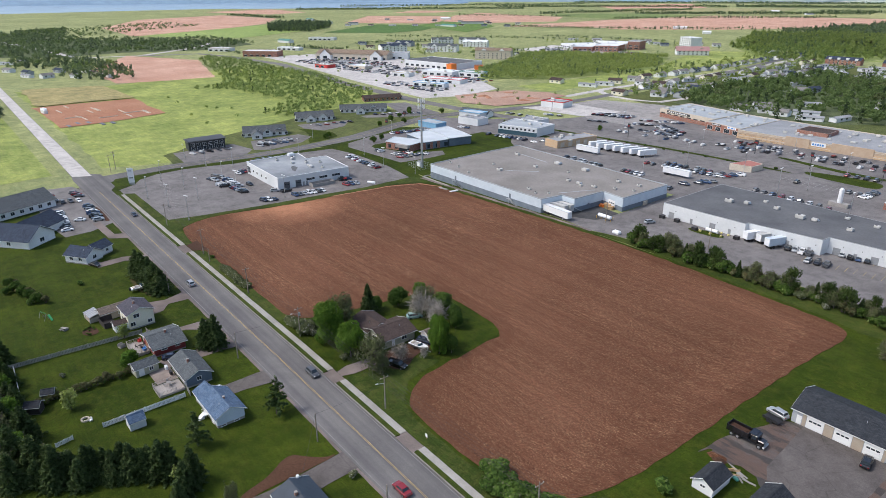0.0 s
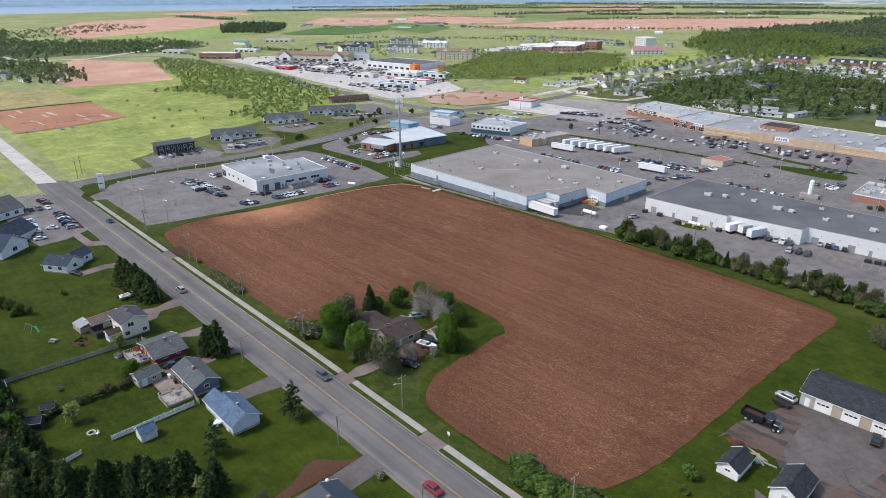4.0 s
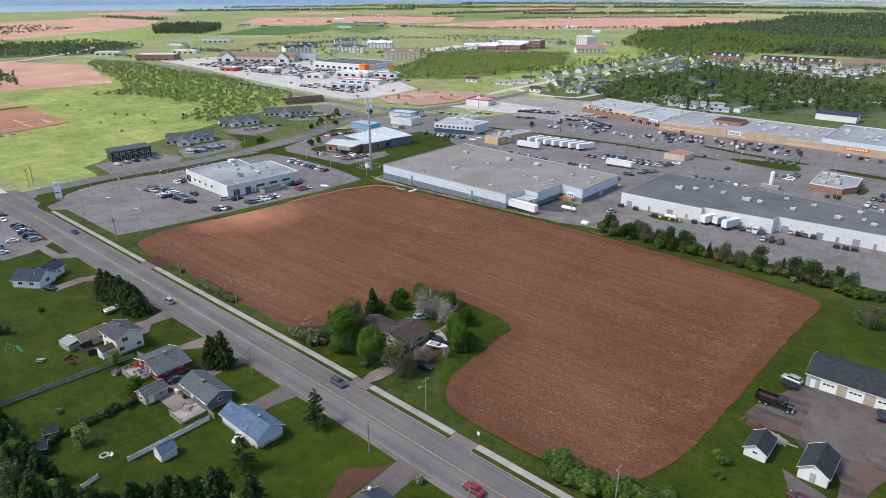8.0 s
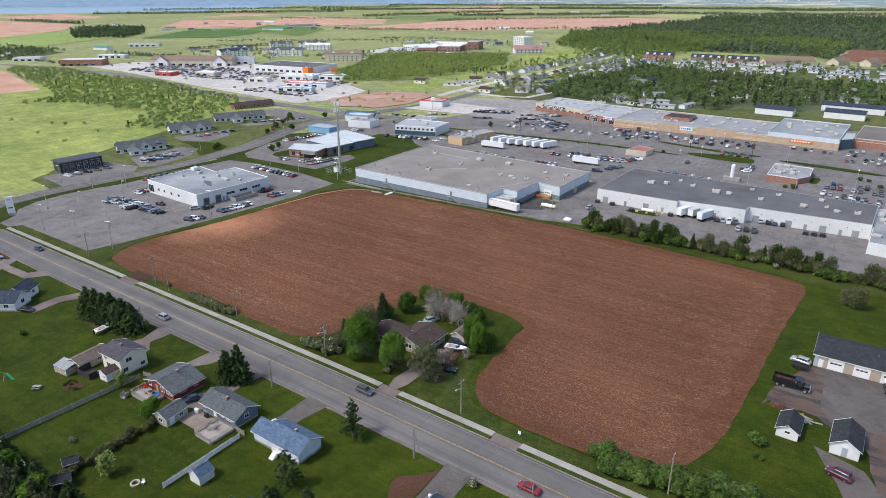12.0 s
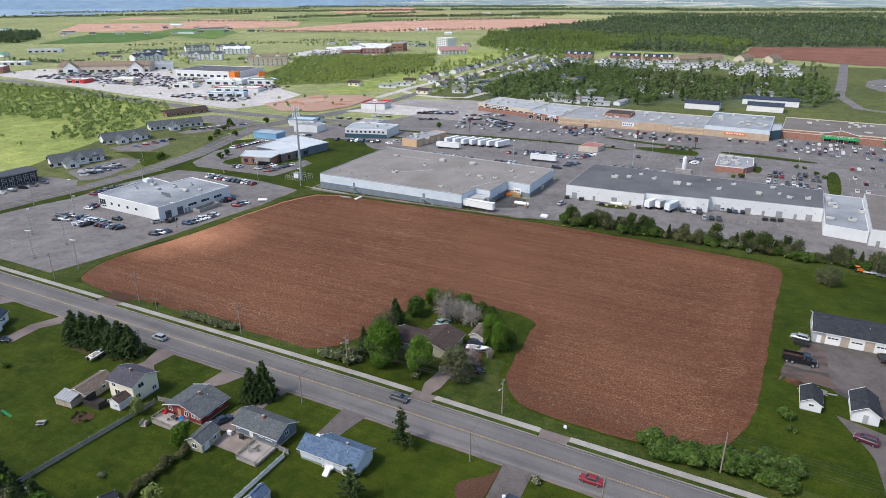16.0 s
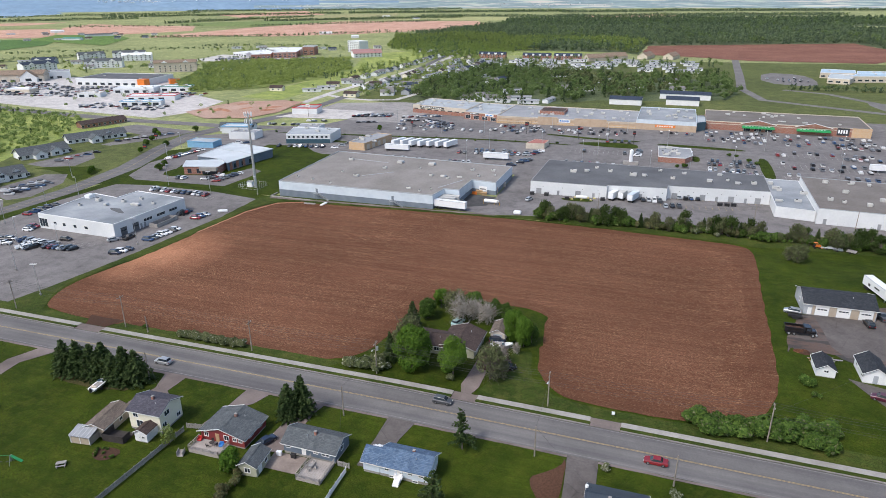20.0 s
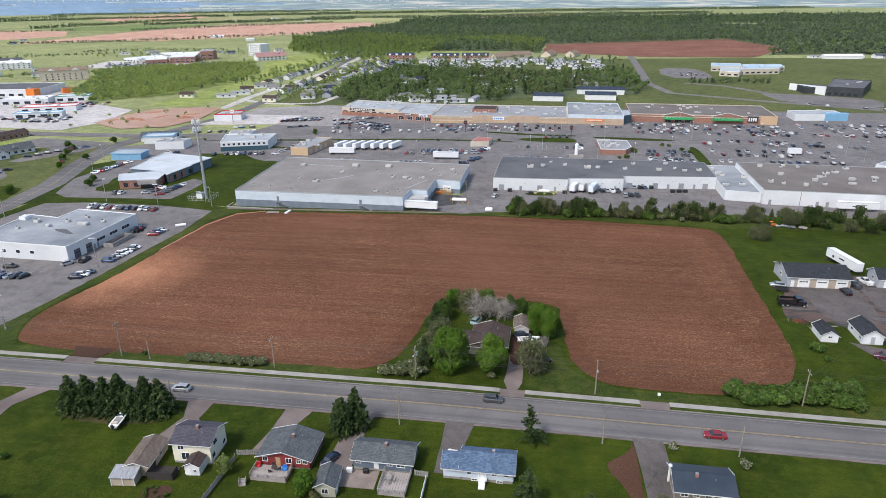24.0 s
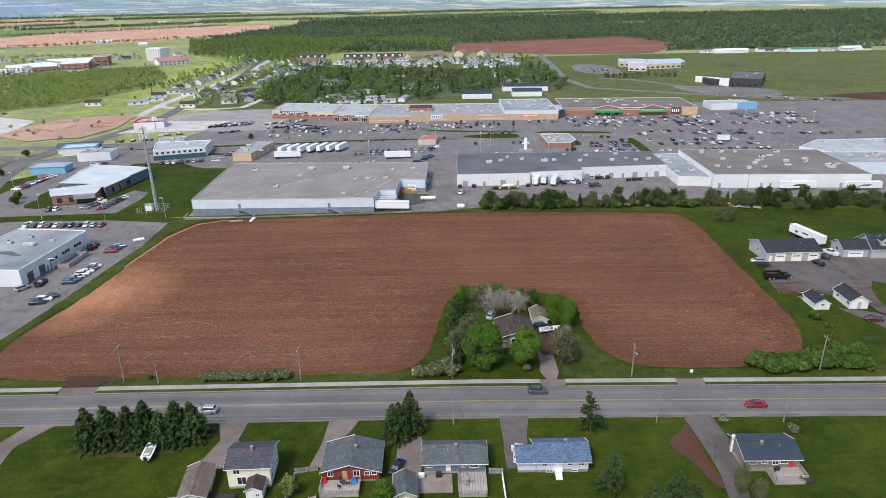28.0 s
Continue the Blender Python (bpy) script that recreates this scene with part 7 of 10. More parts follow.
for u in (20, 58):
    door_on(store, wall_pose(store, A[0], A[1], u, 3.0) @ Matrix.Translation((0, -0.06, 0)), 1.1, 2.2, STEEL_G)
    st = part("stair", boxes(*[(u + 0.6 + i * 0.55, u + 1.15 + i * 0.55, -1.4, -0.1, 2.7 - i * 0.27, 2.8 - i * 0.27) for i in range(10)], (u - 0.9, u + 0.6, -1.4, -0.1, 2.85, 2.95)), GALV, store)
    st.matrix_basis = wall_pose(store, A[0], A[1], 0, 0)
    sr = part("stair_rail", tubes(((u - 0.9, -1.4, 3.9), (u + 0.6, -1.4, 3.9), 0.04, 0.04), ((u + 0.6, -1.4, 3.9), (u + 6.1, -1.4, 1.2), 0.04, 0.04), ((u + 0.6, -1.4, 3.3), (u + 6.1, -1.4, 0.6), 0.03, 0.03), ((u + 6.1, -1.4, 0), (u + 6.1, -1.4, 1.2), 0.04, 0.04), ((u + 0.6, -1.4, 0), (u + 0.6, -1.4, 3.9), 0.04, 0.04), ((u - 0.9, -1.4, 0), (u - 0.9, -1.4, 3.9), 0.04, 0.04), n=5), GALV, store)
    sr.matrix_basis = wall_pose(store, A[0], A[1], 0, 0)
door_on(store, wall_pose(store, A[4], A[5], 5.5, 1.5), 4.0, 3.2, PLASTIC_W, panel=True)
door_on(store, wall_pose(store, A[3], A[4], 9, 1.5), 1.1, 2.2, STEEL_G)
door_on(store, wall_pose(store, A[2], A[3], 2.2, 1.5), 3.4, 3.4, MEMBRANE_D)
st = part("loading_stair", boxes(*[(0.5 * i, 0.5 * i + 0.5, -1.2, -0.1, 2.8 - 0.25 * i, 2.9 - 0.25 * i) for i in range(11)]), GALV, store)
st.matrix_basis = wall_pose(store, A[3], A[4], 0.5, 0)
e = thing("concrete_ledge", "low concrete wall at the foot of the big store", "wall", -119.0, 136.8, -1)
part("wall", boxes((0, 22, -0.3, 0.3, -0.3, 0.5), (0, 0.5, -0.3, 6, -0.3, 0.5)), CONCRETE, e)

# the long white row of shops and the store east of it
B = [(-2.5, 175.2), (32.2, 176.6), (32.4, 178.4), (58.0, 181.6), (58.4, 186.2), (101.0, 190.0), (101.0, 219.0), (-2.0, 219.0)]
row = flat_block("shop_row", "long white row of shops with a dark grey roof", B, 0, 6.0, STUCCO, MEMBRANE_D, parapet=0.14, coping=MEMBRANE_G,
                 units=[(14, 197, 3.0, 2.0, 1.2, 0), (20, 200, 2.0, 1.6, 1.0, 1), (31, 203, 2.0, 1.6, 1.0, 0), (42, 199, 3.2, 2.0, 1.3, 0), (47, 200, 2.0, 1.4, 0.9, 1), (60, 199, 2.0, 1.6, 1.0, 0), (76, 199, 2.2, 1.8, 1.0, 1), (84, 203, 1.4, 1.2, 0.8, 0), (88, 199, 2.0, 1.4, 0.8, 1), (95, 201, 2.2, 1.8, 1.0, 0), (24, 208, 1.6, 1.2, 0.8, 0), (65, 210, 2.0, 1.4, 0.8, 0), (81, 212, 2.0, 1.4, 0.8, 1), (54, 212, 1.8, 1.2, 0.7, 0)])
for (a, b), us in (((B[0], B[1]), (4, 13, 22, 29)), ((B[2], B[3]), (2, 8, 14, 22)), ((B[4], B[5]), (3, 9, 15, 21, 27, 33, 38))):
    for i, u in enumerate(us):
        door_on(row, wall_pose(row, a, b, u, 0), 1.1 if i % 2 else 2.4, 2.2 if i % 2 else 2.7, MEMBRANE_G)
        share("wall_lamp", cached(("walllamp",), lambda: boxes((-0.15, 0.15, -0.2, 0, 0, 0.25)), TRIM_D), row, wall_pose(row, a, b, u + 1.9, 3.4))
flat_block("link_block", "low white link building with a grey roof", [(101.2, 173.0), (115.8, 170.8), (116.0, 219.0), (101.2, 219.0)], 0, 4.6, STUCCO, MEMBRANE_S, parapet=0.2, n_units=6, seed=3)
Dp = [(116.0, 168.6), (187.0, 166.4), (188.0, 216.5), (116.4, 219.5)]
east = flat_block("warehouse_store", "large white warehouse store with a brown-grey roof", Dp, 0, 6.6, STUCCO, MEMBRANE_T, parapet=0.22, coping=MEMBRANE_P, n_units=24, seed=8)
for u in (3, 22, 26, 40, 58, 66):
    door_on(east, wall_pose(east, Dp[0], Dp[1], u, 0), 1.2, 2.3, MEMBRANE_G)
flat_block("pale_store", "blue-grey store with a weathered grey roof", [(188.6, 190), (262, 187), (262, 211), (197, 213.4), (188.8, 214)], 0, 6.0, STEEL_B, MEMBRANE_G, parapet=0.4, n_units=12, seed=4, coping=STEEL_B)
flat_block("white_roof_block", "low block with a pale roof", [(186, 230), (197.2, 214), (262, 211.5), (262, 250), (204, 247)], 0, 5.2, STUCCO, MEMBRANE_P, parapet=0.3, n_units=18, seed=5)

# the car dealership
C = [(-186.5, 70.5), (-145.6, 69.0), (-143.2, 107.2), (-171.0, 109.8), (-172.4, 98.5), (-187.0, 100.5)]
deal = flat_block("car_dealership", "white flat-roofed car dealership with blue-grey roof", C, -2.1, 6.0, STUCCO, MEMBRANE_S, parapet=0.3, coping=PLASTIC_W,
                  units=[(-176, 92, 2.2, 2.0, 1.1, 0), (-168, 88, 1.6, 1.4, 0.8, 1), (-164, 94, 1.6, 1.4, 0.9, 0), (-156, 92, 4.0, 1.6, 0.8, 1), (-178, 84, 1.4, 1.2, 0.8, 0), (-160, 100, 1.4, 1.2, 0.7, 0), (-150, 96, 1.6, 1.0, 0.7, 0)])
bm = bmesh.new()
f = bm.faces.new([bm.verts.new((x - deal.location.x, y - deal.location.y, 5.775)) for x, y in ragged(rounded([(-164, 85.6), (-160, 83.6), (-153, 81.2), (-152, 82), (-157, 84.6), (-160, 86.4)], 1), 0.5, 1.3)])
part("soot_stain", bm, MEMBRANE_D, deal)
flat_block("roof_cabin", "small white plant cabin on the dealership roof", [(-185.4, 93.4), (-182.6, 93.4), (-182.6, 96.4), (-185.4, 96.4)], 3.6, 1.5, PLASTIC_W, MEMBRANE_W, parapet=0.1)
for u, w, h, z in ((2.5, 4.4, 3.4, 0.5), (9, 1.6, 1.2, 2.0), (14, 1.6, 1.2, 2.0), (20, 1.6, 1.2, 2.0), (26, 1.8, 1.1, 2.2)):
    window_on(deal, wall_pose(deal, C[0], C[1], u, z), w, h, TRIM, GLASS, 2 if w > 3 else 0)
for u in (17, 24, 31):
    window_on(deal, wall_pose(deal, C[1], C[2], u, 2.4), 4.4, 1.1, TRIM, GLASS, 2)
for u in (4.5, 10.5):
    door_on(deal, wall_pose(deal, C[1], C[2], u, 0), 3.0, 3.4, MEMBRANE_D, panel=True)
for u in (13.2, 15):
    door_on(deal, wall_pose(deal, C[1], C[2], u, 0), 1.0, 2.2, MEMBRANE_G)
window_on(deal, wall_pose(deal, C[5], C[0], 26, 0.5), 5.5, 3.4, TRIM, GLASS, 3)
flat_block("service_fence", "grey timber screen beside the dealership", [(-142.6, 84), (-138.4, 84), (-138.2, 96), (-142.4, 96)], -2.0, 1.7, FENCE_G, GRAVEL, parapet=1.5)

# the brick office with white roofs
off = flat_block("brick_office", "red-brick office wing with a white roof", [(-187.5, 159.8), (-169.6, 165.0), (-172, 175), (-178, 179), (-194.6, 171)], -2.6, 4.6, BRICK, MEMBRANE_L, parapet=0.3, coping=MEMBRANE_L, lip=0.4)
for u in (3, 8, 13):
    window_on(off, wall_pose(off, (-187.5, 159.8), (-169.6, 165.0), u, 1.0), 2.0, 2.0, TRIM_D, GLASS, 1)
off2 = flat_block("brick_office", "long dark office wing with a white roof", [(-178, 179.2), (-171.8, 175.2), (-169.0, 172.5), (-166.5, 192), (-176, 196.5), (-196, 199.5), (-195, 181)], -2.6, 5.0, SID_SLATE, MEMBRANE_L, parapet=0.3, coping=MEMBRANE_L, lip=0.4)
for u in (6, 12, 18):
    window_on(off2, wall_pose(off2, (-169.0, 172.5), (-166.5, 192), u, 1.0), 2.4, 2.2, TRIM_D, GLASS, 1)
flat_block("brick_office", "tall back wing of the brick office with a white roof", [(-176, 196.9), (-166.4, 192.6), (-163.5, 208), (-175, 211), (-196, 215), (-196, 199.8)], -2.6, 5.4, SID_SLATE, MEMBRANE_L, parapet=0.3, coping=MEMBRANE_L, lip=0.5)

for u in (4, 9, 14):
    part("brick_pier", boxes((u - 2.4, u - 0.4, -0.14, 0.02, -0.4, 4.4)), BRICK, off2).matrix_basis = wall_pose(off2, (-169.0, 172.5), (-166.5, 192), 0, 0)
cp = part("entrance_canopy", boxes((9.5, 18.6, -2.6, 0.2, 2.6, 4.5), bev=0.04), CONCRETE, off, "pale concrete entrance canopy")
cp.matrix_basis = wall_pose(off, (-187.5, 159.8), (-169.6, 165.0), 0, 0)
part("canopy_glass", boxes((10, 18, -0.2, 0.05, 0.2, 2.6)), GLASS, off).matrix_basis = wall_pose(off, (-187.5, 159.8), (-169.6, 165.0), 0, 0)

# shops along the near edge of the shopping centre
g = flat_block("office_block", "white two-storey office with a pale grey roof", [(-176, 243), (-149, 252), (-152, 272), (-184, 266)], -2.2, 6.0, STUCCO, MEMBRANE_P, parapet=0.4, coping=PLASTIC_W, n_units=3, seed=6)
for u in range(2, 28, 3):
    window_on(g, wall_pose(g, (-176, 243), (-149, 252), u, 3.7), 1.2, 1.0, TRIM_D, GLASS, 0)
part("lower_band", boxes((-0.1, 28.4, -0.1, 0.1, 0, 2.8)), GLASS_B, g).matrix_basis = wall_pose(g, (-176, 243), (-149, 252), 0, 0)
t = flat_block("tan_brick_shop", "yellow-tan brick shop with a blue-grey roof", [(-129, 238.5), (-118, 237.5), (-113, 268), (-124, 269.5)], -1.6, 4.6, BRICK_T, MEMBRANE_G, parapet=0.4, n_units=6, seed=7)
for u in (4, 10, 16, 22):
    door_on(t, wall_pose(t, (-118, 237.5), (-113, 268), u, 0.2), 3.0, 3.0, BUFF)
flat_block("bank_branch", "small pale shop with a sky-blue fascia", [(-233, 218), (-215, 220), (-216, 230), (-234, 228)], -3.0, 3.8, SKYBLUE, MEMBRANE_P, parapet=0.3, coping=SKYBLUE, lip=0.3)
flat_block("filling_station", "sky-blue station canopy roof and kiosk", [(-240, 262), (-222, 267), (-224, 276), (-242, 272)], -3.0, 4.8, STUCCO, MEMBRANE_L, parapet=0.5, coping=SKYBLUE, lip=0.4)
flat_block("white_shop", "small pale grey shop with a flat roof", [(-222, 246), (-204, 249), (-205, 260), (-222, 258)], -2.8, 4.8, STUCCO, MEMBRANE_G, parapet=0.3, n_units=3, seed=9)
flat_block("white_shop", "low white shop beside the crossing", [(-186, 274), (-172, 276), (-174, 290), (-190, 286)], -2.5, 5.0, STUCCO, MEMBRANE_G, parapet=0.3, n_units=2, seed=10)
flat_block("red_roof_kiosk", "small kiosk with a dull red roof", [(-25, 268), (-14, 270), (-13, 280), (-22, 282)], 0, 3.0, BUFF, paint("dull_red_roof", (0.36, 0.14, 0.11), 0.7, var=0.2), parapet=0.15)
flat_block("restaurant", "brick restaurant with a pale flat roof", [(52, 256), (66, 256), (70, 264), (69, 282), (51, 282)], 0, 3.3, BRICK, MEMBRANE_G, parapet=0.4, coping=STUCCO, n_units=9, seed=11)
flat_block("burger_restaurant", "white restaurant with red trim near the crossing", [(-234, 345), (-214, 350), (-218, 366), (-236, 362)], -3.0, 5.2, STUCCO, MEMBRANE_P, parapet=0.8, coping=RED_SIGN, n_units=3, seed=12)

# the shopping centre
def front(e, a, b, mats, z=0.0, h=2.8):
    """Shop windows along a front."""
    L = math.hypot(b[0] - a[0], b[1] - a[1])
    n = max(1, int(L / 6))
    for i in range(n):
        window_on(e, wall_pose(e, a, b, (i + 0.5) * L / n, z + 0.3), L / n * 0.6, h - 0.3, mats, GLASS, 2)


def sign_bars(e, a, b, u, z, w, h, back, ink, n=9):
    """A sign board whose lettering is only plain bars."""
    m = wall_pose(e, a, b, u, z)
    s = part("sign", boxes((-w / 2, w / 2, -0.25, 0, 0, h)), back, e)
    s.matrix_basis = m
    for i in range(n):
        part("letter", boxes((-w * 0.42 + w * 0.84 * i / n, -w * 0.42 + w * 0.84 * (i + 0.65) / n, -0.3, -0.25, h * 0.25, h * 0.75)), ink, s)


M1 = [(-141, 376), (-92, 366), (-90, 402), (-139, 412)]
m = flat_block("mall_store", "buff discount store with a grey roof", M1, -1.0, 5.6, BUFF, MEMBRANE_P, parapet=0.5, coping=BUFF, band=(2.2, BRICK), n_units=14, seed=21)
front(m, M1[0], M1[1], TRIM_D)
sign_bars(m, M1[0], M1[1], 18, 3.5, 22, 1.5, TRIM_D, PLASTIC_W)
M2 = [(-92, 357), (-64, 350), (-62, 400), (-90, 402)]
m = flat_block("mall_store", "brick and white corner shops with grey roof", M2, -0.8, 5.2, BRICK, MEMBRANE_P, parapet=0.5, coping=BUFF, n_units=9, seed=22)
front(m, M2[0], M2[1], TRIM)
sign_bars(m, M2[0], M2[1], 9, 3.6, 8, 1.2, TRIM_D, PLASTIC_W, 6)
sign_bars(m, M2[0], M2[1], 22, 3.4, 7, 1.5, PLASTIC_W, BLUE_SIGN, 5)
M3 = [(-63.6, 346), (34, 349), (34, 398), (-62, 400)]
m = mall3 = flat_block("mall_store", "long tan block shopping centre wing", M3, -0.3, 4.8, TAN, MEMBRANE_G, parapet=0.5, coping=BUFF, band=(2.4, BRICK_T), n_units=40, seed=23)
sign_bars(m, M3[0], M3[1], 49, 2.2, 8, 2.2, PLASTIC_W, BLUE_SIGN, 5)
flat_block("mall_tower", "dark red-brown raised roof box on the shopping centre", [(-36, 366), (-18, 366), (-18, 382), (-36, 382)], 4.4, 2.0, BRICK, SH_BROWN, parapet=0.2)
M4 = [(34.2, 349), (73, 348), (73, 404), (34.2, 404)]
m = flat_block("mall_store", "tall grey-blue department store with orange sign", M4, 0, 6.8, STEEL_B, MEMBRANE_S, parapet=0.6, band=(4.2, TAN), n_units=14, seed=24)
sign_bars(m, M4[0], M4[1], 19, 2.2, 13, 1.5, ORANGE_SIGN, PLASTIC_W, 7)
M5 = [(79, 364), (178, 362), (180, 410), (80, 412)]
m = mall5 = flat_block("mall_store", "brick supermarket with green awnings", M5, 0, 5.8, BRICK, MEMBRANE_T, parapet=0.5, coping=BUFF, n_units=16, seed=25)
for u in (33, 66):
    sign_bars(m, M5[0], M5[1], u, 2.8, 19, 1.0, GREEN_SIGN, PLASTIC_W, 8)
    front(m, (M5[0][0] + u - 10, 363.2), (M5[0][0] + u + 10, 362.8), TRIM)
sign_bars(m, M5[0], M5[1], 83, 1.0, 7, 4.6, TRIM_D, PLASTIC_W, 4)
flat_block("mall_link", "glazed corner entrance of the shopping centre", [(73.2, 352), (79, 358), (79, 380), (73.2, 380)], 0, 6.0, GLASS_B, MEMBRANE_P, parapet=0.3)
flat_block("blue_bank", "white shop with a bright blue front", [(195, 380), (229, 385), (228, 400), (195, 398)], 0, 4.8, STUCCO, MEMBRANE_P, parapet=0.4, n_units=3, seed=26)
flat_block("shop_annex", "bright blue shop front box", [(216, 382.2), (232, 384.6), (232, 388), (216, 388)], 0, 5.2, SKYBLUE, SKYBLUE, parapet=0.2)
# pale bands, gables and lit fascias on the shopping centre's front
for z in (1.2, 3.6):
    part("pale_band", boxes((0, 97.5, -0.12, 0.02, z, z + 0.35)), BUFF, mall3).matrix_basis = wall_pose(mall3, M3[0], M3[1], 0, 0)
for u0, u1 in ((30, 44), (56, 78)):
    part("raised_front", boxes((u0, u1, -0.35, 0.6, 0, 5.5), bev=0.03), TAN, mall3).matrix_basis = wall_pose(mall3, M3[0], M3[1], 0, 0)
front(mall3, M3[0], (-30, 347), TRIM_D, 0, 2.4)
for u in (33, 66):
    bm = bmesh.new()
    slab(bm, [(u - 10, -0.5, 5.0), (u + 10, -0.5, 5.0), (u, -0.5, 7.4)], 0.8)
    part("gable", bm, BRICK, mall5).matrix_basis = wall_pose(mall5, M5[0], M5[1], 0, 0)
    bm = bmesh.new()
    slab(bm, [(u - 11, -0.7, 4.9), (u, -0.7, 7.5), (u, -0.7, 7.8), (u - 11, -0.7, 5.2)], 0.3)
    slab(bm, [(u, -0.7, 7.5), (u + 11, -0.7, 4.9), (u + 11, -0.7, 5.2), (u, -0.7, 7.8)], 0.3)
    part("gable_trim", bm, PLASTIC_W, mall5).matrix_basis = wall_pose(mall5, M5[0], M5[1], 0, 0)
    bm = bmesh.new()
    slab(bm, [(u - 10, -0.2, 3.4), (u - 10, -3.2, 2.6), (u + 10, -3.2, 2.6), (u + 10, -0.2, 3.4)], 0.15)
    part("awning", bm, GREEN_SIGN, mall5, "bright green awning").matrix_basis = wall_pose(mall5, M5[0], M5[1], 0, 0)
part("pale_band", boxes((0, 99, -0.14, 0.02, 3.9, 4.3)), BUFF, mall5).matrix_basis = wall_pose(mall5, M5[0], M5[1], 0, 0)
part("panel_front", boxes((88, 99, -0.3, 0.02, 0, 5.9)), BRICK_T, mall5).matrix_basis = wall_pose(mall5, M5[0], M5[1], 0, 0)
for x, y, L, W in ((19, 458, 26, 12), (66, 503, 42, 12), (64, 470, 26, 14)):
    gable_house("white_barn", "long white store building behind the shopping centre", x, y, 0, L, W, 4.5, 2.0, SID_WHITE, MEMBRANE_W if L < 25 else SH_NAVY, 0.3, (), (), base=0.1, vents=0)
# the sports hall and the school
hall = flat_block("sports_hall", "black flat-roofed hall with a slanting white end wall", [(262, 513), (288, 502), (318, 560), (290, 574)], 0, 8, SID_BLACK, MEMBRANE_D, parapet=0.5, n_units=3, seed=41)
bmx = bmesh.new()
slab(bmx, [(-46, 14, 0), (-28, -24, 0), (-28, -24, 7.6), (-46, 14, 5.6)], 1.2)
part("end_wall", bmx, PLASTIC_W, hall, "slanting white end wall")
part("end_block", boxes((-42, -20, -14, 8, -0.5, 5.6)), SID_BLACK, hall)
for u in (3, 8, 13, 18, 23):
    window_on(hall, wall_pose(hall, (262, 513), (288, 502), u, 0.6), 3.0, 2.6, TRIM_D, GLASS, 1)
BLUE_ROOF = paint("pale_blue_roof", (0.36, 0.48, 0.58), 0.55, var=0.2)
GREY_ROOF = paint("pale_grey_roof", (0.42, 0.46, 0.48), 0.6, var=0.2)
for i, (pts, h, r) in enumerate((([(203, 655), (222, 648), (238, 690), (214, 700)], 5.5, GREY_ROOF), ([(226, 668), (272, 680), (284, 712), (240, 702)], 6.5, BLUE_ROOF), ([(240, 704), (288, 714), (291, 742), (246, 736)], 5.2, BLUE_ROOF), ([(204, 702), (238, 704), (244, 735), (212, 742)], 6.0, BLUE_ROOF))):
    q = flat_block("school", ("low buff school wing with a grey roof", "school hall with a pale blue roof", "long school wing with a pale blue roof", "school wing with a pale blue roof by the car park")[i], pts, 0, h, BUFF, r, parapet=0.3, n_units=2, seed=27 + i, coping=PLASTIC_W)
    front(q, pts[0], pts[1], TRIM, 1, 2)
# hospital, hotel and blocks in the distance
for i, (pts, h, wm, rm, lab) in enumerate((
    ([(-547, 744), (-524, 762), (-545, 800), (-572, 786)], 7, BRICK, MEMBRANE_W, "low brick hospital wing with a white roof"), ([(-522, 765), (-492, 781), (-508, 820), (-540, 806)], 9, BRICK, MEMBRANE_W, "brick hospital wing with a white roof"),
    ([(-606, 782), (-575, 772), (-550, 806), (-584, 840)], 6, STUCCO, MEMBRANE_W, "wide low white-roofed part of the hospital"), ([(-586, 846), (-545, 812), (-512, 826), (-530, 872)], 8.5, STUCCO, MEMBRANE_W, "raised white-roofed middle of the hospital"),
    ([(-506, 824), (-490, 832), (-500, 862), (-518, 852)], 13, BRICK, MEMBRANE_G, "brick tower of the hospital"))):
    q = flat_block("hospital", lab, pts, -3.2, h, wm, rm, parapet=0.6, coping=PLASTIC_W, n_units=3, seed=31 + i, group="hospital")
    for z in ((1.2,) if h < 8 else (1.2, 4.8)):
        front(q, pts[0], pts[1], TRIM, z, 2)
ht = flat_block("hotel", "white six-storey tower block", [(-467, 904), (-440, 892), (-432, 910), (-459, 922)], -3.2, 18, STUCCO, MEMBRANE_W, parapet=0.6, n_units=2)
for k in range(6):
    for u in (2, 7, 12, 17, 22, 27):
        window_on(ht, wall_pose(ht, (-467, 904), (-440, 892), u, 1.2 + k * 2.8), 2.2, 1.5, TRIM, GLASS, 1)
gable_house("care_home", "white care home with a dusky red roof", -397, 828, 42, 44, 18, 6.5, 5, SID_WHITE, paint("dusky_red_roof", (0.36, 0.2, 0.19), 0.7, var=0.15), 1.0, [("S", u, z, 2.4, 1.4) for u in range(-18, 20, 6) for z in (1.2, 4.2)], (), base=0.2, vents=0)
gable_house("care_home_wing", "gabled wing of the care home with a dusky red roof", -394, 842, 132, 26, 14, 6.5, 4, SID_WHITE, paint("dusky_red_roof", (0.36, 0.2, 0.19), 0.7, var=0.15), 1.0, (), (), base=0.2, vents=0)
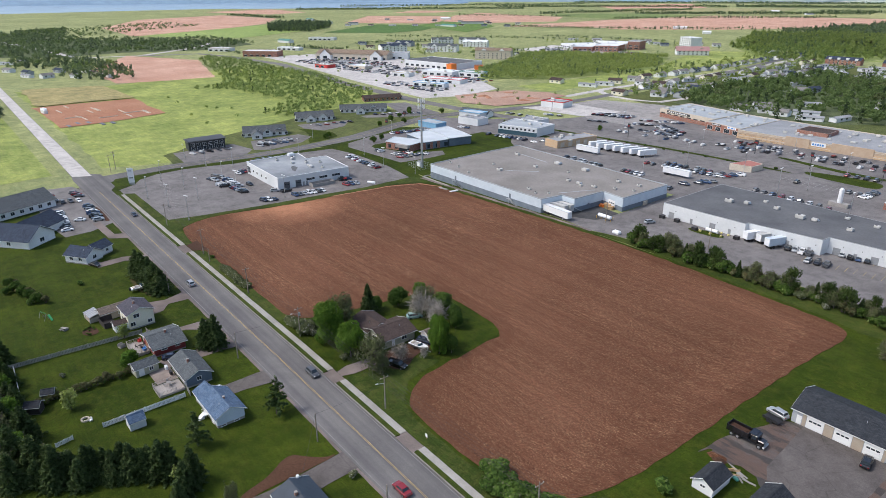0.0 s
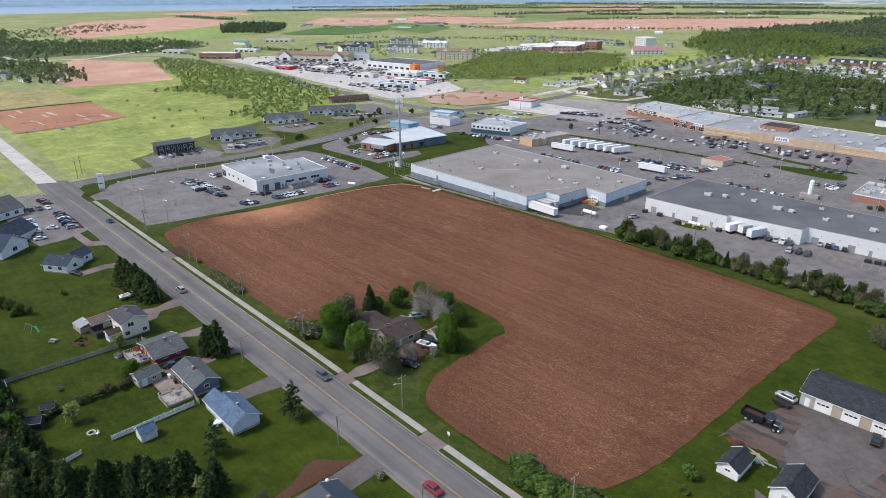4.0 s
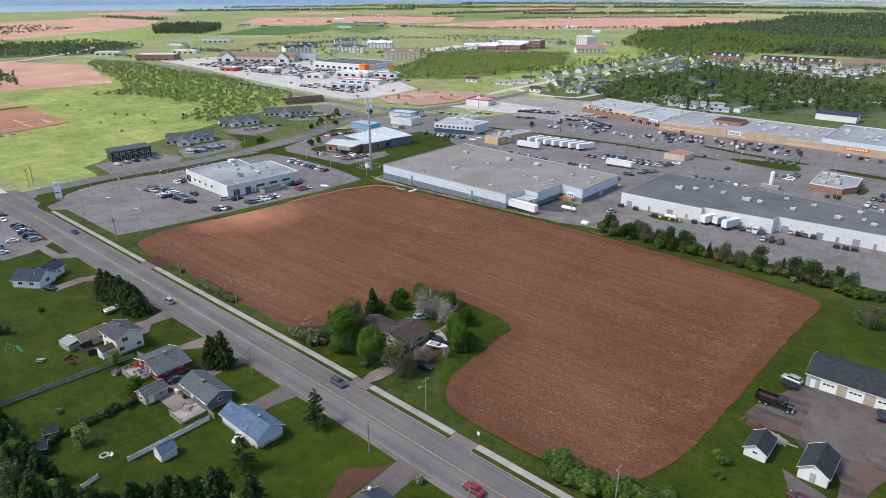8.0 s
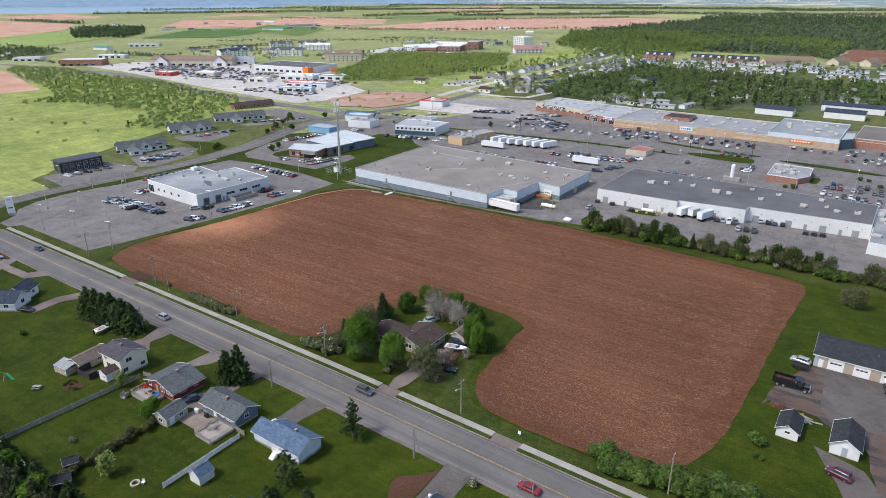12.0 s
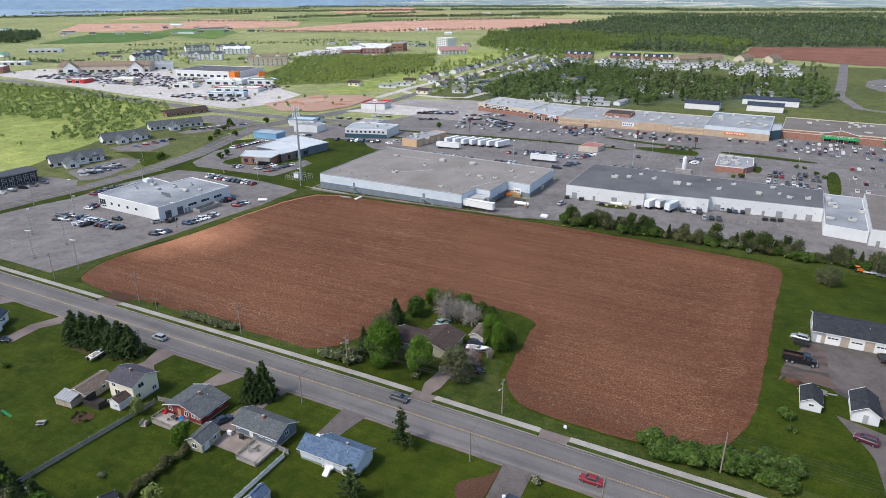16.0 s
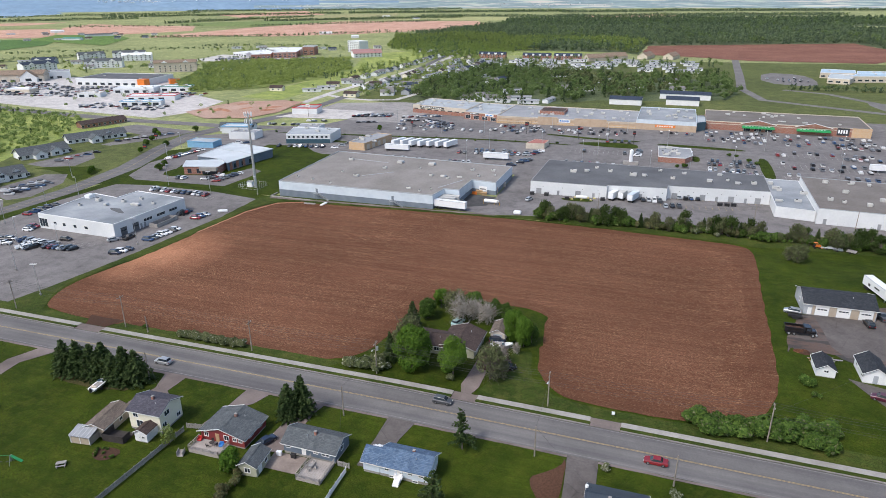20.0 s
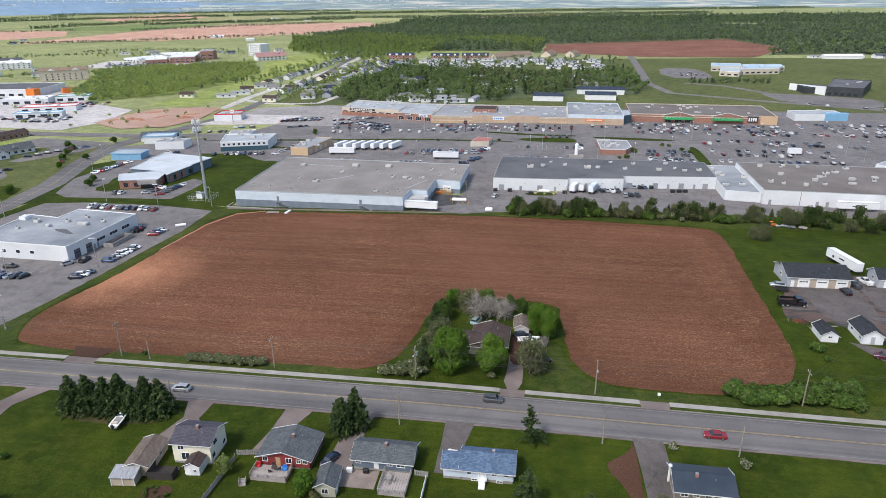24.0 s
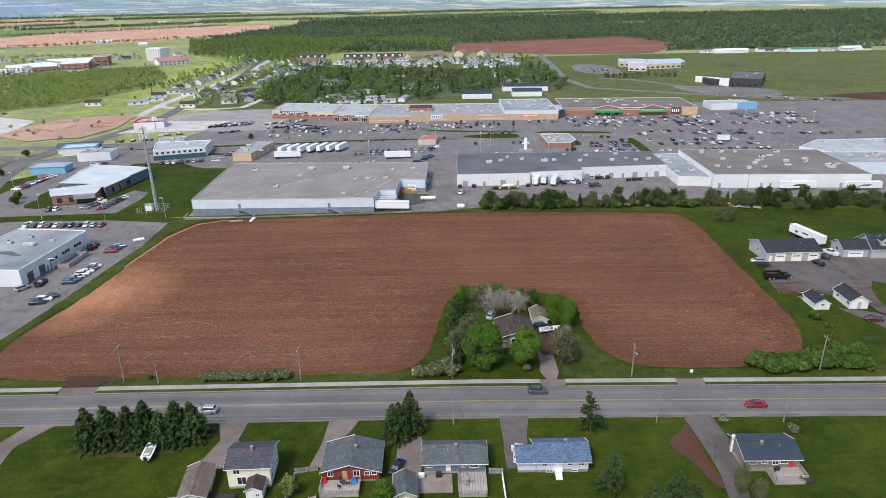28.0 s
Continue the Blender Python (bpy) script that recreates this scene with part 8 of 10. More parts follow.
for i, (x, y, rz, L, W, h, wm, rm, lab) in enumerate((
    (-672, 432, 33, 108, 30, 6.5, BUFF, SH_TAN, "long buff superstore with peaked entrances"), (-786, 346, 42, 52, 22, 8, BRICK, MEMBRANE_W, "brick and white store with a flat roof"), (-520, 468, 10, 84, 52, 7, STUCCO, MEMBRANE_D, "white discount store with an orange corner"), (-636, 478, 48, 34, 24, 8, STUCCO, MEMBRANE_G, "grey cinema block beside the superstore"),
    (-452, 412, 20, 40, 20, 5, STUCCO, MEMBRANE_W, "white car showroom with flat roof"), (-400, 376, 22, 44, 16, 4.5, STUCCO, MEMBRANE_W, "white car showroom with red lettering"), (-560, 372, 15, 26, 14, 4.5, BUFF, MEMBRANE_W, "white restaurant in the far car park"), (-470, 372, 20, 22, 12, 4.5, STUCCO, MEMBRANE_W, "small restaurant in the far car park"),
    (-386, 346, 22, 36, 10, 4.2, STUCCO, MEMBRANE_W, "small blue-fronted shop in the distance"), (-420, 432, 20, 30, 14, 5, STUCCO, MEMBRANE_W, "white showroom with a green roof edge"), (-600, 345, 15, 22, 14, 4.5, RED_SIGN, MEMBRANE_W, "small red restaurant in the far car park"), (-905, 330, 40, 36, 18, 5, STUCCO, MEMBRANE_W, "long white store beside the highway"), (-850, 420, 30, 40, 14, 4.5, STUCCO, MEMBRANE_W, "low white store beside the highway"), (-1000, 560, 42, 50, 16, 5, STUCCO, MEMBRANE_G, "long pale barn on the plain"))):
    c, s_ = math.cos(radians(rz)), math.sin(radians(rz))
    q = flat_block("superstore" if i < 4 else "far_shop", lab, [(x + L / 2 * u * c - W / 2 * v * s_, y + L / 2 * u * s_ + W / 2 * v * c) for u, v in ((-1, -1), (1, -1), (1, 1), (-1, 1))], -3.2, h, wm, rm, parapet=0.6, n_units=4, seed=50 + i, coping=(SID_TAN, BUFF, PLASTIC_W, PLASTIC_W, PLASTIC_W, RED_SIGN, PLASTIC_W, BUFF, SKYBLUE, SPRUCE_G)[i % 10], group="far stores")
    a_, b_ = (x - L / 2 * c + W / 2 * s_, y - L / 2 * s_ - W / 2 * c), (x + L / 2 * c + W / 2 * s_, y + L / 2 * s_ - W / 2 * c)
    for j in range(int(L / 9)):
        window_on(q, wall_pose(q, a_, b_, 4.5 + j * 9, 0.3), 5.0, 2.4, TRIM, GLASS, 1)
gable_house("pitched_roof", "broad tan pitched roof over the superstore", -672, 432, 33, 106, 26, 1.2, 4, BUFF, SH_TAN, 0.5, (), (), base=0, vents=0).location.z = 3.0
for dx in (-36, 40):
    gable_house("gabled_entrance", "peaked white entrance of the superstore", -672 + dx * 0.84 + 9.5, 432 + dx * 0.545 - 14.6, -57, 7, 17, 5.5, 7, SID_WHITE, SH_TAN, 0.5, [("E", 0, 1.0, 6.0, 3.0)], (), base=0.1, vents=0).location.z = -3.2
flat_block("orange_corner", "bright orange corner of the far store", [(-478, 440), (-470, 441), (-470, 449), (-478, 448)], -3.2, 7.8, ORANGE_SIGN, ORANGE_SIGN, parapet=0.3)
flat_block("orange_corner", "bright orange end of the far store", [(-462, 470), (-455, 478), (-462, 484), (-469, 476)], -3.2, 5, ORANGE_SIGN, MEMBRANE_D, parapet=0.3)
AP = [("S", u, z, 1.8, 1.4) for u in range(-18, 20, 6) for z in (1.2, 4.0, 6.6)]
for x, y, rz, L, wm, rm, h, lab in ((-541, 574, 36, 50, BUFF, SH_TAN, 11.5, "beige four-storey apartment block with a brown roof"), (-668, 586, 33, 46, SID_WHITE, SH_GREY, 9, "white three-storey apartment block with grey roof"), (-720, 528, 78, 42, SID_WHITE, SH_NAVY, 9, "white apartment block with a dark roof"), (-745, 712, 35, 46, SID_WHITE, SH_GREY, 8, "white apartment block with grey roof"), (-782, 674, 60, 36, SID_WHITE, SH_GREY, 8, "white apartment block with grey roof"), (-700, 680, 35, 40, SID_WHITE, MEMBRANE_W, 8, "white apartment block with pale roof"), (-790, 600, 30, 30, SID_GREY, SH_NAVY, 6, "grey apartment block with dark roof")):
    q = gable_house("apartment_block", lab, x, y, rz, L, 15, h, 3, wm, rm, 0.6, AP if h > 7 else (), (), base=0.2, vents=0, group="apartment blocks")
    for u in (-L / 4, L / 4):
        for sy in (-1, 1):
            bm = bmesh.new()
            slab(bm, [(u - 4, sy * 8.2, h), (u + 4, sy * 8.2, h), (u, sy * 8.2, h + 2.6)], 0.3)
            part("dormer", bm, TRIM, q)
# brick row houses at the wood's edge, and pale condominiums
for i, (x, y, L) in enumerate(((-204, 858, 40), (-135, 846, 40), (-90, 843, 38))):
    q = gable_house("row_house", "red-brick row house with a dark roof and white dormers", x, y, 4, L, 12, 6.0, 3.2, BRICK, SH_NAVY, 0.4, [("S", u, z, 1.6, 1.4) for u in range(-15, 17, 5) for z in (1.0, 3.8)], (), base=0.2, vents=0, group="row houses")
    for u in range(-15, 16, 10):
        part("dormer", boxes((u - 1.6, u + 1.6, -6.2, -3.0, 5.6, 8.0), bev=0.05), TRIM, q)
for x, y, rz in ((-50, 842, 40), (-28, 866, 40), (14, 884, 75), (48, 888, 75)):
    gable_house("condominium", "pale condominium with a broad hipped tan roof", x, y, rz, 34, 14, 4.5, 4.5, BUFF, SH_TAN, 0.6, (), (), base=0.2, vents=0, group="condominiums")
for i, (x, y, L) in enumerate(((-750, 1345, 30), (-1240, 1140, 60), (-1180, 1010, 40), (-620, 1240, 16), (-1420, 880, 26), (-1520, 860, 24), (-1480, 1240, 30), (-900, 2330, 26), (-1700, 900, 24), (-1100, 2500, 30), (-400, 2380, 30), (-990, 480, 30), (410, 876, 50), (470, 890, 30), (520, 884, 40), (600, 900, 30))):
    gable_house("white_barn", "long white farm building on the plain", x, y, (35, 50, 15)[i % 3] if x < 0 else 4, L, 12, 4, 2.2, SID_WHITE, (MEMBRANE_W, SH_GREY, SPRUCE_G)[i % 3 if i != 2 else 2], 0.4, (), (), base=0.1, vents=0, group="far barns")

# low offices across the side road
bk = flat_block("boxy_shop", "charcoal boxy shop with white-framed windows", [(-258.5, 63.5), (-257.0, 85.5), (-268, 87), (-269.5, 65)], -3.2, 5.8, SID_BLACK, SH_DARK, parapet=0.5)
for u in (2.5, 6, 9.5, 13, 16.5, 19.8):
    window_on(bk, wall_pose(bk, (-258.5, 63.5), (-257.0, 85.5), u, 0.4), 2.0, 2.2, TRIM, GLASS, 1)
    window_on(bk, wall_pose(bk, (-258.5, 63.5), (-257.0, 85.5), u, 3.4), 2.0, 1.1, TRIM, GLASS, 1)
bmx = bmesh.new()
slab(bmx, [(-270.2, 64.4, 5.7), (-257.6, 62.8, 5.5), (-256.2, 86.2, 5.9), (-268.4, 87.6, 6.1)], 0.4)
for v in bmx.verts:
    v.co -= Vector(bk.location) - Vector((0, 0, bk.location.z))
part("canopy", bmx, TRIM_D, bk)
gable_house("office", "white office with a long grey roof and white gables", -276, 120, 69, 27, 12, 3.0, 3.2, SID_WHITE, SH_GREY, 0.8, [("S", u, 0.8, 1.8, 1.6) for u in range(-14, 15, 4)], [("S", 1, 2.0, 2.3, TRIM)], base=0.2, vents=0)
gable_house("office_gable", "white-trimmed entrance gable of the low office", -270.5, 119.6, -21, 6, 6, 3.0, 2.2, SID_WHITE, SH_GREY, 0.5, [("E", 0, 2.6, 2.0, 1.4)], [("E", 0, 2.2, 2.2, TRIM)], base=0.2, vents=0)
gable_house("office", "white office with a pale grey roof", -303, 172, 70, 27, 12, 3.0, 3.2, SID_WHITE, SH_GREY, 0.8, [("S", u, 0.8, 1.8, 1.6) for u in range(-14, 15, 4)], (), base=0.2, vents=0)
gable_house("office", "long low white motel building with a pale grey roof", -309, 219, 62, 36, 11, 3.0, 2.8, SID_WHITE, SH_GREY, 0.8, [("S", u, 0.8, 1.8, 1.6) for u in range(-17, 18, 4)], (), base=0.2, vents=0)
for x, y, rz in ((-298, 166, -20), (-297.5, 176, -20), (-302, 212, -28), (-306, 226, -28), (-272.5, 128.5, -21), (-268.6, 111.5, -21)):
    gable_house("office_gable", "white gabled wing of the low office", x, y, rz, 9, 6.5, 2.9, 2.3, SID_WHITE, SH_GREY, 0.5, [("E", 0, 0.8, 2.2, 1.5)], (), base=0.2, vents=0, group="office gables")
gable_house("motel", "long low motel row with a dark brown roof", -346, 261, 72, 33, 9, 3.0, 2.0, BRICK, SH_BROWN, 0.8, [("S", u, 0.8, 1.6, 1.4) for u in range(-16, 17, 4)], (), base=0.2, vents=0)
gable_house("office", "small white house-like office by the crossing", -236, 276, 20, 24, 10, 3.2, 2.4, SID_WHITE, SH_GREY, 0.6, [("S", u, 0.8, 1.6, 1.4) for u in range(-9, 10, 4)], (), base=0.2, vents=0)
# the low apartment blocks by the crossing
gable_house("apartment_block", "white apartment block with a dark grey roof", -146.5, -41.5, 40, 26, 13, 3.4, 4.0, SID_WHITE, SH_NAVY, 0.7, [("E", 0, 1.2, 2.0, 1.5), ("S", -6, 1.2, 1.6, 1.3), ("S", 4, 1.2, 1.6, 1.3)], (), base=0.2, vents=0)
gable_house("apartment_wing", "gabled wing of the white apartment block", -152, -33, 130, 18, 11, 3.4, 3.6, SID_WHITE, SH_NAVY, 0.7, [("E", 0, 1.2, 2.0, 1.5)], (), base=0.2, vents=0)
gable_house("apartment_block", "long white apartment block with a grey roof", -190, -37, 112, 30, 16, 3.6, 4.0, SID_WHITE, SH_GREY, 0.7, [("S", u, 1.2, 1.6, 1.4) for u in range(-12, 13, 4)], (), base=0.2, vents=0)

# town houses
HOUSES = []
for i, (w, r) in enumerate(((SID_WHITE, SH_SUNLIT), (SID_CREAM, SH_BROWN), (SID_WHITE, MEMBRANE_G), (SID_GREY, SH_NAVY))):
    HOUSES.append(gable_house("town_house", ("white town house with grey roof among trees", "cream town house with brown roof", "white mobile home with pale roof", "grey town house with dark roof")[i], -260 + i * 20, 520, 20, 13 if i != 2 else 18, 8 if i != 2 else 5.5, 3.2 if i != 2 else 2.8, 2.0 if i != 2 else 0.9, w, r, 0.4, [("S", -3, 1.2, 1.8, 1.3), ("S", 3, 1.2, 1.8, 1.3)], (), base=0.2, vents=0, group="town houses", plain=True))
rt = random.Random(12)
# each row: x, y, turn; the long pale homes stand in rows of the park
spots = [(-321, 461, 10), (-283, 467, 25), (-279, 484, 25), (-283, 505, 25), (-281, 536, 30), (-231, 447, 0), (-200, 462, 15), (-208, 482, 20), (-188, 476, 100), (-209, 528, 20), (-201, 545, 15)]
spots += [(-283 - 0.03 * i * i, 560 + 23 * i, 80 + 10 * (i % 3)) for i in range(14)] + [(-240 + 3 * math.sin(i * 2), 500 + 25 * i, 75 + 12 * (i % 3)) for i in range(15)]
spots += [(-214 + 4 * math.sin(i * 3), 610 + 22 * i, 70 + 14 * (i % 4)) for i in range(10)] + [(-193 + 3 * math.sin(i * 2), 620 + 24 * i, 80) for i in range(8)] + [(-348, 940, 5), (-330, 938, 5), (-285, 922, 30), (-310, 915, 30)]
spots += [(-116, 446, 10), (-98, 452, 30), (-82, 446, 5), (-62, 440, 15), (-44, 452, 80), (-70, 460, 20), (-108, 464, 40), (-130, 574, 20), (-122, 586, 70), (-46, 530, 10), (-24, 528, 10), (-90, 500, 30), (20, 560, 20), (60, 548, 10), (-150, 620, 60), (-60, 610, 10), (-10, 600, 20), (50, 610, 5)]
homes = [(-180 + 23 * i + 5 * math.sin(i * 4 + k), 712 + 27 * k, 3 * math.sin(i + k)) for k in range(5) for i in range(12)]
spots += [(-860 + 37 * i + 9 * math.sin(i * 5), 560 + 45 * math.sin(i * 2.3) + 9 * i, 35) for i in range(11)] + [(-690 + 30 * i, 905 + 30 * math.sin(i * 1.9) + 8 * i, 40) for i in range(9)]
spots += [(-801, 31, 30), (-760, 44, 20), (-730, 40, 20), (-711, 59, 110), (-757, 80, 20), (-693, 85, 10), (-742, 102, 30), (-700, 104, 10), (-676, 112, 10), (-905, 60, 20), (-896, 39, 40)]
spots += [(380 + i * 30, 886 + 6 * (i % 3), 5) for i in range(10)] + [(110 + 26 * i, 1552 + 8 * (i % 2), 10) for i in range(8)] + [(-1560 + i * 60, 1080 + 30 * (i % 3) + i * 14, 40) for i in range(8)] + [(-1420 + i * 42, 800 + i * 40, 40) for i in range(9)]
for x, y, a in spots:
    k = rt.choice((0, 0, 0, 0, 2, 2, 3, 1))
    copy_thing(HOUSES[k], pose(x + rt.uniform(-2, 2), y + rt.uniform(-2, 2), gz(x), 0, 0, a))
for x, y, a in homes:
    if rt.random() < 0.85:
        copy_thing(HOUSES[2], pose(x, y, gz(x), 0, 0, a + (90 if rt.random() < 0.2 else 0)))
# ---- vehicles
def loft(bm, rings):
    """A closed skin over rings of equal count, capped at both ends."""
    vs = [[bm.verts.new(p) for p in r] for r in rings]
    n = len(vs[0])
    for a, b in zip(vs, vs[1:]):
        for i in range(n):
            bm.faces.new((a[i], a[(i + 1) % n], b[(i + 1) % n], b[i]))
    bm.faces.new(vs[0][::-1])
    bm.faces.new(vs[-1])


def car_meshes(style, colour):
    """Body, glazing, wheel and lamp meshes of one kind of car in one colour. x is the way it faces."""
    key = ("car", style, colour.name)
    if key in CACHE:
        return CACHE[key]
    L, W, H, hood, tail, roof0, roof1 = {"sedan": (4.7, 1.82, 1.45, 0.92, 0.98, -0.95, 0.55), "suv": (4.6, 1.88, 1.7, 1.05, 1.1, -1.7, 0.6), "pickup": (5.6, 1.95, 1.82, 1.12, 1.15, -0.5, 0.8), "hatch": (4.2, 1.78, 1.5, 0.95, 1.0, -1.5, 0.55), "van": (5.2, 1.98, 2.1, 1.25, 1.4, -2.3, 1.0)}[style]
    bm = bmesh.new()
    rings = []
    for x, zt, w, zb in ((-L / 2, tail - 0.25, 0.86, 0.42), (-L / 2 + 0.15, tail, 0.95, 0.3), (-L * 0.25, tail + 0.02, 1.0, 0.28), (L * 0.1, hood + 0.03, 1.0, 0.28), (L * 0.3, hood, 0.98, 0.28), (L / 2 - 0.2, hood - 0.16, 0.93, 0.3), (L / 2, hood - 0.32, 0.8, 0.42)):
        y = W / 2 * w
        rings.append([(x, -y, zb), (x, y, zb), (x, y * 1.0, zt - 0.12), (x, y * 0.9, zt), (x, -y * 0.9, zt), (x, -y, zt - 0.12)])
    loft(bm, rings)
    yr = W / 2 * 0.72
    if style == "pickup":
        box(bm, -L / 2 + 0.1, roof0 - 0.45, -W / 2 + 0.02, -W / 2 + 0.12, 1.1, 1.42)
        box(bm, -L / 2 + 0.1, roof0 - 0.45, W / 2 - 0.12, W / 2 - 0.02, 1.1, 1.42)
        box(bm, -L / 2 + 0.04, -L / 2 + 0.12, -W / 2 + 0.05, W / 2 - 0.05, 1.0, 1.42)
    box(bm, roof0, roof1, -yr, yr, H - 0.06, H, bev=0.025)
    for sx, ex in ((roof1, roof1 + 0.62), (roof0, roof0 - (0.5 if style in ("sedan", "pickup") else 0.2))):
        for s in (-1, 1):
            tube(bm, (sx, s * yr, H - 0.05), (ex, s * W / 2 * 0.88, hood), 0.05, 0.05, 4)
    body = bpy.data.meshes.new("body")
    bmesh.ops.recalc_face_normals(bm, faces=bm.faces)
    bm.to_mesh(body)
    bm.free()
    body.materials.append(colour)
    for p in body.polygons:
        p.use_smooth = False
    bm = bmesh.new()
    back = roof0 - (0.5 if style in ("sedan", "pickup") else 0.18)
    loft(bm, [[(back, -W * 0.44, hood - 0.02), (roof1 + 0.6, -W * 0.44, hood - 0.02), (roof1 + 0.6, W * 0.44, hood - 0.02), (back, W * 0.44, hood - 0.02)], [(roof0 + 0.03, -yr + 0.01, H - 0.05), (roof1 - 0.02, -yr + 0.01, H - 0.05), (roof1 - 0.02, yr - 0.01, H - 0.05), (roof0 + 0.03, yr - 0.01, H - 0.05)]])
    glass = bpy.data.meshes.new("glazing")
    bmesh.ops.recalc_face_normals(bm, faces=bm.faces)
    bm.to_mesh(glass)
    bm.free()
    glass.materials.append(GLASS)
    CACHE[key] = (body, glass, L, W, hood)
    return CACHE[key]


def wheel_mesh():
    return cached(("wheel",), lambda: tubes(((0, -0.11, 0), (0, 0.11, 0), 0.34, 0.34), n=12), RUBBER)


def car(style, colour, x, y, rz, label, group="parked cars", z=None, lights=False, name=None, rims=False):
    body, glass, L, W, hood = car_meshes(style, colour)
    e = thing(name or {"suv": "sport_utility_vehicle", "pickup": "pickup_truck", "van": "van"}.get(style, "car"), label, {"pickup": "truck", "van": "van"}.get(style, "car"), x, y, rz, group, z)
    share("body", body, e, Matrix())
    share("glazing", glass, e, Matrix())
    for sx in (-0.3, 0.31):
        for s in (-1, 1):
            w = share("wheel", wheel_mesh(), e, pose(L * sx, s * (W / 2 - 0.1), 0.34))
            if rims:
                share("rim", cached(("rim",), lambda: tubes(((0, -0.115, 0), (0, 0.115, 0), 0.2, 0.2), n=10), STEEL_RIM), w, Matrix())
    if lights:
        for s in (-1, 1):
            share("headlight", cached(("headlight",), lambda: boxes((-0.1, 0.04, -0.17, 0.17, -0.07, 0.07), bev=0.03), LENS_W), e, pose(L / 2 - 0.06, s * W * 0.3, hood - 0.3))
            share("tail_light", cached(("taillight",), lambda: boxes((-0.04, 0.06, -0.16, 0.16, -0.09, 0.09), bev=0.03), LENS_R), e, pose(-L / 2 + 0.02, s * W * 0.34, hood - 0.22))
    return e


PAINTS = {"white": paint("white_car_paint", (0.75, 0.76, 0.77), 0.25, coat=0.6), "black": paint("black_car_paint", (0.012, 0.012, 0.014), 0.2, coat=0.8), "grey": paint("grey_car_paint", (0.1, 0.105, 0.115), 0.3, 0.4, 0.6),
          "silver": paint("silver_car_paint", (0.42, 0.44, 0.46), 0.3, 0.5, 0.6), "red": paint("dark_red_car_paint", (0.22, 0.015, 0.02), 0.25, coat=0.7), "blue": paint("blue_car_paint", (0.025, 0.06, 0.14), 0.25, 0.2, 0.7), "navy": paint("navy_car_paint", (0.012, 0.02, 0.045), 0.25, coat=0.7)}
rc = random.Random(77)


def some_car(x, y, rz, group, where):
    st = rc.choice(("sedan", "sedan", "suv", "suv", "suv", "hatch", "pickup"))
    co = rc.choice(("white", "white", "black", "black", "grey", "grey", "silver", "silver", "red", "blue", "navy"))
    kind = {"sedan": "sedan", "suv": "sport utility vehicle", "hatch": "hatchback", "pickup": "pickup truck"}[st]
    car(st, PAINTS[co], x, y, rz, f"{co} {kind} parked {where}", group)


FAR_CARS = []


def car_row(x0, y0, x1, y1, n, rz, where, group, fill=1.0):
    for i in range(n):
        t = (i + 0.5) / n
        if rc.random() > fill:
            continue
        if y0 > 300 or x0 > 110 and y0 > 230 or x0 < -240:
            FAR_CARS.append((x0 + (x1 - x0) * t, y0 + (y1 - y0) * t, radians(rz + rc.uniform(-4, 4))))
            continue
        some_car(x0 + (x1 - x0) * t, y0 + (y1 - y0) * t, rz + rc.uniform(-3, 3) + (180 if rc.random() < 0.3 else 0), group, where)


for r in ((-183, 130.4, -148, 128.8, 11, 92), (-179.7, 56.4, -162.5, 56.4, 7, 70), (-173.4, 50.6, -167.4, 51.0, 3, 70), (-164.4, 53.4, -150.6, 54.4, 6, 70), (-187, 49.6, -182.0, 51.6, 3, 15), (-191, 53.6, -184, 56.2, 4, 15), (-190, 71, -188, 65, 3, 10), (-133.2, 54.6, -130.8, 61.2, 3, 12), (-131.4, 69.6, -129.4, 85.4, 7, 10), (-131.2, 97, -130, 105, 3, 10), (-207.5, 80, -207.5, 98, 5, 5)):
    car_row(*r, "at the car dealership", "dealership cars")
car("pickup", PAINTS["black"], -140.4, 70.6, 95, "black pickup truck against the dealership wall", "dealership cars")
car("suv", PAINTS["silver"], -144.2, 66.6, 60, "silver sport utility vehicle at the dealership's corner", "dealership cars")
car("suv", PAINTS["black"], -163.0, 61.6, 10, "black sport utility vehicle alone in the car park", "dealership cars")
for r in ((-141, 100, -140, 106, 2, 80),):
    car_row(*r, "beside the dealership", "dealership cars")
for r in ((-217, -21, -193, -20, 6, 85), (-192, -18.6, -189, -9, 3, 5), (-177, -21.4, -145, -23, 11, 88), (-178, -9.2, -151, -10, 9, 85), (-159, -16.2, -156, -16.2, 1, 60), (-206, -10, -196, -8.6, 3, 60)):
    car_row(*r, "at the apartment blocks", "apartment cars")
for r in ((-161.6, 150.5, -158.5, 170, 6, 20), (-170, 152.5, -166, 163, 4, 20), (-222, 186, -217.5, 214, 9, 10), (-186, 152, -180, 152.4, 2, 90), (-250, 60, -249, 86, 5, 20), (-245, 101, -243, 126, 6, 25), (-252, 104, -250, 128, 5, 25), (-280, 160, -275, 190, 5, 20), (-290, 215, -270, 250, 7, 20)):
    car_row(*r, "outside the offices", "office cars")
for r in ((-140, 351, -112, 362, 11, 75), (-118, 339, -90, 325, 12, 75), (-118, 345, -90, 331, 11, 75), (-112, 326, -88, 316, 10, 75), (-135, 336, -122, 340, 5, 75), (-180, 345, -150, 352, 9, 75), (-180, 352, -150, 359, 8, 75), (-205, 318, -190, 322, 4, 20), (-165, 322, -150, 326, 4, 20)):
    car_row(*r, "at the shopping centre", "mall cars", 0.9)
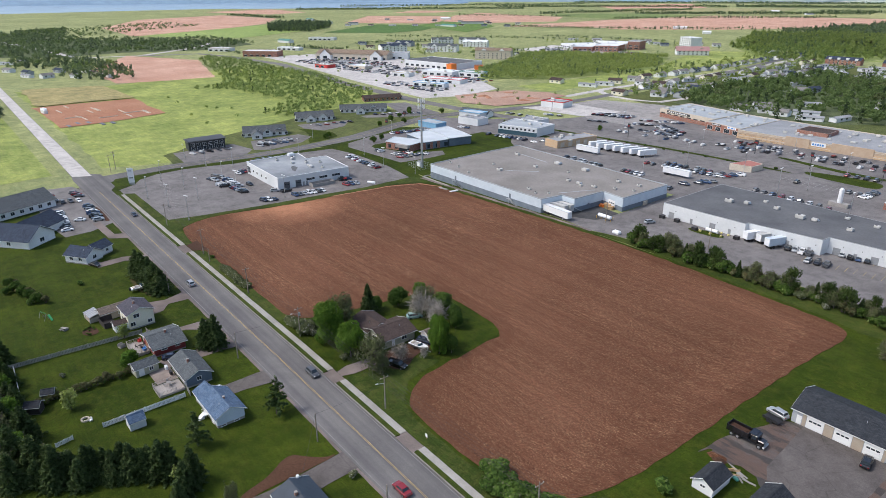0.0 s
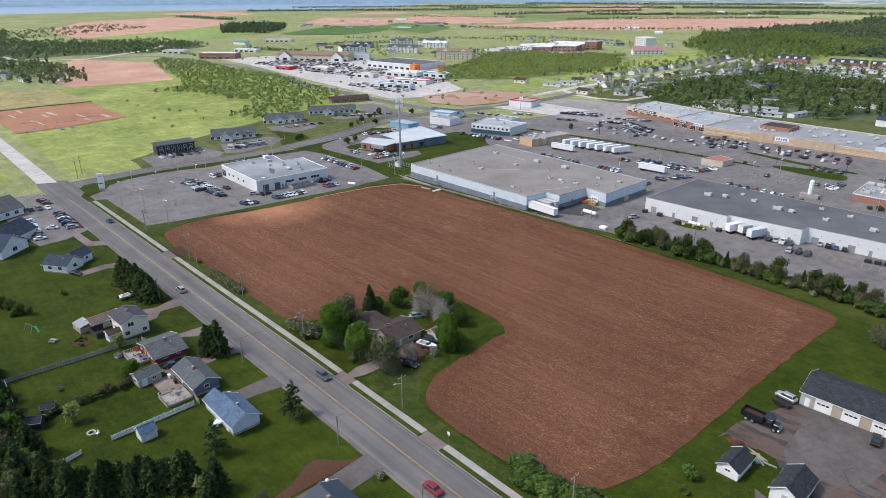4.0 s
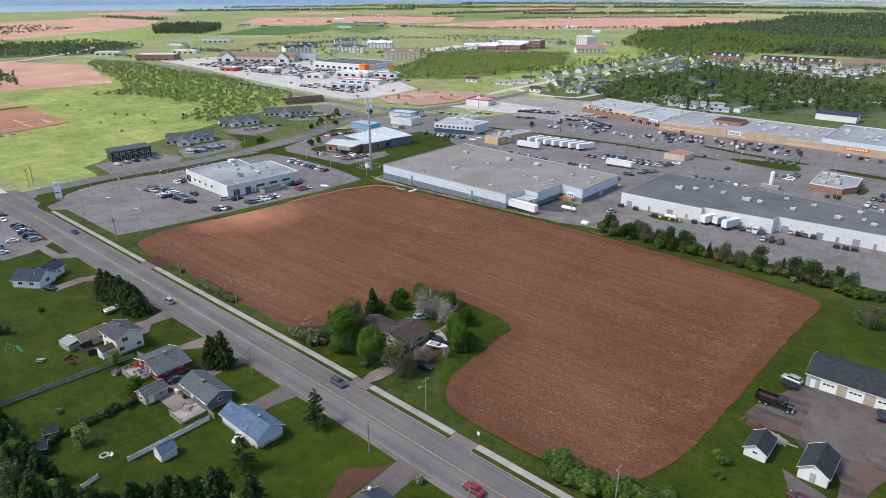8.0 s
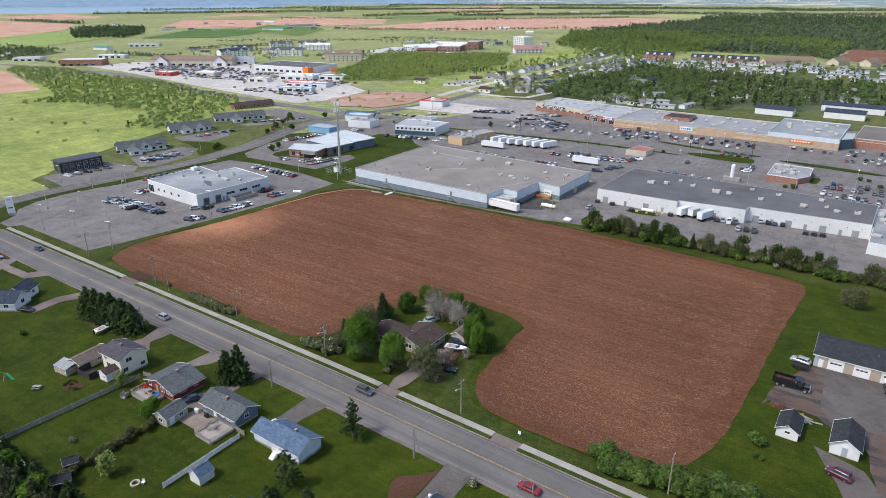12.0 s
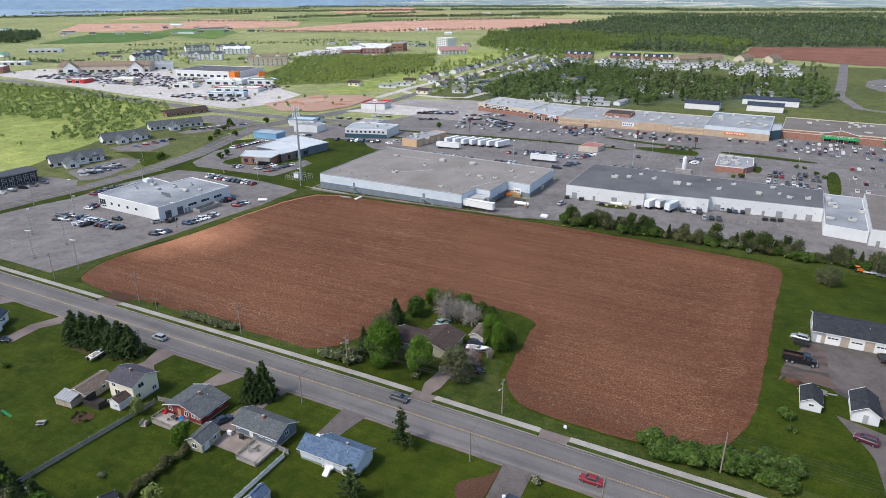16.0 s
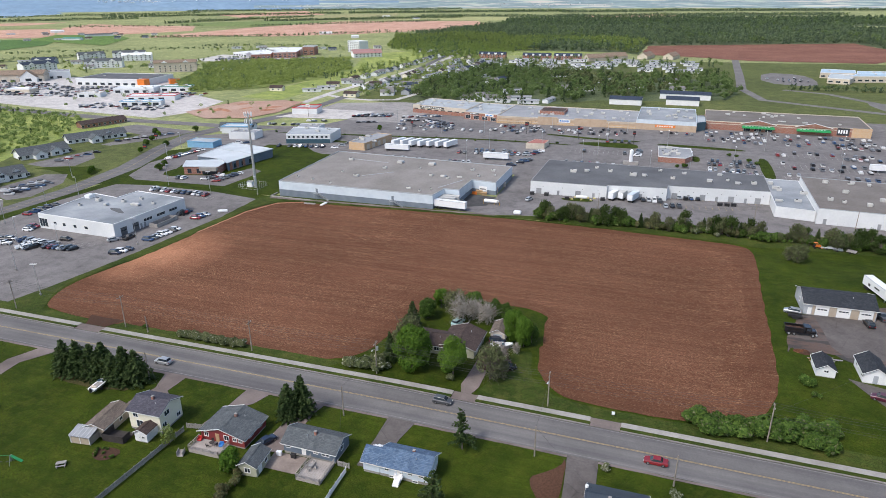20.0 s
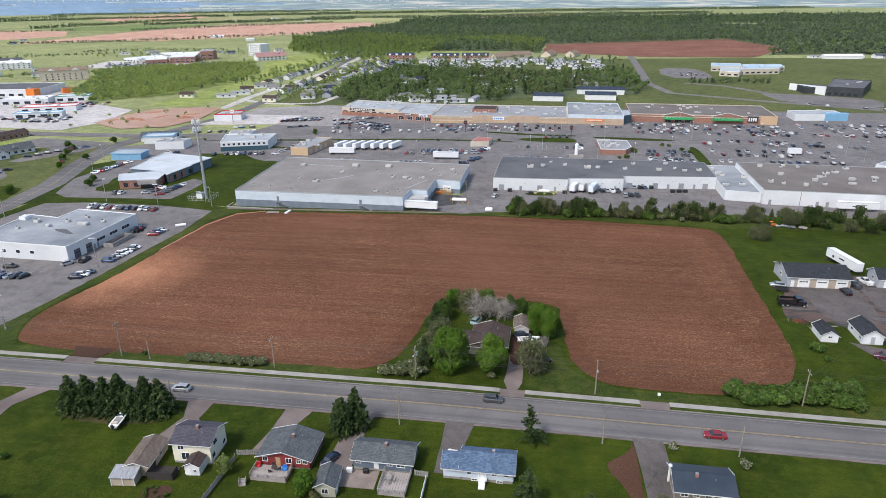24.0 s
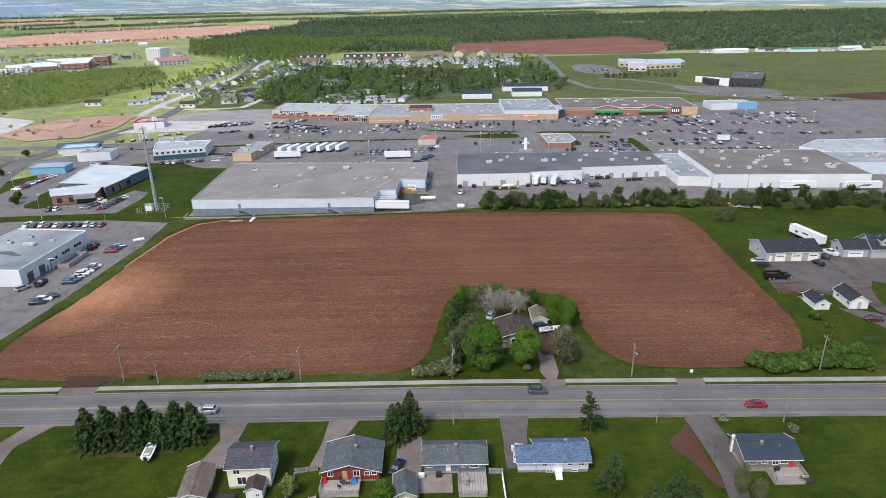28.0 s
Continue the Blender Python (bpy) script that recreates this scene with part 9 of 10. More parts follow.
for r in ((-100, 224, -72, 222, 10, 90), (-64, 214, -22, 212, 13, 92), (-60, 224, -46, 223, 5, 92), (-62, 246, -20, 250, 12, 92), (-60, 252, -20, 256, 12, 92), (-24, 222, -16, 240, 5, 10), (-20, 248, -14, 262, 4, 10), (-178, 234, -146, 240, 9, 100), (-140, 236, -134, 262, 4, 15), (-210, 236, -196, 240, 3, 30)):
    car_row(*r, "behind the big store", "store cars", 0.85)
for r in ((2, 240, 40, 236, 9, 90), (4, 226, 34, 224, 8, 90), (3, 268, 40, 270, 8, 92), (40, 262, 41, 280, 6, 5), (18, 300, 40, 301, 5, 90), (79, 266, 104, 266, 9, 90), (77, 258, 102, 258, 9, 90), (77, 246, 102, 246, 9, 90), (77, 239, 102, 239, 8, 90), (114, 236, 180, 236, 16, 90), (114, 246, 180, 248, 15, 90), (114, 262, 180, 262, 15, 90), (114, 272, 182, 274, 14, 90)):
    car_row(*r, "at the shopping centre", "mall cars", 0.62)
for r in ((47, 178.6, 56.5, 179.6, 4, 100), (56.6, 172, 65, 174.2, 3, 100), (62, 187.2, 72.5, 188, 4, 100)):
    car_row(*r, "behind the white shop row", "shop row cars")
car("suv", PAINTS["silver"], -0.5, 163.5, 70, "silver sport utility vehicle behind the white shop row")

# on the road and in the drives
car("sedan", PAINTS["red"], 60.5, -2.2, 180, "dark red sedan on the asphalt road", "road cars", lights=True, rims=True)
car("suv", PAINTS["grey"], 13.5, 3.6, 0, "dark grey sport utility vehicle on the road", "road cars", lights=True, rims=True)
car("suv", PAINTS["silver"], -60.5, -2.0, 180, "silver sport utility vehicle on the road", "road cars", lights=True, rims=True)
car("sedan", PAINTS["navy"], -150, 3.6, 0, "navy sedan on the road near the crossing", "road cars", lights=True, rims=True)
car("van", PAINTS["white"], 6.9, -18.2, 82, "white van in the drive of the blue-roofed house", "drive cars", lights=True, rims=True)
car("sedan", PAINTS["navy"], -16.8, -21.5, 70, "dark blue sedan in the drive by the garden shed", "drive cars", lights=True, rims=True)
car("sedan", PAINTS["black"], -98.8, -22.6, 25, "black sedan beside the white house", "drive cars", lights=True)
car("suv", PAINTS["navy"], 18.4, 34.6, 25, "dark blue car before the buff garage", "yard cars", lights=True, rims=True)
car("pickup", PAINTS["black"], 23.6, 22.2, 20, "black pickup truck beside the gravel drive", "yard cars", lights=True, rims=True)
car("suv", paint("pale_green_car_paint", (0.28, 0.42, 0.42), 0.3, coat=0.5), 5.2, 41.0, 70, "old pale green wagon on the lawn", "yard cars")
car("suv", PAINTS["silver"], 94.8, 74.6, 170, "silver sport utility vehicle beside the workshop garage", "yard cars", lights=True, rims=True)
car("suv", PAINTS["black"], 113.4, 72.6, 100, "black car before the last garage door", "yard cars", lights=True, rims=True)
car("pickup", PAINTS["white"], 122.2, 81.4, 105, "white pickup truck in the neighbouring drive", "yard cars", lights=True, rims=True)
car("pickup", PAINTS["grey"], 117.9, 78.4, 100, "grey pickup truck beside the workshop garage", "yard cars", lights=True, rims=True)
car("suv", paint("maroon_car_paint", (0.075, 0.012, 0.03), 0.28, coat=0.6), 107.6, 33.6, 165, "dark red sport utility vehicle in the drive", "yard cars", lights=True, rims=True)
car("suv", PAINTS["black"], 119.5, 17.5, 110, "black car in the drive", "yard cars", lights=True)


def dump_truck(x, y, rz):
    e = thing("dump_truck", "black dump truck with a tipping bed of soil", "truck", x, y, rz)
    part("chassis", boxes((-3.7, 3.4, -0.5, 0.5, 0.55, 0.9)), TRIM_D, e)
    bed = part("tipper_bed", boxes((-4.0, 0.6, -1.2, 1.2, 1.0, 1.16), (-4.0, 0.6, -1.28, -1.18, 1.1, 2.4), (-4.0, 0.6, 1.18, 1.28, 1.1, 2.4), (0.5, 0.62, -1.28, 1.28, 1.1, 2.7), (-4.06, -3.96, -1.28, 1.28, 1.0, 2.5)), PAINTS["black"], e)
    bm = bmesh.new()
    loft(bm, [[(-3.96, -1.18, 1.1), (0.5, -1.18, 1.1), (0.5, 1.18, 1.1), (-3.96, 1.18, 1.1)], [(-3.96, -1.18, 1.75), (0.5, -1.18, 1.7), (0.5, 1.18, 1.7), (-3.96, 1.18, 1.75)], [(-2.9, -0.6, 2.05), (-0.3, -0.5, 2.15), (-0.4, 0.6, 2.1), (-2.8, 0.5, 2.0)]])
    part("load", bm, SOIL_BARE, bed, "brown soil load")
    for i in range(6):
        xx = -3.7 + i * 0.8
        part("bed_rib", boxes((xx, xx + 0.12, -1.34, -1.24, 1.1, 2.5), (xx, xx + 0.12, 1.24, 1.34, 1.1, 2.5)), PAINTS["black"], bed)
    part("cab", boxes((0.95, 2.4, -1.15, 1.15, 0.9, 2.7), bev=0.12), PAINTS["black"], e)
    part("windscreen", boxes((2.36, 2.44, -0.95, 0.95, 1.75, 2.5)), GLASS, e)
    part("side_window", boxes((1.3, 2.1, -1.18, 1.18, 1.75, 2.45)), GLASS, e)
    part("bonnet", boxes((2.4, 3.7, -0.85, 0.85, 0.9, 1.75), bev=0.15), PAINTS["black"], e)
    part("grille", boxes((3.68, 3.76, -0.6, 0.6, 0.95, 1.55)), GALV, e)
    part("bumper", boxes((3.6, 3.95, -1.15, 1.15, 0.5, 0.85), bev=0.05), GALV, e)
    part("cab_shield", boxes((0.6, 1.9, -1.2, 1.2, 2.7, 2.82)), PAINTS["black"], e)
    me = cached(("truckwheel",), lambda: tubes(((0, -0.17, 0), (0, 0.17, 0), 0.52, 0.52), n=14), RUBBER)
    rim = cached(("truckrim",), lambda: tubes(((0, -0.18, 0), (0, 0.18, 0), 0.28, 0.28), n=10), GALV)
    for xx in (-2.9, -1.6, 2.9):
        for s in (-1, 1):
            share("rim", rim, share("wheel", me, e, pose(xx, s * 1.0, 0.52)), Matrix())


dump_truck(94.9, 61.4, 1)
e = thing("utility_trailer", "low black utility trailer beside the car", "trailer", 95.2, 71.6, -6)
part("bed", boxes((-1.9, 1.7, -0.9, 0.9, 0.55, 0.75), (-1.9, 1.7, -0.95, -0.88, 0.55, 1.15), (-1.9, 1.7, 0.88, 0.95, 0.55, 1.15)), PLASTIC_BL, e)
part("drawbar", boxes((1.7, 2.9, -0.05, 0.05, 0.5, 0.6)), TRIM_D, e)
for xx in (-0.5, 0.2):
    for s in (-1, 1):
        share("wheel", wheel_mesh(), e, pose(xx, s * 1.02, 0.34))


heap = thing("soil_heap", "low heap of red soil at the edge of the yard", "soil heap", 93.9, 51.6, 10)
bm = bmesh.new()
loft(bm, [[(r * math.cos(k * 0.7854) * (1 + 0.2 * math.sin(k * 2.3)), 0.6 * r * math.sin(k * 0.7854) * (1 + 0.25 * math.cos(k * 1.7)), z) for k in range(8)] for r, z in ((2.2, -0.3), (1.9, 0.12), (1.1, 0.45), (0.4, 0.55))])
part("soil", bm, HEADLAND, heap)
for i, (x, y, rz, L) in enumerate(((98.2, 51.0, -22, 4.2), (98.6, 50.6, -30, 3.6), (99.0, 50.9, -16, 3.9), (100.4, 49.8, -12, 3.2), (100.0, 49.2, -40, 2.4), (101.6, 49.6, 5, 2.6))):
    e = thing("timber_plank", "weathered plank in a loose pile beside the shed", "plank", x, y, rz, "loose planks")
    part("board", boxes((-L / 2, L / 2, -0.14, 0.14, 0.0, 0.05 + 0.03 * i)), FENCE_G, e)
e = thing("tarpaulin", "green tarpaulin over a low stack beside the shed", "tarpaulin", 99.6, 48.4, -20)
part("sheet", boxes((-0.6, 0.6, -0.4, 0.4, 0, 0.45), bev=0.12), SPRUCE_G, e)
for x, y in ((93.6, 30.8), (94.6, 30.4)):
    grow("shrub", x, y, 0.42, "low flattened shrub on the lawn")


def semi_trailer(x, y, rz, label, L=15.5, col=PLASTIC_W, z=None, marks=False, name="semi_trailer"):
    e = thing(name, label, "trailer", x, y, rz, "semi trailers", z)
    part("box", boxes((-L / 2, L / 2, -1.25, 1.25, 1.15, 4.0), bev=0.05), col, e)
    part("roof_rail", boxes((-L / 2, L / 2, -1.29, -1.2, 3.92, 4.02), (-L / 2, L / 2, 1.2, 1.29, 3.92, 4.02)), GALV, e)
    part("chassis", boxes((-L / 2 + 0.4, L / 2 - 2, -0.5, 0.5, 0.85, 1.15)), TRIM_D, e)
    part("rear_doors", boxes((-L / 2 - 0.05, -L / 2, -1.15, -0.03, 1.25, 3.9), (-L / 2 - 0.05, -L / 2, 0.03, 1.15, 1.25, 3.9)), MEMBRANE_W, e)
    part("landing_leg", boxes((L / 2 - 3.2, L / 2 - 3.0, -0.8, -0.65, 0, 1.15), (L / 2 - 3.2, L / 2 - 3.0, 0.65, 0.8, 0, 1.15)), GALV, e)
    me = cached(("truckwheel",), lambda: tubes(((0, -0.17, 0), (0, 0.17, 0), 0.52, 0.52), n=14), RUBBER)
    for xx in (-L / 2 + 1.4, -L / 2 + 2.7):
        for s in (-1, 1):
            share("wheel", me, e, pose(xx, s * 1.0, 0.52))
    if marks:
        part("stripe", boxes((-2.6, 2.2, -1.28, -1.26, 2.1, 2.5), (-1.4, 3.0, -1.28, -1.26, 2.6, 2.9)), TRIM_D, e, "dark lettering reduced to bars")
    return e


semi_trailer(120.9, 94.6, -74.5, "white box trailer parked on the grass", 14.6)
part("panel_mark", boxes((-1.0, 1.6, 1.27, 1.29, 2.4, 2.9), (-4.2, -3.2, 1.27, 1.29, 1.8, 2.6), (-1.0, 1.6, -1.29, -1.27, 2.4, 2.9), (-4.2, -3.2, -1.29, -1.27, 1.8, 2.6)), TRIM_D, bpy.data.objects["semi_trailer"])
semi_trailer(152.6, 164.4, 1, "white semi trailer backed along the warehouse wall", 16, marks=True)
semi_trailer(181.6, 162.9, 1, "white semi trailer at the far end of the warehouse", 16, marks=True)
semi_trailer(-30.6, 141.2, -3, "white semi trailer at the loading yard", 14.6)
semi_trailer(-33.8, 145.6, 5, "grey box trailer at the loading dock", 8, UNIT)
semi_trailer(-33.0, 148.6, 5, "second grey box trailer at the loading dock", 8, UNIT)
semi_trailer(40.4, 181.5, 72, "grey semi trailer behind the shop row", 13, UNIT)
semi_trailer(44.4, 178.4, 72, "pale blue semi trailer behind the shop row", 11, STEEL_B)
semi_trailer(35.2, 176.4, 70, "short white storage container behind the shop row", 6)
semi_trailer(-98.6, 242.6, 5, "white semi trailer beside the tan brick shop", 15)
for i in range(7):
    semi_trailer(-104 + i * 5.6, 258 + i * 0.4, 72, "white delivery trailer in the depot row", 11.5)
semi_trailer(-35, 235.4, 4, "white semi trailer alone in the car park", 14.5)
semi_trailer(90, 418, 5, "white box truck behind the supermarket", 9)
semi_trailer(160, 268, 3, "white box truck in the car park", 7)

# ---- poles, wires and the mast
def utility_pole(x, y, h, label, arm=True, lamp=0, lean=0.0, tall_can=False, rz=0):
    e = thing("utility_pole", label, "pole", x, y, rz, "utility poles")
    part("shaft", tubes(((0, 0, -0.4), (lean, 0, h), 0.17, 0.11)), POLE_W, e)
    if arm:
        part("crossarm", boxes((-0.07, 0.07, -1.1, 1.1, h - 0.75, h - 0.6)), POLE_W, e)
        for yy in (-1.0, 0.0, 1.0):
            share("insulator", cached(("insulator",), lambda: tubes(((0, 0, 0), (0, 0, 0.25), 0.06, 0.04), n=6), GALV), e, pose(0, yy, h - 0.6))
    if tall_can:
        part("transformer", tubes(((0.35, 0.2, h - 2.6), (0.35, 0.2, h - 1.6), 0.28, 0.28), n=10), GALV, e)
    if lamp:
        part("lamp_arm", tubes(((0, 0, h - 2.2), (0, -lamp, h - 1.6), 0.05, 0.04), n=6), GALV, e)
        part("lamp_head", boxes((-0.15, 0.15, -lamp - 0.5, -lamp + 0.2, h - 1.68, h - 1.5), bev=0.04), GALV, e)
    return e


NP = [(-127, 10.6, 9.5), (-85.2, 11.0, 10.0), (-42.2, 10.2, 9.0), (-5.9, 10.0, 9.2), (36.6, 9.9, 9.0), (82.2, 12.2, 9.4), (126, 12.2, 9.4)]
for i, (x, y, h) in enumerate(NP):
    utility_pole(x, y, h, "grey weathered utility pole beside the pavement", True, 1.8 if i in (3, 4) else 0, 0.2 if i == 1 else 0.0, i == 3)
utility_pole(-76.5, 10.2, 5.2, "short stub pole beside the field", False)
utility_pole(-5.8, -7.9, 7.6, "slim wooden service pole on the lawn side", False)
utility_pole(37.2, -7.8, 7.2, "slim dark service pole on the lawn side", False)
utility_pole(-58.2, -9.4, 7.8, "slim pale service pole beside the spruces", False)
utility_pole(64.0, -7.8, 7.2, "slim pale service pole on the lawn side", False)
utility_pole(-236, 14, 10, "utility pole at the crossing", True)
utility_pole(-243, 18, 10, "utility pole with transformers at the crossing", True, 0, 0, True)


def wire(a, b, sag, r=0.025):
    n = 12
    pts = [Vector(a).lerp(Vector(b), i / n) - Vector((0, 0, sag * 4 * (i / n) * (1 - i / n))) for i in range(n + 1)]
    bm = bmesh.new()
    side = Vector((b[1] - a[1], a[0] - b[0], 0)).normalized() * r
    loft(bm, [[p + side, p + Vector((0, 0, r)), p - side, p - Vector((0, 0, r))] for p in pts])
    return bm


e = thing("overhead_wires", "thin dark overhead wires between the utility poles", "wires", 0, 0, z=0)
for (x0, y0, h0), (x1, y1, h1) in zip(NP, NP[1:]):
    for dy, dz in ((-1, -0.4), (0, -0.4), (1, -0.4), (0, -2.4), (0, -3.0)):
        part("wire", wire((x0, y0 + dy, gz(x0) + h0 + dz), (x1, y1 + dy, gz(x1) + h1 + dz), 0.7), PLASTIC_BL, e)
for a, b in (((-5.9, 10, 6.9), (-5.8, -7.9, 7.4)), ((36.6, 9.9, 6.8), (37.2, -7.8, 7.0)), ((-5.8, -7.9, 7.4), (-2, -16.5, 3.6)), ((37.2, -7.8, 7.0), (50, -18, 3.8)), ((-58.2, -9.4, 6.9), (-46, -18.5, 4.8)), ((-85.2, 11, 7.4), (-92.5, 8.4, -1.1))):
    part("wire", wire(a, b, 0.35), PLASTIC_BL, e)
e = thing("overhead_wires", "thin service wires to the house fronts", "wires", 0, 0, z=0)
for a, b in (((-5.9, 10, 6.8), (3, 23.5, 3.2)), ((82.2, 12.2, 7.4), (108, 44, 3.4))):
    part("wire", wire(a, b, 0.4), PLASTIC_BL, e)

e = thing("telecom_mast", "tall grey steel telecom mast with antennas", "mast", -134.6, 148.0, 0, z=-2.2)
part("shaft", tubes(((0, 0, 0), (0, 0, 14), 0.75, 0.6), ((0, 0, 14), (0, 0, 27), 0.6, 0.45), ((0, 0, 27), (0, 0, 37), 0.45, 0.33), n=12), GALV, e)
for z in (36.4, 33.2):
    part("platform", tubes(*[((1.6 * math.cos(a), 1.6 * math.sin(a), z), (1.6 * math.cos(a + 1.047), 1.6 * math.sin(a + 1.047), z), 0.06, 0.06) for a in [k * 1.047 for k in range(6)]], *[((0, 0, z), (1.6 * math.cos(k * 2.094), 1.6 * math.sin(k * 2.094), z), 0.06, 0.06) for k in range(3)], n=5), GALV, e)
    for k in range(9):
        a = k * 0.698
        share("antenna", cached(("antenna",), lambda: boxes((-0.12, 0.12, -0.16, 0.16, -1.0, 1.1), bev=0.03), PLASTIC_W), e, pose(1.75 * math.cos(a), 1.75 * math.sin(a), z, 0, 0, math.degrees(a)))
for k in range(3):
    part("whip", tubes(((0.3 * k - 0.3, 0.2, 37), (0.3 * k - 0.3, 0.2, 39.2 - k * 0.5), 0.03, 0.02), n=4), GALV, e)
e = thing("equipment_cabin", "small white cabin at the foot of the mast", "cabin", -138.4, 149.2, 5)
part("body", boxes((-1.4, 1.4, -1.1, 1.1, 0, 2.5), bev=0.05), PLASTIC_W, e)
part("roof", boxes((-1.5, 1.5, -1.2, 1.2, 2.5, 2.65)), MEMBRANE_G, e)
e = thing("mesh_fence", "wire mesh fence round the foot of the mast", "fence", -136, 148.4)
for a, b in (((-6, -4), (5, -4)), ((5, -4), (5, 4)), ((5, 4), (-6, 4)), ((-6, 4), (-6, -4))):
    for k in range(5):
        px, py = a[0] + (b[0] - a[0]) * k / 5, a[1] + (b[1] - a[1]) * k / 5
        share("post", cached(("meshpost",), lambda: tubes(((0, 0, 0), (0, 0, 2.2), 0.05, 0.05), n=5), GALV), e, pose(px, py, 0))
    part("rail", tubes(((*a, 2.1), (*b, 2.1), 0.03, 0.03), ((*a, 1.1), (*b, 1.1), 0.02, 0.02), ((*a, 0.2), (*b, 0.2), 0.02, 0.02), n=4), GALV, e)


def lamp_post(x, y, h, heads=2, rz=0.0, label="grey steel car park lamp post"):
    e = thing("lamp_post", label, "lamp post", x, y, rz, "lamp posts")
    share("base", cached(("lampbase",), lambda: tubes(((0, 0, -0.3), (0, 0, 0.7), 0.3, 0.3), n=8), CONCRETE), e, Matrix())
    share("pole", cached(("lamppole", h), lambda: tubes(((0, 0, 0.6), (0, 0, h), 0.11, 0.07), n=6), GALV), e, Matrix())
    for k in range(heads):
        share("lamp_head", cached(("lamphead",), lambda: boxes((0.05, 1.1, -0.22, 0.22, -0.12, 0.06), bev=0.03), PLASTIC_W), e, pose(0, 0, h, 0, 0, 180 * k))


for x, y in ((-155.4, 52.0), (-154.4, 33.0), (-178.6, 34.4), (-178.8, 54), (-172.4, 15.6), (-181, 140), (-150, 133), (-201, 30), (-206, 70), (-132, 66), (-128, 20), (-152, 19)):
    lamp_post(x, y, 10.8, 2 if x > -170 else 1, 20)
for x, y in ((-240.8, 55), (-218, 59.2), (-212, 95.5), (-211.5, 113), (-245, 140), (-223, 188), (-238, 218), (-126.5, 137.5)):
    lamp_post(x, y, 9, 1, 200, "slim street lamp beside the side road")
for x, y in ((12, 244.5), (18.7, 259.7), (48.6, 229.1), (68.1, 233.1), (-46, 262), (-50, 228), (-14, 262), (-90, 300), (-130, 318), (-60, 300), (20, 300), (56, 286), (90, 252), (110, 300), (140, 252), (187, 268), (190, 252), (150, 300), (190, 310), (230, 300), (30, 330), (110, 345), (-20, 330), (-160, 360)):
    lamp_post(x, y, 12, 2, 90, "tall white-headed car park lamp post")
for x, y in ((31, 154), (-12, 150), (92, 158), (128, 160)):
    utility_pole(x, y, 9, "plain wooden pole behind the shop row", False)

# ---- signs
e = thing("pylon_sign", "tall white dealership pylon sign at the crossing", "sign", -203.5, 16.5, 60)
part("panel", boxes((-1.4, 1.4, -0.3, 0.3, 1.2, 8.6), bev=0.05), PLASTIC_W, e)
part("emblem", boxes((-0.7, 0.7, -0.33, 0.33, 7.0, 7.6)), GALV, e, "grey emblem shape")
part("lettering", boxes(*[(-1.0 + 0.35 * i, -0.75 + 0.35 * i, -0.33, 0.33, 3.4, 4.0) for i in range(6)]), TRIM_D, e)
part("plinth", boxes((-1.2, 1.2, -0.25, 0.25, -0.2, 1.2)), GALV, e)
for x, y, h, w in ((-110, 296, 9, 1.8), (-34, 312, 8, 2.4), (2, 300, 9, 1.6), (36, 300, 8, 1.8), (-270, 232, 4, 2.6), (-256, 206, 3, 2.4), (-215, 338, 10, 3)):
    e = thing("pylon_sign", "shop pylon sign on a post", "sign", x, y, 15)
    part("post", boxes((-0.15, 0.15, -0.12, 0.12, 0, h - 2)), TRIM_D, e)
    part("panel", boxes((-w / 2, w / 2, -0.2, 0.2, h - 2.6, h), bev=0.04), PLASTIC_W if int(x) % 2 else TRIM_D, e)
    part("lettering", boxes(*[(-w * 0.4 + w * 0.8 * i / 5, -w * 0.4 + w * 0.8 * (i + 0.6) / 5, -0.23, 0.23, h - 1.8, h - 1.2) for i in range(5)]), RED_SIGN, e)
e = thing("white_silo", "slim white upright tank on a base in the car park", "tank", 38.0, 246.5)
part("body", tubes(((0, 0, 1.0), (0, 0, 7.5), 1.0, 1.0), ((0, 0, 7.5), (0, 0, 8.2), 1.0, 0.4), n=14), PLASTIC_W, e)
part("base", boxes((-4, 4, -1.5, 1.5, 0, 1.6)), FENCE_G, e)
e = thing("roadside_sign", "small white sign board on a stake by the field", "sign", 51.0, 10.8, 0)
part("board", boxes((-0.35, 0.35, -0.03, 0.03, 0.5, 1.3)), PLASTIC_W, e)
part("stake", boxes((-0.04, 0.04, -0.03, 0.03, -0.1, 0.5)), WOOD_L, e)

# ---- the boat on its trailer
e = thing("motor_boat", "white motor boat parked on a galvanised trailer", "boat", -67.2, -15.8, 96)
bm = bmesh.new()
loft(bm, [[(x, -w * 0.55, 0.75 + lift), (x, 0, 0.5 + lift), (x, w * 0.55, 0.75 + lift), (x, w, 1.35 + lift * 0.6), (x, -w, 1.35 + lift * 0.6)] for x, w, lift in ((-2.9, 1.05, 0.0), (-1.0, 1.15, 0.0), (1.0, 1.05, 0.05), (2.2, 0.7, 0.25), (3.1, 0.12, 0.6))])
part("hull", bm, PLASTIC_W, e)
part("cockpit", boxes((-2.3, 0.2, -0.75, 0.75, 1.3, 1.42)), FENCE_G, e)
part("seat", boxes((-2.2, -1.7, -0.7, 0.7, 1.4, 1.7), bev=0.06), BUFF, e)
bm = bmesh.new()
slab(bm, [(0.3, -0.8, 1.4), (0.9, -0.55, 1.4), (0.7, -0.5, 1.95), (0.1, -0.7, 1.95)], 0.03)
slab(bm, [(0.9, -0.55, 1.4), (0.9, 0.55, 1.4), (0.7, 0.5, 1.95), (0.7, -0.5, 1.95)], 0.03)
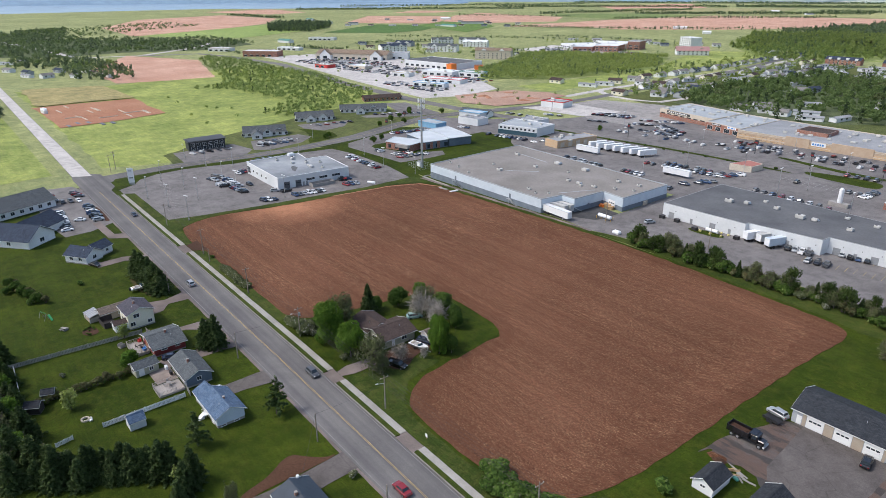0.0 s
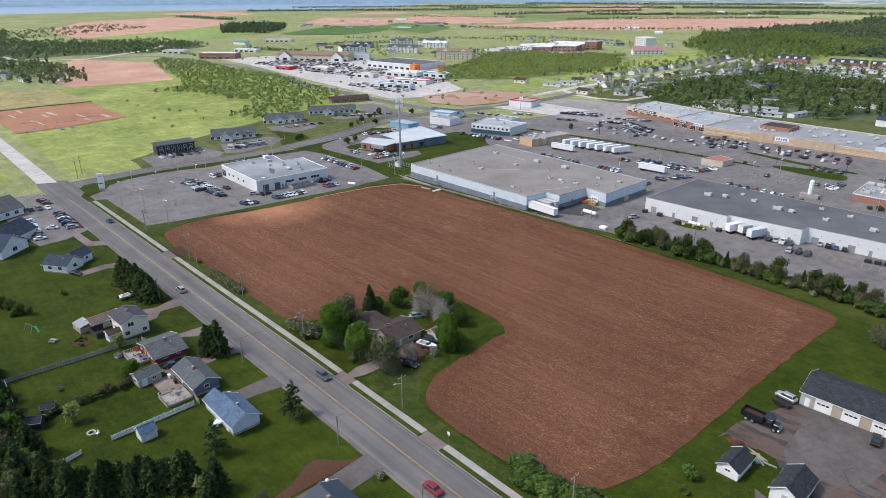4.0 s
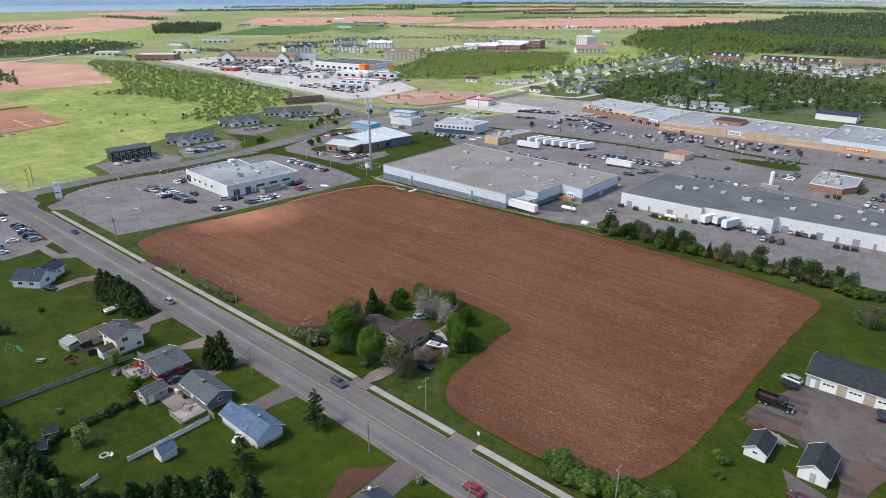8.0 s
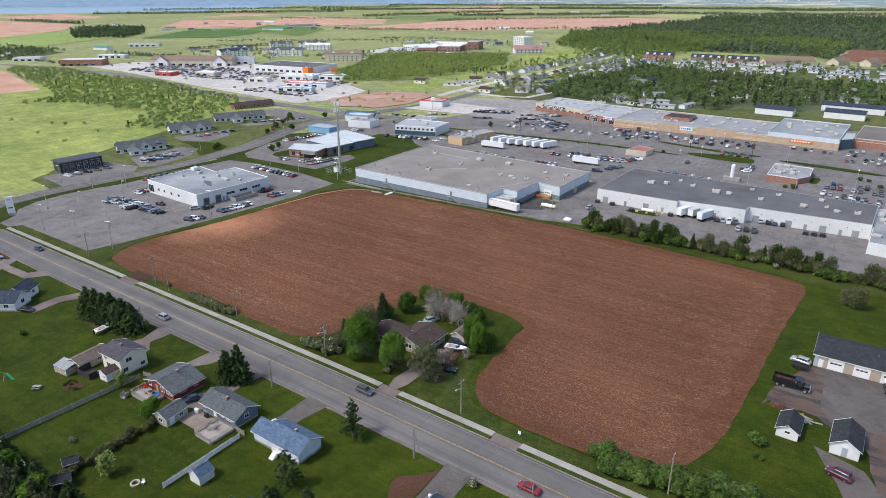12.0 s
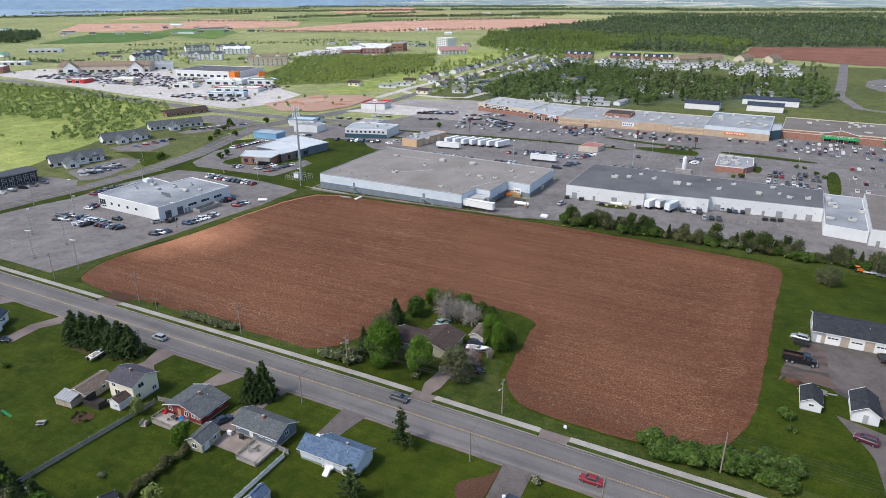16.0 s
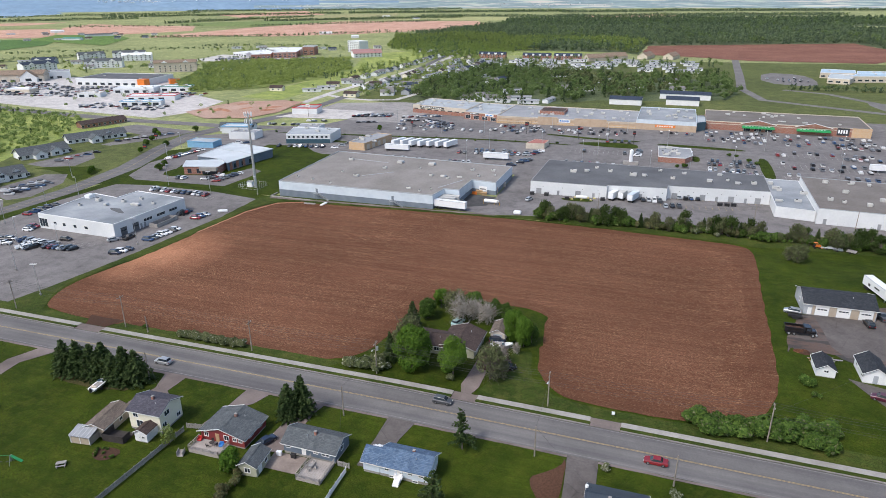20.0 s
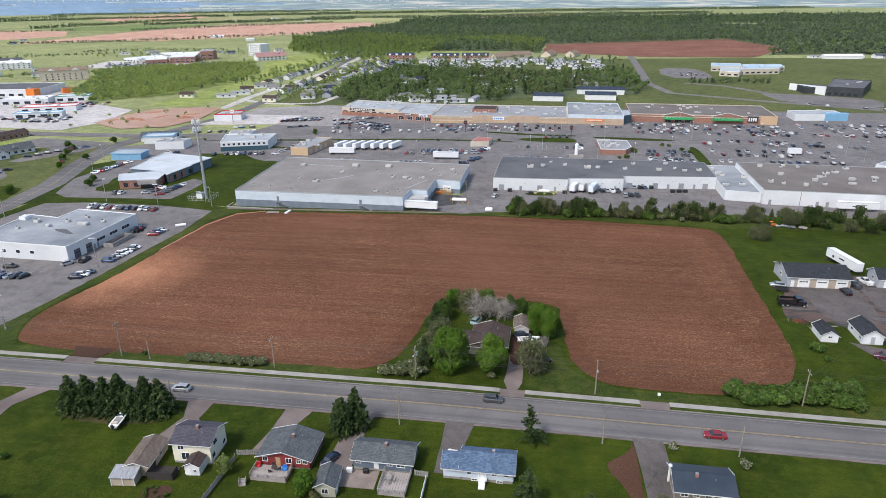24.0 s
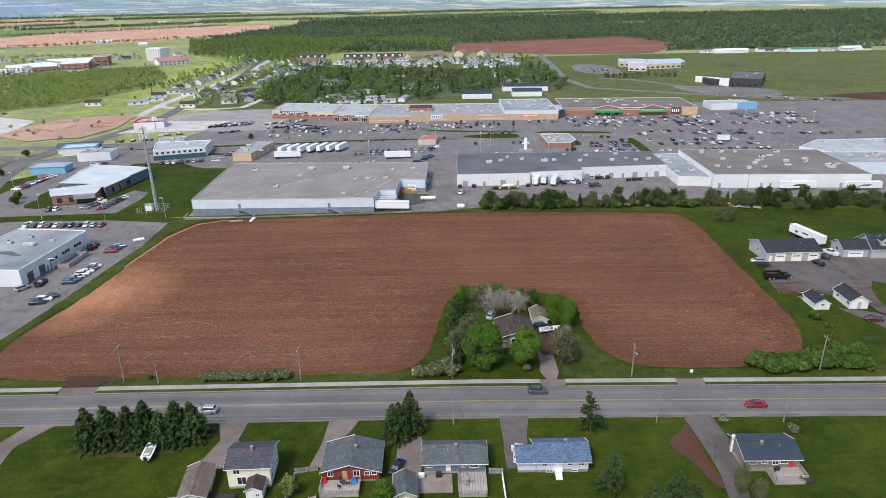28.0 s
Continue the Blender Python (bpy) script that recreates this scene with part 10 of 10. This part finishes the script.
slab(bm, [(0.9, 0.55, 1.4), (0.3, 0.8, 1.4), (0.1, 0.7, 1.95), (0.7, 0.5, 1.95)], 0.03)
part("windscreen", bm, GLASS_B, e)
part("outboard_motor", boxes((-3.4, -2.9, -0.25, 0.25, 0.7, 1.8), bev=0.1), PLASTIC_BL, e)
part("trailer", boxes((-2.6, 2.6, -0.5, -0.4, 0.4, 0.52), (-2.6, 2.6, 0.4, 0.5, 0.4, 0.52), (2.4, 4.0, -0.05, 0.05, 0.4, 0.5)), GALV, e)
for s in (-1, 1):
    share("wheel", wheel_mesh(), e, pose(-0.8, s * 0.95, 0.34))
copy_thing(e, pose(20.2, 31.6, gz(20, 31) + 0.05, 0, 0, 15))

# ---- garden and yard clutter
e = thing("swing_set", "green metal swing set on the lawn", "swing set", -64.0, -43.6, 20)
part("leg", tubes(((-1.5, -0.8, 0), (-1.5, 0, 2.1), 0.04, 0.04), ((-1.5, 0.8, 0), (-1.5, 0, 2.1), 0.04, 0.04), ((1.5, -0.8, 0), (1.5, 0, 2.1), 0.04, 0.04), ((1.5, 0.8, 0), (1.5, 0, 2.1), 0.04, 0.04), n=5), GALV, e)
part("beam", tubes(((-1.5, 0, 2.1), (1.5, 0, 2.1), 0.05, 0.05), n=6), GREEN_SIGN, e)
part("swing", boxes((-0.9, -0.4, -0.15, 0.15, 0.5, 0.55), (0.4, 0.9, -0.15, 0.15, 0.5, 0.55)), PLASTIC_BL, e)
e = thing("slide", "green plastic slide on the lawn", "slide", -62.2, -42.2, 10)
bm = bmesh.new()
slab(bm, [(-1.2, -0.3, 1.3), (1.2, -0.3, 0.2), (1.2, 0.3, 0.2), (-1.2, 0.3, 1.3)], 0.1)
part("chute", bm, GREEN_SIGN, e)
part("ladder", boxes((-1.3, -1.2, -0.3, 0.3, 0, 1.3)), GALV, e)
e = thing("picnic_table", "grey wooden picnic table on the lawn", "table", -52.4, -40.4, 35)
part("tabletop", boxes((-0.9, 0.9, -0.4, 0.4, 0.7, 0.76)), FENCE_G, e)
for s in (-1, 1):
    part("bench", boxes((-0.9, 0.9, s * 0.75 - 0.14, s * 0.75 + 0.14, 0.42, 0.47)), FENCE_G, e)
    part("leg", boxes((s * 0.7 - 0.05, s * 0.7 + 0.05, -0.8, 0.8, 0.0, 0.42)), FENCE_G, e)
e = thing("fire_pit", "round stone fire pit on the lawn", "fire pit", -1.9, -44.9)
bm = bmesh.new()
for k in range(10):
    a, b = k * 0.628, k * 0.628 + 0.55
    prism(bm, [(0.65 * math.cos(a), 0.65 * math.sin(a)), (0.95 * math.cos(a), 0.95 * math.sin(a)), (0.95 * math.cos(b), 0.95 * math.sin(b)), (0.65 * math.cos(b), 0.65 * math.sin(b))], 0, 0.35)
part("ring", bm, BUFF, e)
e = thing("lawn_chair", "white plastic lawn chair beside the fire pit", "chair", -0.6, -44.0, 30)
part("seat", boxes((-0.3, 0.3, -0.3, 0.3, 0.4, 0.46)), PLASTIC_W, e)
part("backrest", boxes((-0.3, 0.3, 0.24, 0.3, 0.46, 1.0)), PLASTIC_W, e)
for sx in (-0.26, 0.26):
    for sy in (-0.26, 0.26):
        part("leg", boxes((sx - 0.03, sx + 0.03, sy - 0.03, sy + 0.03, 0, 0.4)), PLASTIC_W, e)


def patio_set(x, y, z, chairs, mat, group):
    e = thing("patio_table", "small dark patio table on the deck", "table", x, y, 0, z=z)
    part("tabletop", tubes(((0, 0, 0.7), (0, 0, 0.75), 0.55, 0.55), n=14), mat, e)
    part("leg", tubes(((0, 0, 0), (0, 0, 0.7), 0.06, 0.05), n=6), mat, e)
    for k in range(chairs):
        a = k * 6.283 / chairs
        c = thing("patio_chair", "dark metal patio chair on the deck", "chair", x + 1.0 * math.cos(a), y + 1.0 * math.sin(a), math.degrees(a) + 90, group, z)
        part("seat", boxes((-0.25, 0.25, -0.25, 0.25, 0.4, 0.45)), mat, c)
        part("backrest", boxes((-0.25, 0.25, -0.27, -0.22, 0.45, 0.95)), mat, c)
        for sx in (-0.22, 0.22):
            for sy in (-0.22, 0.22):
                share("leg", cached(("chairleg", mat.name), lambda: boxes((-0.025, 0.025, -0.025, 0.025, 0, 0.4)), mat), c, pose(sx, sy, 0))


patio_set(-3.6, -26.0, 0.5, 4, FENCE_G, "deck chairs")
patio_set(-26.6, -26.4, gz(-26) + 0.7, 3, WOOD_D, "red house chairs")
patio_set(58.6, -27.4, 1.0, 3, WOOD_D, "metal roof house chairs")
for x, y, z, c, lab in ((-30.2, -25.8, gz(-30) + 0.7, RED_SIGN, "red cushioned armchair on the deck"), (-24.6, -26.0, gz(-25) + 0.7, BLUE_SIGN, "blue cushioned armchair on the deck")):
    e = thing("armchair", lab, "chair", x, y, 15, z=z)
    part("seat", boxes((-0.4, 0.4, -0.4, 0.4, 0, 0.42), bev=0.06), c, e)
    part("backrest", boxes((-0.4, 0.4, 0.25, 0.42, 0.42, 0.95), bev=0.05), c, e)
    for s in (-1, 1):
        part("armrest", boxes((s * 0.42 - 0.08, s * 0.42 + 0.08, -0.4, 0.4, 0.1, 0.62), bev=0.04), c, e)
for x, y, lab in ((-8.8, -24.0, "black covered barbecue on the patio"), (-12.0, -24.2, "white plastic bin beside the house wall")):
    e = thing("barbecue" if "barbecue" in lab else "storage_bin", lab, "barbecue" if "barbecue" in lab else "bin", x, y, 5)
    part("body", boxes((-0.55, 0.55, -0.3, 0.3, 0.1, 1.0), bev=0.08), PLASTIC_BL if "black" in lab else PLASTIC_W, e)
    part("lid", boxes((-0.58, 0.58, -0.33, 0.33, 1.0, 1.12), bev=0.04), PLASTIC_BL if "black" in lab else PLASTIC_W, e)
e = thing("heat_pump", "white heat pump on the bungalow's wall", "heat pump", 5.8, -17.0, 90)
part("body", boxes((-0.45, 0.45, -0.2, 0.2, 0.5, 1.4), bev=0.03), PLASTIC_W, e)
part("bracket", boxes((-0.4, -0.34, -0.2, 0.2, 0.2, 0.5), (0.34, 0.4, -0.2, 0.2, 0.2, 0.5)), GALV, e)


def mound(rx, ry, h, seed):
    """One lumpy heap of earth, flat at its rim."""
    bm = bmesh.new()
    rings = [[bm.verts.new((0, 0, h))]]
    for k in range(1, 7):
        q = k / 6
        rings.append([bm.verts.new((rx * q * math.cos(a) * (1 + 0.2 * noise.noise(Vector((2 * math.cos(a), 2 * math.sin(a), seed)))), ry * q * math.sin(a), h * (1 - q) ** 0.8 + (0.35 * h * noise.noise(Vector((3 * q * math.cos(a), 3 * q * math.sin(a), seed + 5))) if k < 6 else -0.05))) for a in [6.2832 * i / 18 for i in range(18)]])
    for i in range(18):
        bm.faces.new((rings[0][0], rings[1][i], rings[1][(i + 1) % 18]))
        for k in range(1, 6):
            bm.faces.new((rings[k][i], rings[k + 1][i], rings[k + 1][(i + 1) % 18], rings[k][(i + 1) % 18]))
    return bm


rl = random.Random(4)
e = thing("lumber_pile", "scattered planks and timber behind the white shed", "lumber", 96.6, 48.6, 25)
for i in range(9):
    p = part("plank", boxes((-1.6, 1.6, -0.1, 0.1, 0, 0.06)), WOOD_L if i % 3 else FENCE_G, e)
    p.matrix_basis = pose(rl.uniform(-1, 2), rl.uniform(-1, 1), 0.02 + 0.065 * i, 0, 0, rl.uniform(-40, 40))
e = thing("soil_heap", "small heap of red soil beside the shed", "soil", 94.6, 51.2)
bm = mound(1.5, 1.2, 0.6, 5)
part("heap", bm, SOIL_BARE, e)
e = thing("rubble_slabs", "pale concrete slabs left at the field's edge", "slabs", -93, 131.2, 8)
part("slab", boxes((-4.2, 1.2, -0.5, 0.5, 0, 0.45)), CONCRETE, e)
p = part("slab", boxes((-2.2, 2.2, -0.6, 0.6, 0, 0.5)), PLASTIC_W, e)
p.matrix_basis = pose(5, 0.4, 0, 0, 0, 78)
e = thing("white_tarp_heap", "white sheeted heap at the field's edge", "heap", -1.2, 143.2)
part("sheet", boxes((-1.7, 1.5, -1.1, 1.1, 0, 1.3), bev=0.35), PLASTIC_W, e)
e = thing("propane_tank", "white lying gas tank on a frame in the loading yard", "tank", -15.6, 153.8, 0)
part("shell", tubes(((-3, 0, 1.3), (3, 0, 1.3), 0.8, 0.8), ((3, 0, 1.3), (3.4, 0, 1.3), 0.8, 0.4), ((-3.4, 0, 1.3), (-3, 0, 1.3), 0.4, 0.8), n=14), PLASTIC_W, e)
part("saddle", boxes((-2, -1.7, -0.7, 0.7, 0, 0.8), (1.7, 2, -0.7, 0.7, 0, 0.8)), CONCRETE, e)
for i in range(8):
    share("bollard", cached(("bollard",), lambda: tubes(((0, 0, 0), (0, 0, 1.2), 0.1, 0.1), n=8), YELLOW), e, pose(-4.2 + 1.2 * i, -1.6 if i % 2 else 1.6, 0))
for x, y, s, m, lab in ((-25.2, 168.0, 1.0, WOOD_L, "stack of raw timber pallets by the loading door"), (-22.4, 166.4, 0.8, WOOD_L, "second stack of pallets by the loading door"), (-27.2, 166.6, 0.7, ORANGE_SIGN, "orange crates by the loading door"), (-18.0, 183, 1.1, BUFF, "beige container beside the store's end wall")):
    e = thing("pallet_stack" if "pallet" in lab else "crate_stack", lab, "pallets" if "pallet" in lab else "crates", x, y, 10)
    for k in range(5):
        part("layer", boxes((-1.6 * s, 1.6 * s, -1.2 * s, 1.2 * s, k * 0.34 * s, (k * 0.34 + 0.26) * s)), m, e)
e = thing("propane_tank", "white gas tank among yellow posts behind the shops", "tank", 21.5, 172.6, 3)
part("shell", tubes(((-2.4, 0, 1.1), (2.4, 0, 1.1), 0.7, 0.7), n=12), PLASTIC_W, e)
for k in range(8):
    share("bollard", cached(("block", "y"), lambda: boxes((-0.5, 0.5, -0.3, 0.3, 0, 0.7), bev=0.05), paint("pale_yellow_block", (0.6, 0.52, 0.2), 0.7, var=0.1)), e, pose(-4 + 1.4 * k, 1.8 if k % 3 else -1.6, 0, 0, 0, 20 * k))
sheet("lawn_island", rounded([(12, 172), (27, 174), (27, 169), (14, 168)], 2), GRASS, 0.06, "small grass plot behind the shops", "lawn")
for x, y in ((5.5, 173.4), (-1.2, 173.2), (15.4, 170.4), (31, 173.6), (80.5, 181.8), (83.4, 182.4), (86.2, 183)):
    e = thing("waste_bin", "black waste container behind the shops", "bin", x, y, 4, "waste bins")
    part("body", boxes((-1.0, 1.0, -0.8, 0.8, -0.05, 1.3), bev=0.06), PLASTIC_BL, e)
    part("lid", boxes((-1.03, 1.03, -0.83, 0.83, 1.3, 1.4), bev=0.03), TRIM_D, e)
e = thing("white_cylinder_tank", "white plastic tank beside the dealership", "tank", -125.5, 109.5, 30)
part("shell", tubes(((-2, 0, 0.7), (2, 0, 0.7), 0.65, 0.65), n=12), PLASTIC_W, e)
part("stand", boxes((-1.4, -1.1, -0.5, 0.5, 0, 0.3), (1.1, 1.4, -0.5, 0.5, 0, 0.3)), GALV, e)
e = thing("tractor", "dark red tractor beside the dealership", "tractor", -139.6, 101.5, 80)
part("bonnet", boxes((0, 2.0, -0.45, 0.45, 0.8, 1.5), bev=0.08), RED_SIGN, e)
part("cab", boxes((-1.3, 0.1, -0.7, 0.7, 0.9, 2.6), bev=0.08), GLASS, e)
for xx, r in ((-0.7, 0.8), (1.6, 0.5)):
    for s in (-1, 1):
        part("wheel", tubes(((xx, s * 0.75 - 0.2, r), (xx, s * 0.75 + 0.2, r), r, r), n=14), RUBBER, e)
for x, y, c, lab in ((-197, -37.5, YELLOW, "yellow digger behind the apartment block"), (-202, -40, PLASTIC_W, "white cement mixer behind the apartment block")):
    e = thing("digger" if c is YELLOW else "mixer", lab, "machine", x, y, 30)
    part("body", boxes((-1.8, 1.8, -1.1, 1.1, 0.7, 2.4), bev=0.15), c, e)
    part("cab", boxes((-0.6, 0.8, -0.8, 0.8, 2.4, 3.4), bev=0.08), GLASS, e)
    for xx in (-1.3, 1.3):
        for s in (-1, 1):
            share("wheel", wheel_mesh(), e, pose(xx, s * 1.1, 0.6))
# mounds on the graded plot by the crossing
rm_ = random.Random(31)
for i in range(7):
    e = thing("soil_heap", "low heap of red soil on the graded plot", "soil", -300 + rm_.uniform(-16, 40), 330 + rm_.uniform(0, 60), rm_.uniform(0, 180), "plot heaps")
    bm = mound(rm_.uniform(5, 10), rm_.uniform(3, 5), rm_.uniform(0.8, 1.8), i)
    part("heap", bm, SOIL_DRY, e)
# the building site in the meadow
rs = random.Random(9)
for i in range(14):
    e = thing("foundation_wall", "pale concrete foundation wall on the building site", "foundation", -485 + rs.uniform(0, 80), 25 + rs.uniform(0, 58), rs.choice((5, 95)), "foundations")
    part("wall", boxes((-rs.uniform(4, 12), rs.uniform(4, 12), -0.3, 0.3, -0.2, 0.8)), BUFF, e)
for i in range(5):
    e = thing("steel_stack", "stack of blue-grey steel beams on the site", "beams", -392 + rs.uniform(-10, 6), 22 + i * 7, 5)
    for k in range(5):
        part("beam", boxes((-4, 4, -1.2 + k * 0.5, -0.9 + k * 0.5, 0, 0.4)), STEEL_G, e)
for x, y in ((-470, 18), (-462, 17)):
    e = thing("site_trailer", "white site trailer on the building site", "trailer", x, y, 10)
    part("body", boxes((-4, 4, -1.3, 1.3, 0.4, 3.0), bev=0.05), PLASTIC_W, e)
    part("skid", boxes((-3.6, 3.6, -1.1, 1.1, 0, 0.4)), TRIM_D, e)


# ---- paint on the asphalt
def bay_lines(x0, y0, x1, y1, n, ln, rz, mat=PAINT_W):
    bm = bmesh.new()
    d = Vector((math.cos(radians(rz)), math.sin(radians(rz))))
    s = Vector((-d.y, d.x)) * 0.06
    for i in range(n + 1):
        c = Vector((x0 + (x1 - x0) * i / n, y0 + (y1 - y0) * i / n))
        q = [c - d * ln / 2 + s, c - d * ln / 2 - s, c + d * ln / 2 - s, c + d * ln / 2 + s]
        bm.faces.new([bm.verts.new((p.x, p.y, gz(p.x) + 0.07)) for p in q])
    ob = put_mesh("bay_lines", bm, mat, turn=False)
    return tagged(ob, "faded painted parking bay lines on the asphalt", "road marking", kind="structure")


for r in ((60, 187, 98, 190.4, 14, 5, 96), (56, 173.5, 88, 178.5, 12, 5, 96), (78, 262, 104, 262, 10, 10, 90), (77, 242.5, 103, 242.5, 10, 11, 90), (-58, 329.5, 30, 333, 32, 11, 90), (78, 334, 178, 334, 36, 12, 90), (114, 240, 182, 241, 25, 11, 90), (114, 267, 182, 268, 25, 11, 90), (-62, 249, -20, 253, 15, 11, 90), (-118, 342, -90, 328, 11, 11, 75), (-130, 320, -70, 310, 22, 11, 80), (190, 358, 250, 356, 22, 11, 90), (190, 330, 250, 328, 22, 11, 90), (116, 296, 186, 296, 25, 11, 90), (-60, 215, -22, 213, 15, 5, 92), (-196, 57, -150, 57, 17, 10, 70), (-200, 30, -150, 22, 18, 5, 75), (-184, 129.6, -144, 126.4, 15, 5, 92), (190, 300, 260, 298, 26, 11, 90), (2, 238, 40, 234, 14, 10, 90), (2, 270, 40, 272, 14, 10, 92), (-178, 348, -150, 355, 10, 11, 75)):
    bay_lines(*r, mat=PAINT_Y if r[0] > 50 and r[1] < 190 else PAINT_W)

# cars in the far car parks, too many and too far to tell apart
rng_c = np.random.default_rng(3)
bmc = bmesh.new()


def far_car(x, y, a):
    z = gz(x)

    def plan(u0, u1, w):
        return [(x + math.cos(a) * u - math.sin(a) * v, y + math.sin(a) * u + math.cos(a) * v) for u, v in ((u0, -w), (u1, -w), (u1, w), (u0, w))]
    prism(bmc, plan(-2.25, 2.25, 0.9), z + 0.3, z + 0.95)
    prism(bmc, plan(-1.6, 0.8, 0.74), z + 0.95, z + 1.5)


for x0, y0, x1, y1, n, fill in ((-60, 318, 30, 322, 30, 0.5), (-130, 322, -70, 312, 20, 0.5), (80, 322, 176, 322, 32, 0.55), (190, 350, 250, 350, 16, 0.6), (190, 326, 250, 324, 16, 0.5), (116, 292, 186, 292, 22, 0.5), (-230, 300, -200, 304, 8, 0.5), (-130, 306, -20, 312, 22, 0.25)):
    FAR_CARS += [(x0 + (x1 - x0) * i / n, y0 + (y1 - y0) * i / n, 1.57 + 0.05 * math.sin(i * 7)) for i in range(n) if rng_c.uniform() < fill]
for c in FAR_CARS:
    far_car(*c)
for x0, y0, x1, y1, n, fill in ((-58, 333, 30, 337, 30, 0.55), (-50, 326, 30, 330, 26, 0.5), (40, 340, 72, 338, 10, 0.5), (78, 350, 176, 350, 32, 0.6), (78, 338, 176, 338, 32, 0.6), (78, 330, 182, 330, 34, 0.5), (190, 362, 250, 362, 16, 0.55), (190, 340, 250, 338, 16, 0.5), (116, 300, 186, 300, 18, 0.5), (190, 290, 260, 288, 16, 0.5), (20, 420, 120, 424, 30, 0.3), (200, 470, 320, 415, 30, 0.25)):
    for i in range(n):
        if rng_c.uniform() < fill:
            t = (i + 0.5) / n
            far_car(x0 + (x1 - x0) * t, y0 + (y1 - y0) * t, 1.57 + rng_c.uniform(-0.05, 0.05))
for bx, by, ex, ey, rows, n in ((-700, 345, -560, 420, 8, 26), (-590, 350, -470, 420, 7, 22), (-440, 318, -350, 345, 3, 14), (-600, 720, -500, 752, 4, 30), (-480, 735, -440, 790, 5, 8), (150, 650, 185, 690, 3, 6), (-430, 390, -370, 420, 3, 12), (-800, 640, -720, 690, 2, 10), (-640, 620, -560, 660, 3, 14)):
    for i in range(rows):
        for k in range(n):
            if rng_c.uniform() > 0.78:
                continue
            x, y = bx + (ex - bx) * (k + 0.3 * rng_c.uniform()) / n - 0.4 * (i - rows / 2) * 10, by + (ey - by) * 0.3 * k / n + (ey - by) * i / rows
            far_car(x, y, rng_c.uniform() * 0.5 + 1.1)
far_mat, nt, nd, lk, bs = nodes_of("far_car_paints")
cr = nd.new("ShaderNodeValToRGB")
cr.color_ramp.interpolation = "CONSTANT"
for i, (p, c) in enumerate(((0.0, (0.02, 0.02, 0.025)), (0.3, (0.6, 0.6, 0.6)), (0.6, (0.15, 0.16, 0.18)), (0.88, (0.2, 0.03, 0.03)), (0.93, (0.04, 0.08, 0.16)))):
    el = cr.color_ramp.elements[i] if i < 2 else cr.color_ramp.elements.new(p)
    el.position, el.color = p, (*c, 1)
lk.new(nd.new("ShaderNodeNewGeometry").outputs["Random Per Island"], cr.inputs[0])
lk.new(cr.outputs[0], bs.inputs["Base Color"])
bs.inputs["Roughness"].default_value = 0.3
tagged(put_mesh("parked_cars", bmc, far_mat), "hundreds of parked cars in the far car parks", "cars", kind="stuff")


# machines parked along the hedgerow
e = thing("compact_tractor", "orange compact tractor parked by the hedgerow", "tractor", 111.4, 138.4, 15)
part("body", boxes((-0.4, 1.5, -0.4, 0.4, 0.6, 1.35), bev=0.08), ORANGE_SIGN, e)
part("seat", boxes((-0.9, -0.4, -0.3, 0.3, 0.9, 1.5), bev=0.05), PLASTIC_BL, e)
part("canopy", boxes((-1.0, 0.3, -0.6, 0.6, 2.1, 2.2), bev=0.03), ORANGE_SIGN, e)
for sy in (-0.5, 0.5):
    for xx in (-0.9, 0.2):
        part("canopy_post", boxes((xx - 0.03, xx + 0.03, sy - 0.03, sy + 0.03, 0.8, 2.1)), TRIM_D, e)
part("loader", boxes((1.6, 2.1, -0.8, 0.8, 0.1, 0.6), (0.6, 1.7, -0.55, -0.45, 0.5, 0.75), (0.6, 1.7, 0.45, 0.55, 0.5, 0.75)), ORANGE_SIGN, e)
for xx in (-0.7, 1.0):
    for sy in (-1, 1):
        share("wheel", wheel_mesh(), e, pose(xx, sy * 0.62, 0.34))
for x, y, rz, L, mm, lab in ((114.8, 138.8, 4, 4.2, PLASTIC_W, "white flatbed trailer parked by the hedgerow"), (118.2, 137.6, -6, 3.2, GALV, "green-grey utility trailer parked by the hedgerow"), (122.4, 136.8, -24, 3.0, FENCE_G, "old brown flat trailer on the lawn")):
    e = thing("flat_trailer", lab, "trailer", x, y, rz, "parked trailers")
    part("deck", boxes((-L / 2, L / 2, -0.95, 0.95, 0.5, 0.62), bev=0.02), mm, e)
    for sy in (-1, 1):
        part("side_rail", boxes((-L / 2, L / 2, sy * 0.95 - 0.04, sy * 0.95 + 0.04, 0.62, 0.95)), mm, e)
        share("wheel", wheel_mesh(), e, pose(-0.2, sy * 1.05, 0.34))
    part("drawbar", boxes((L / 2, L / 2 + 1.2, -0.05, 0.05, 0.45, 0.55)), TRIM_D, e)
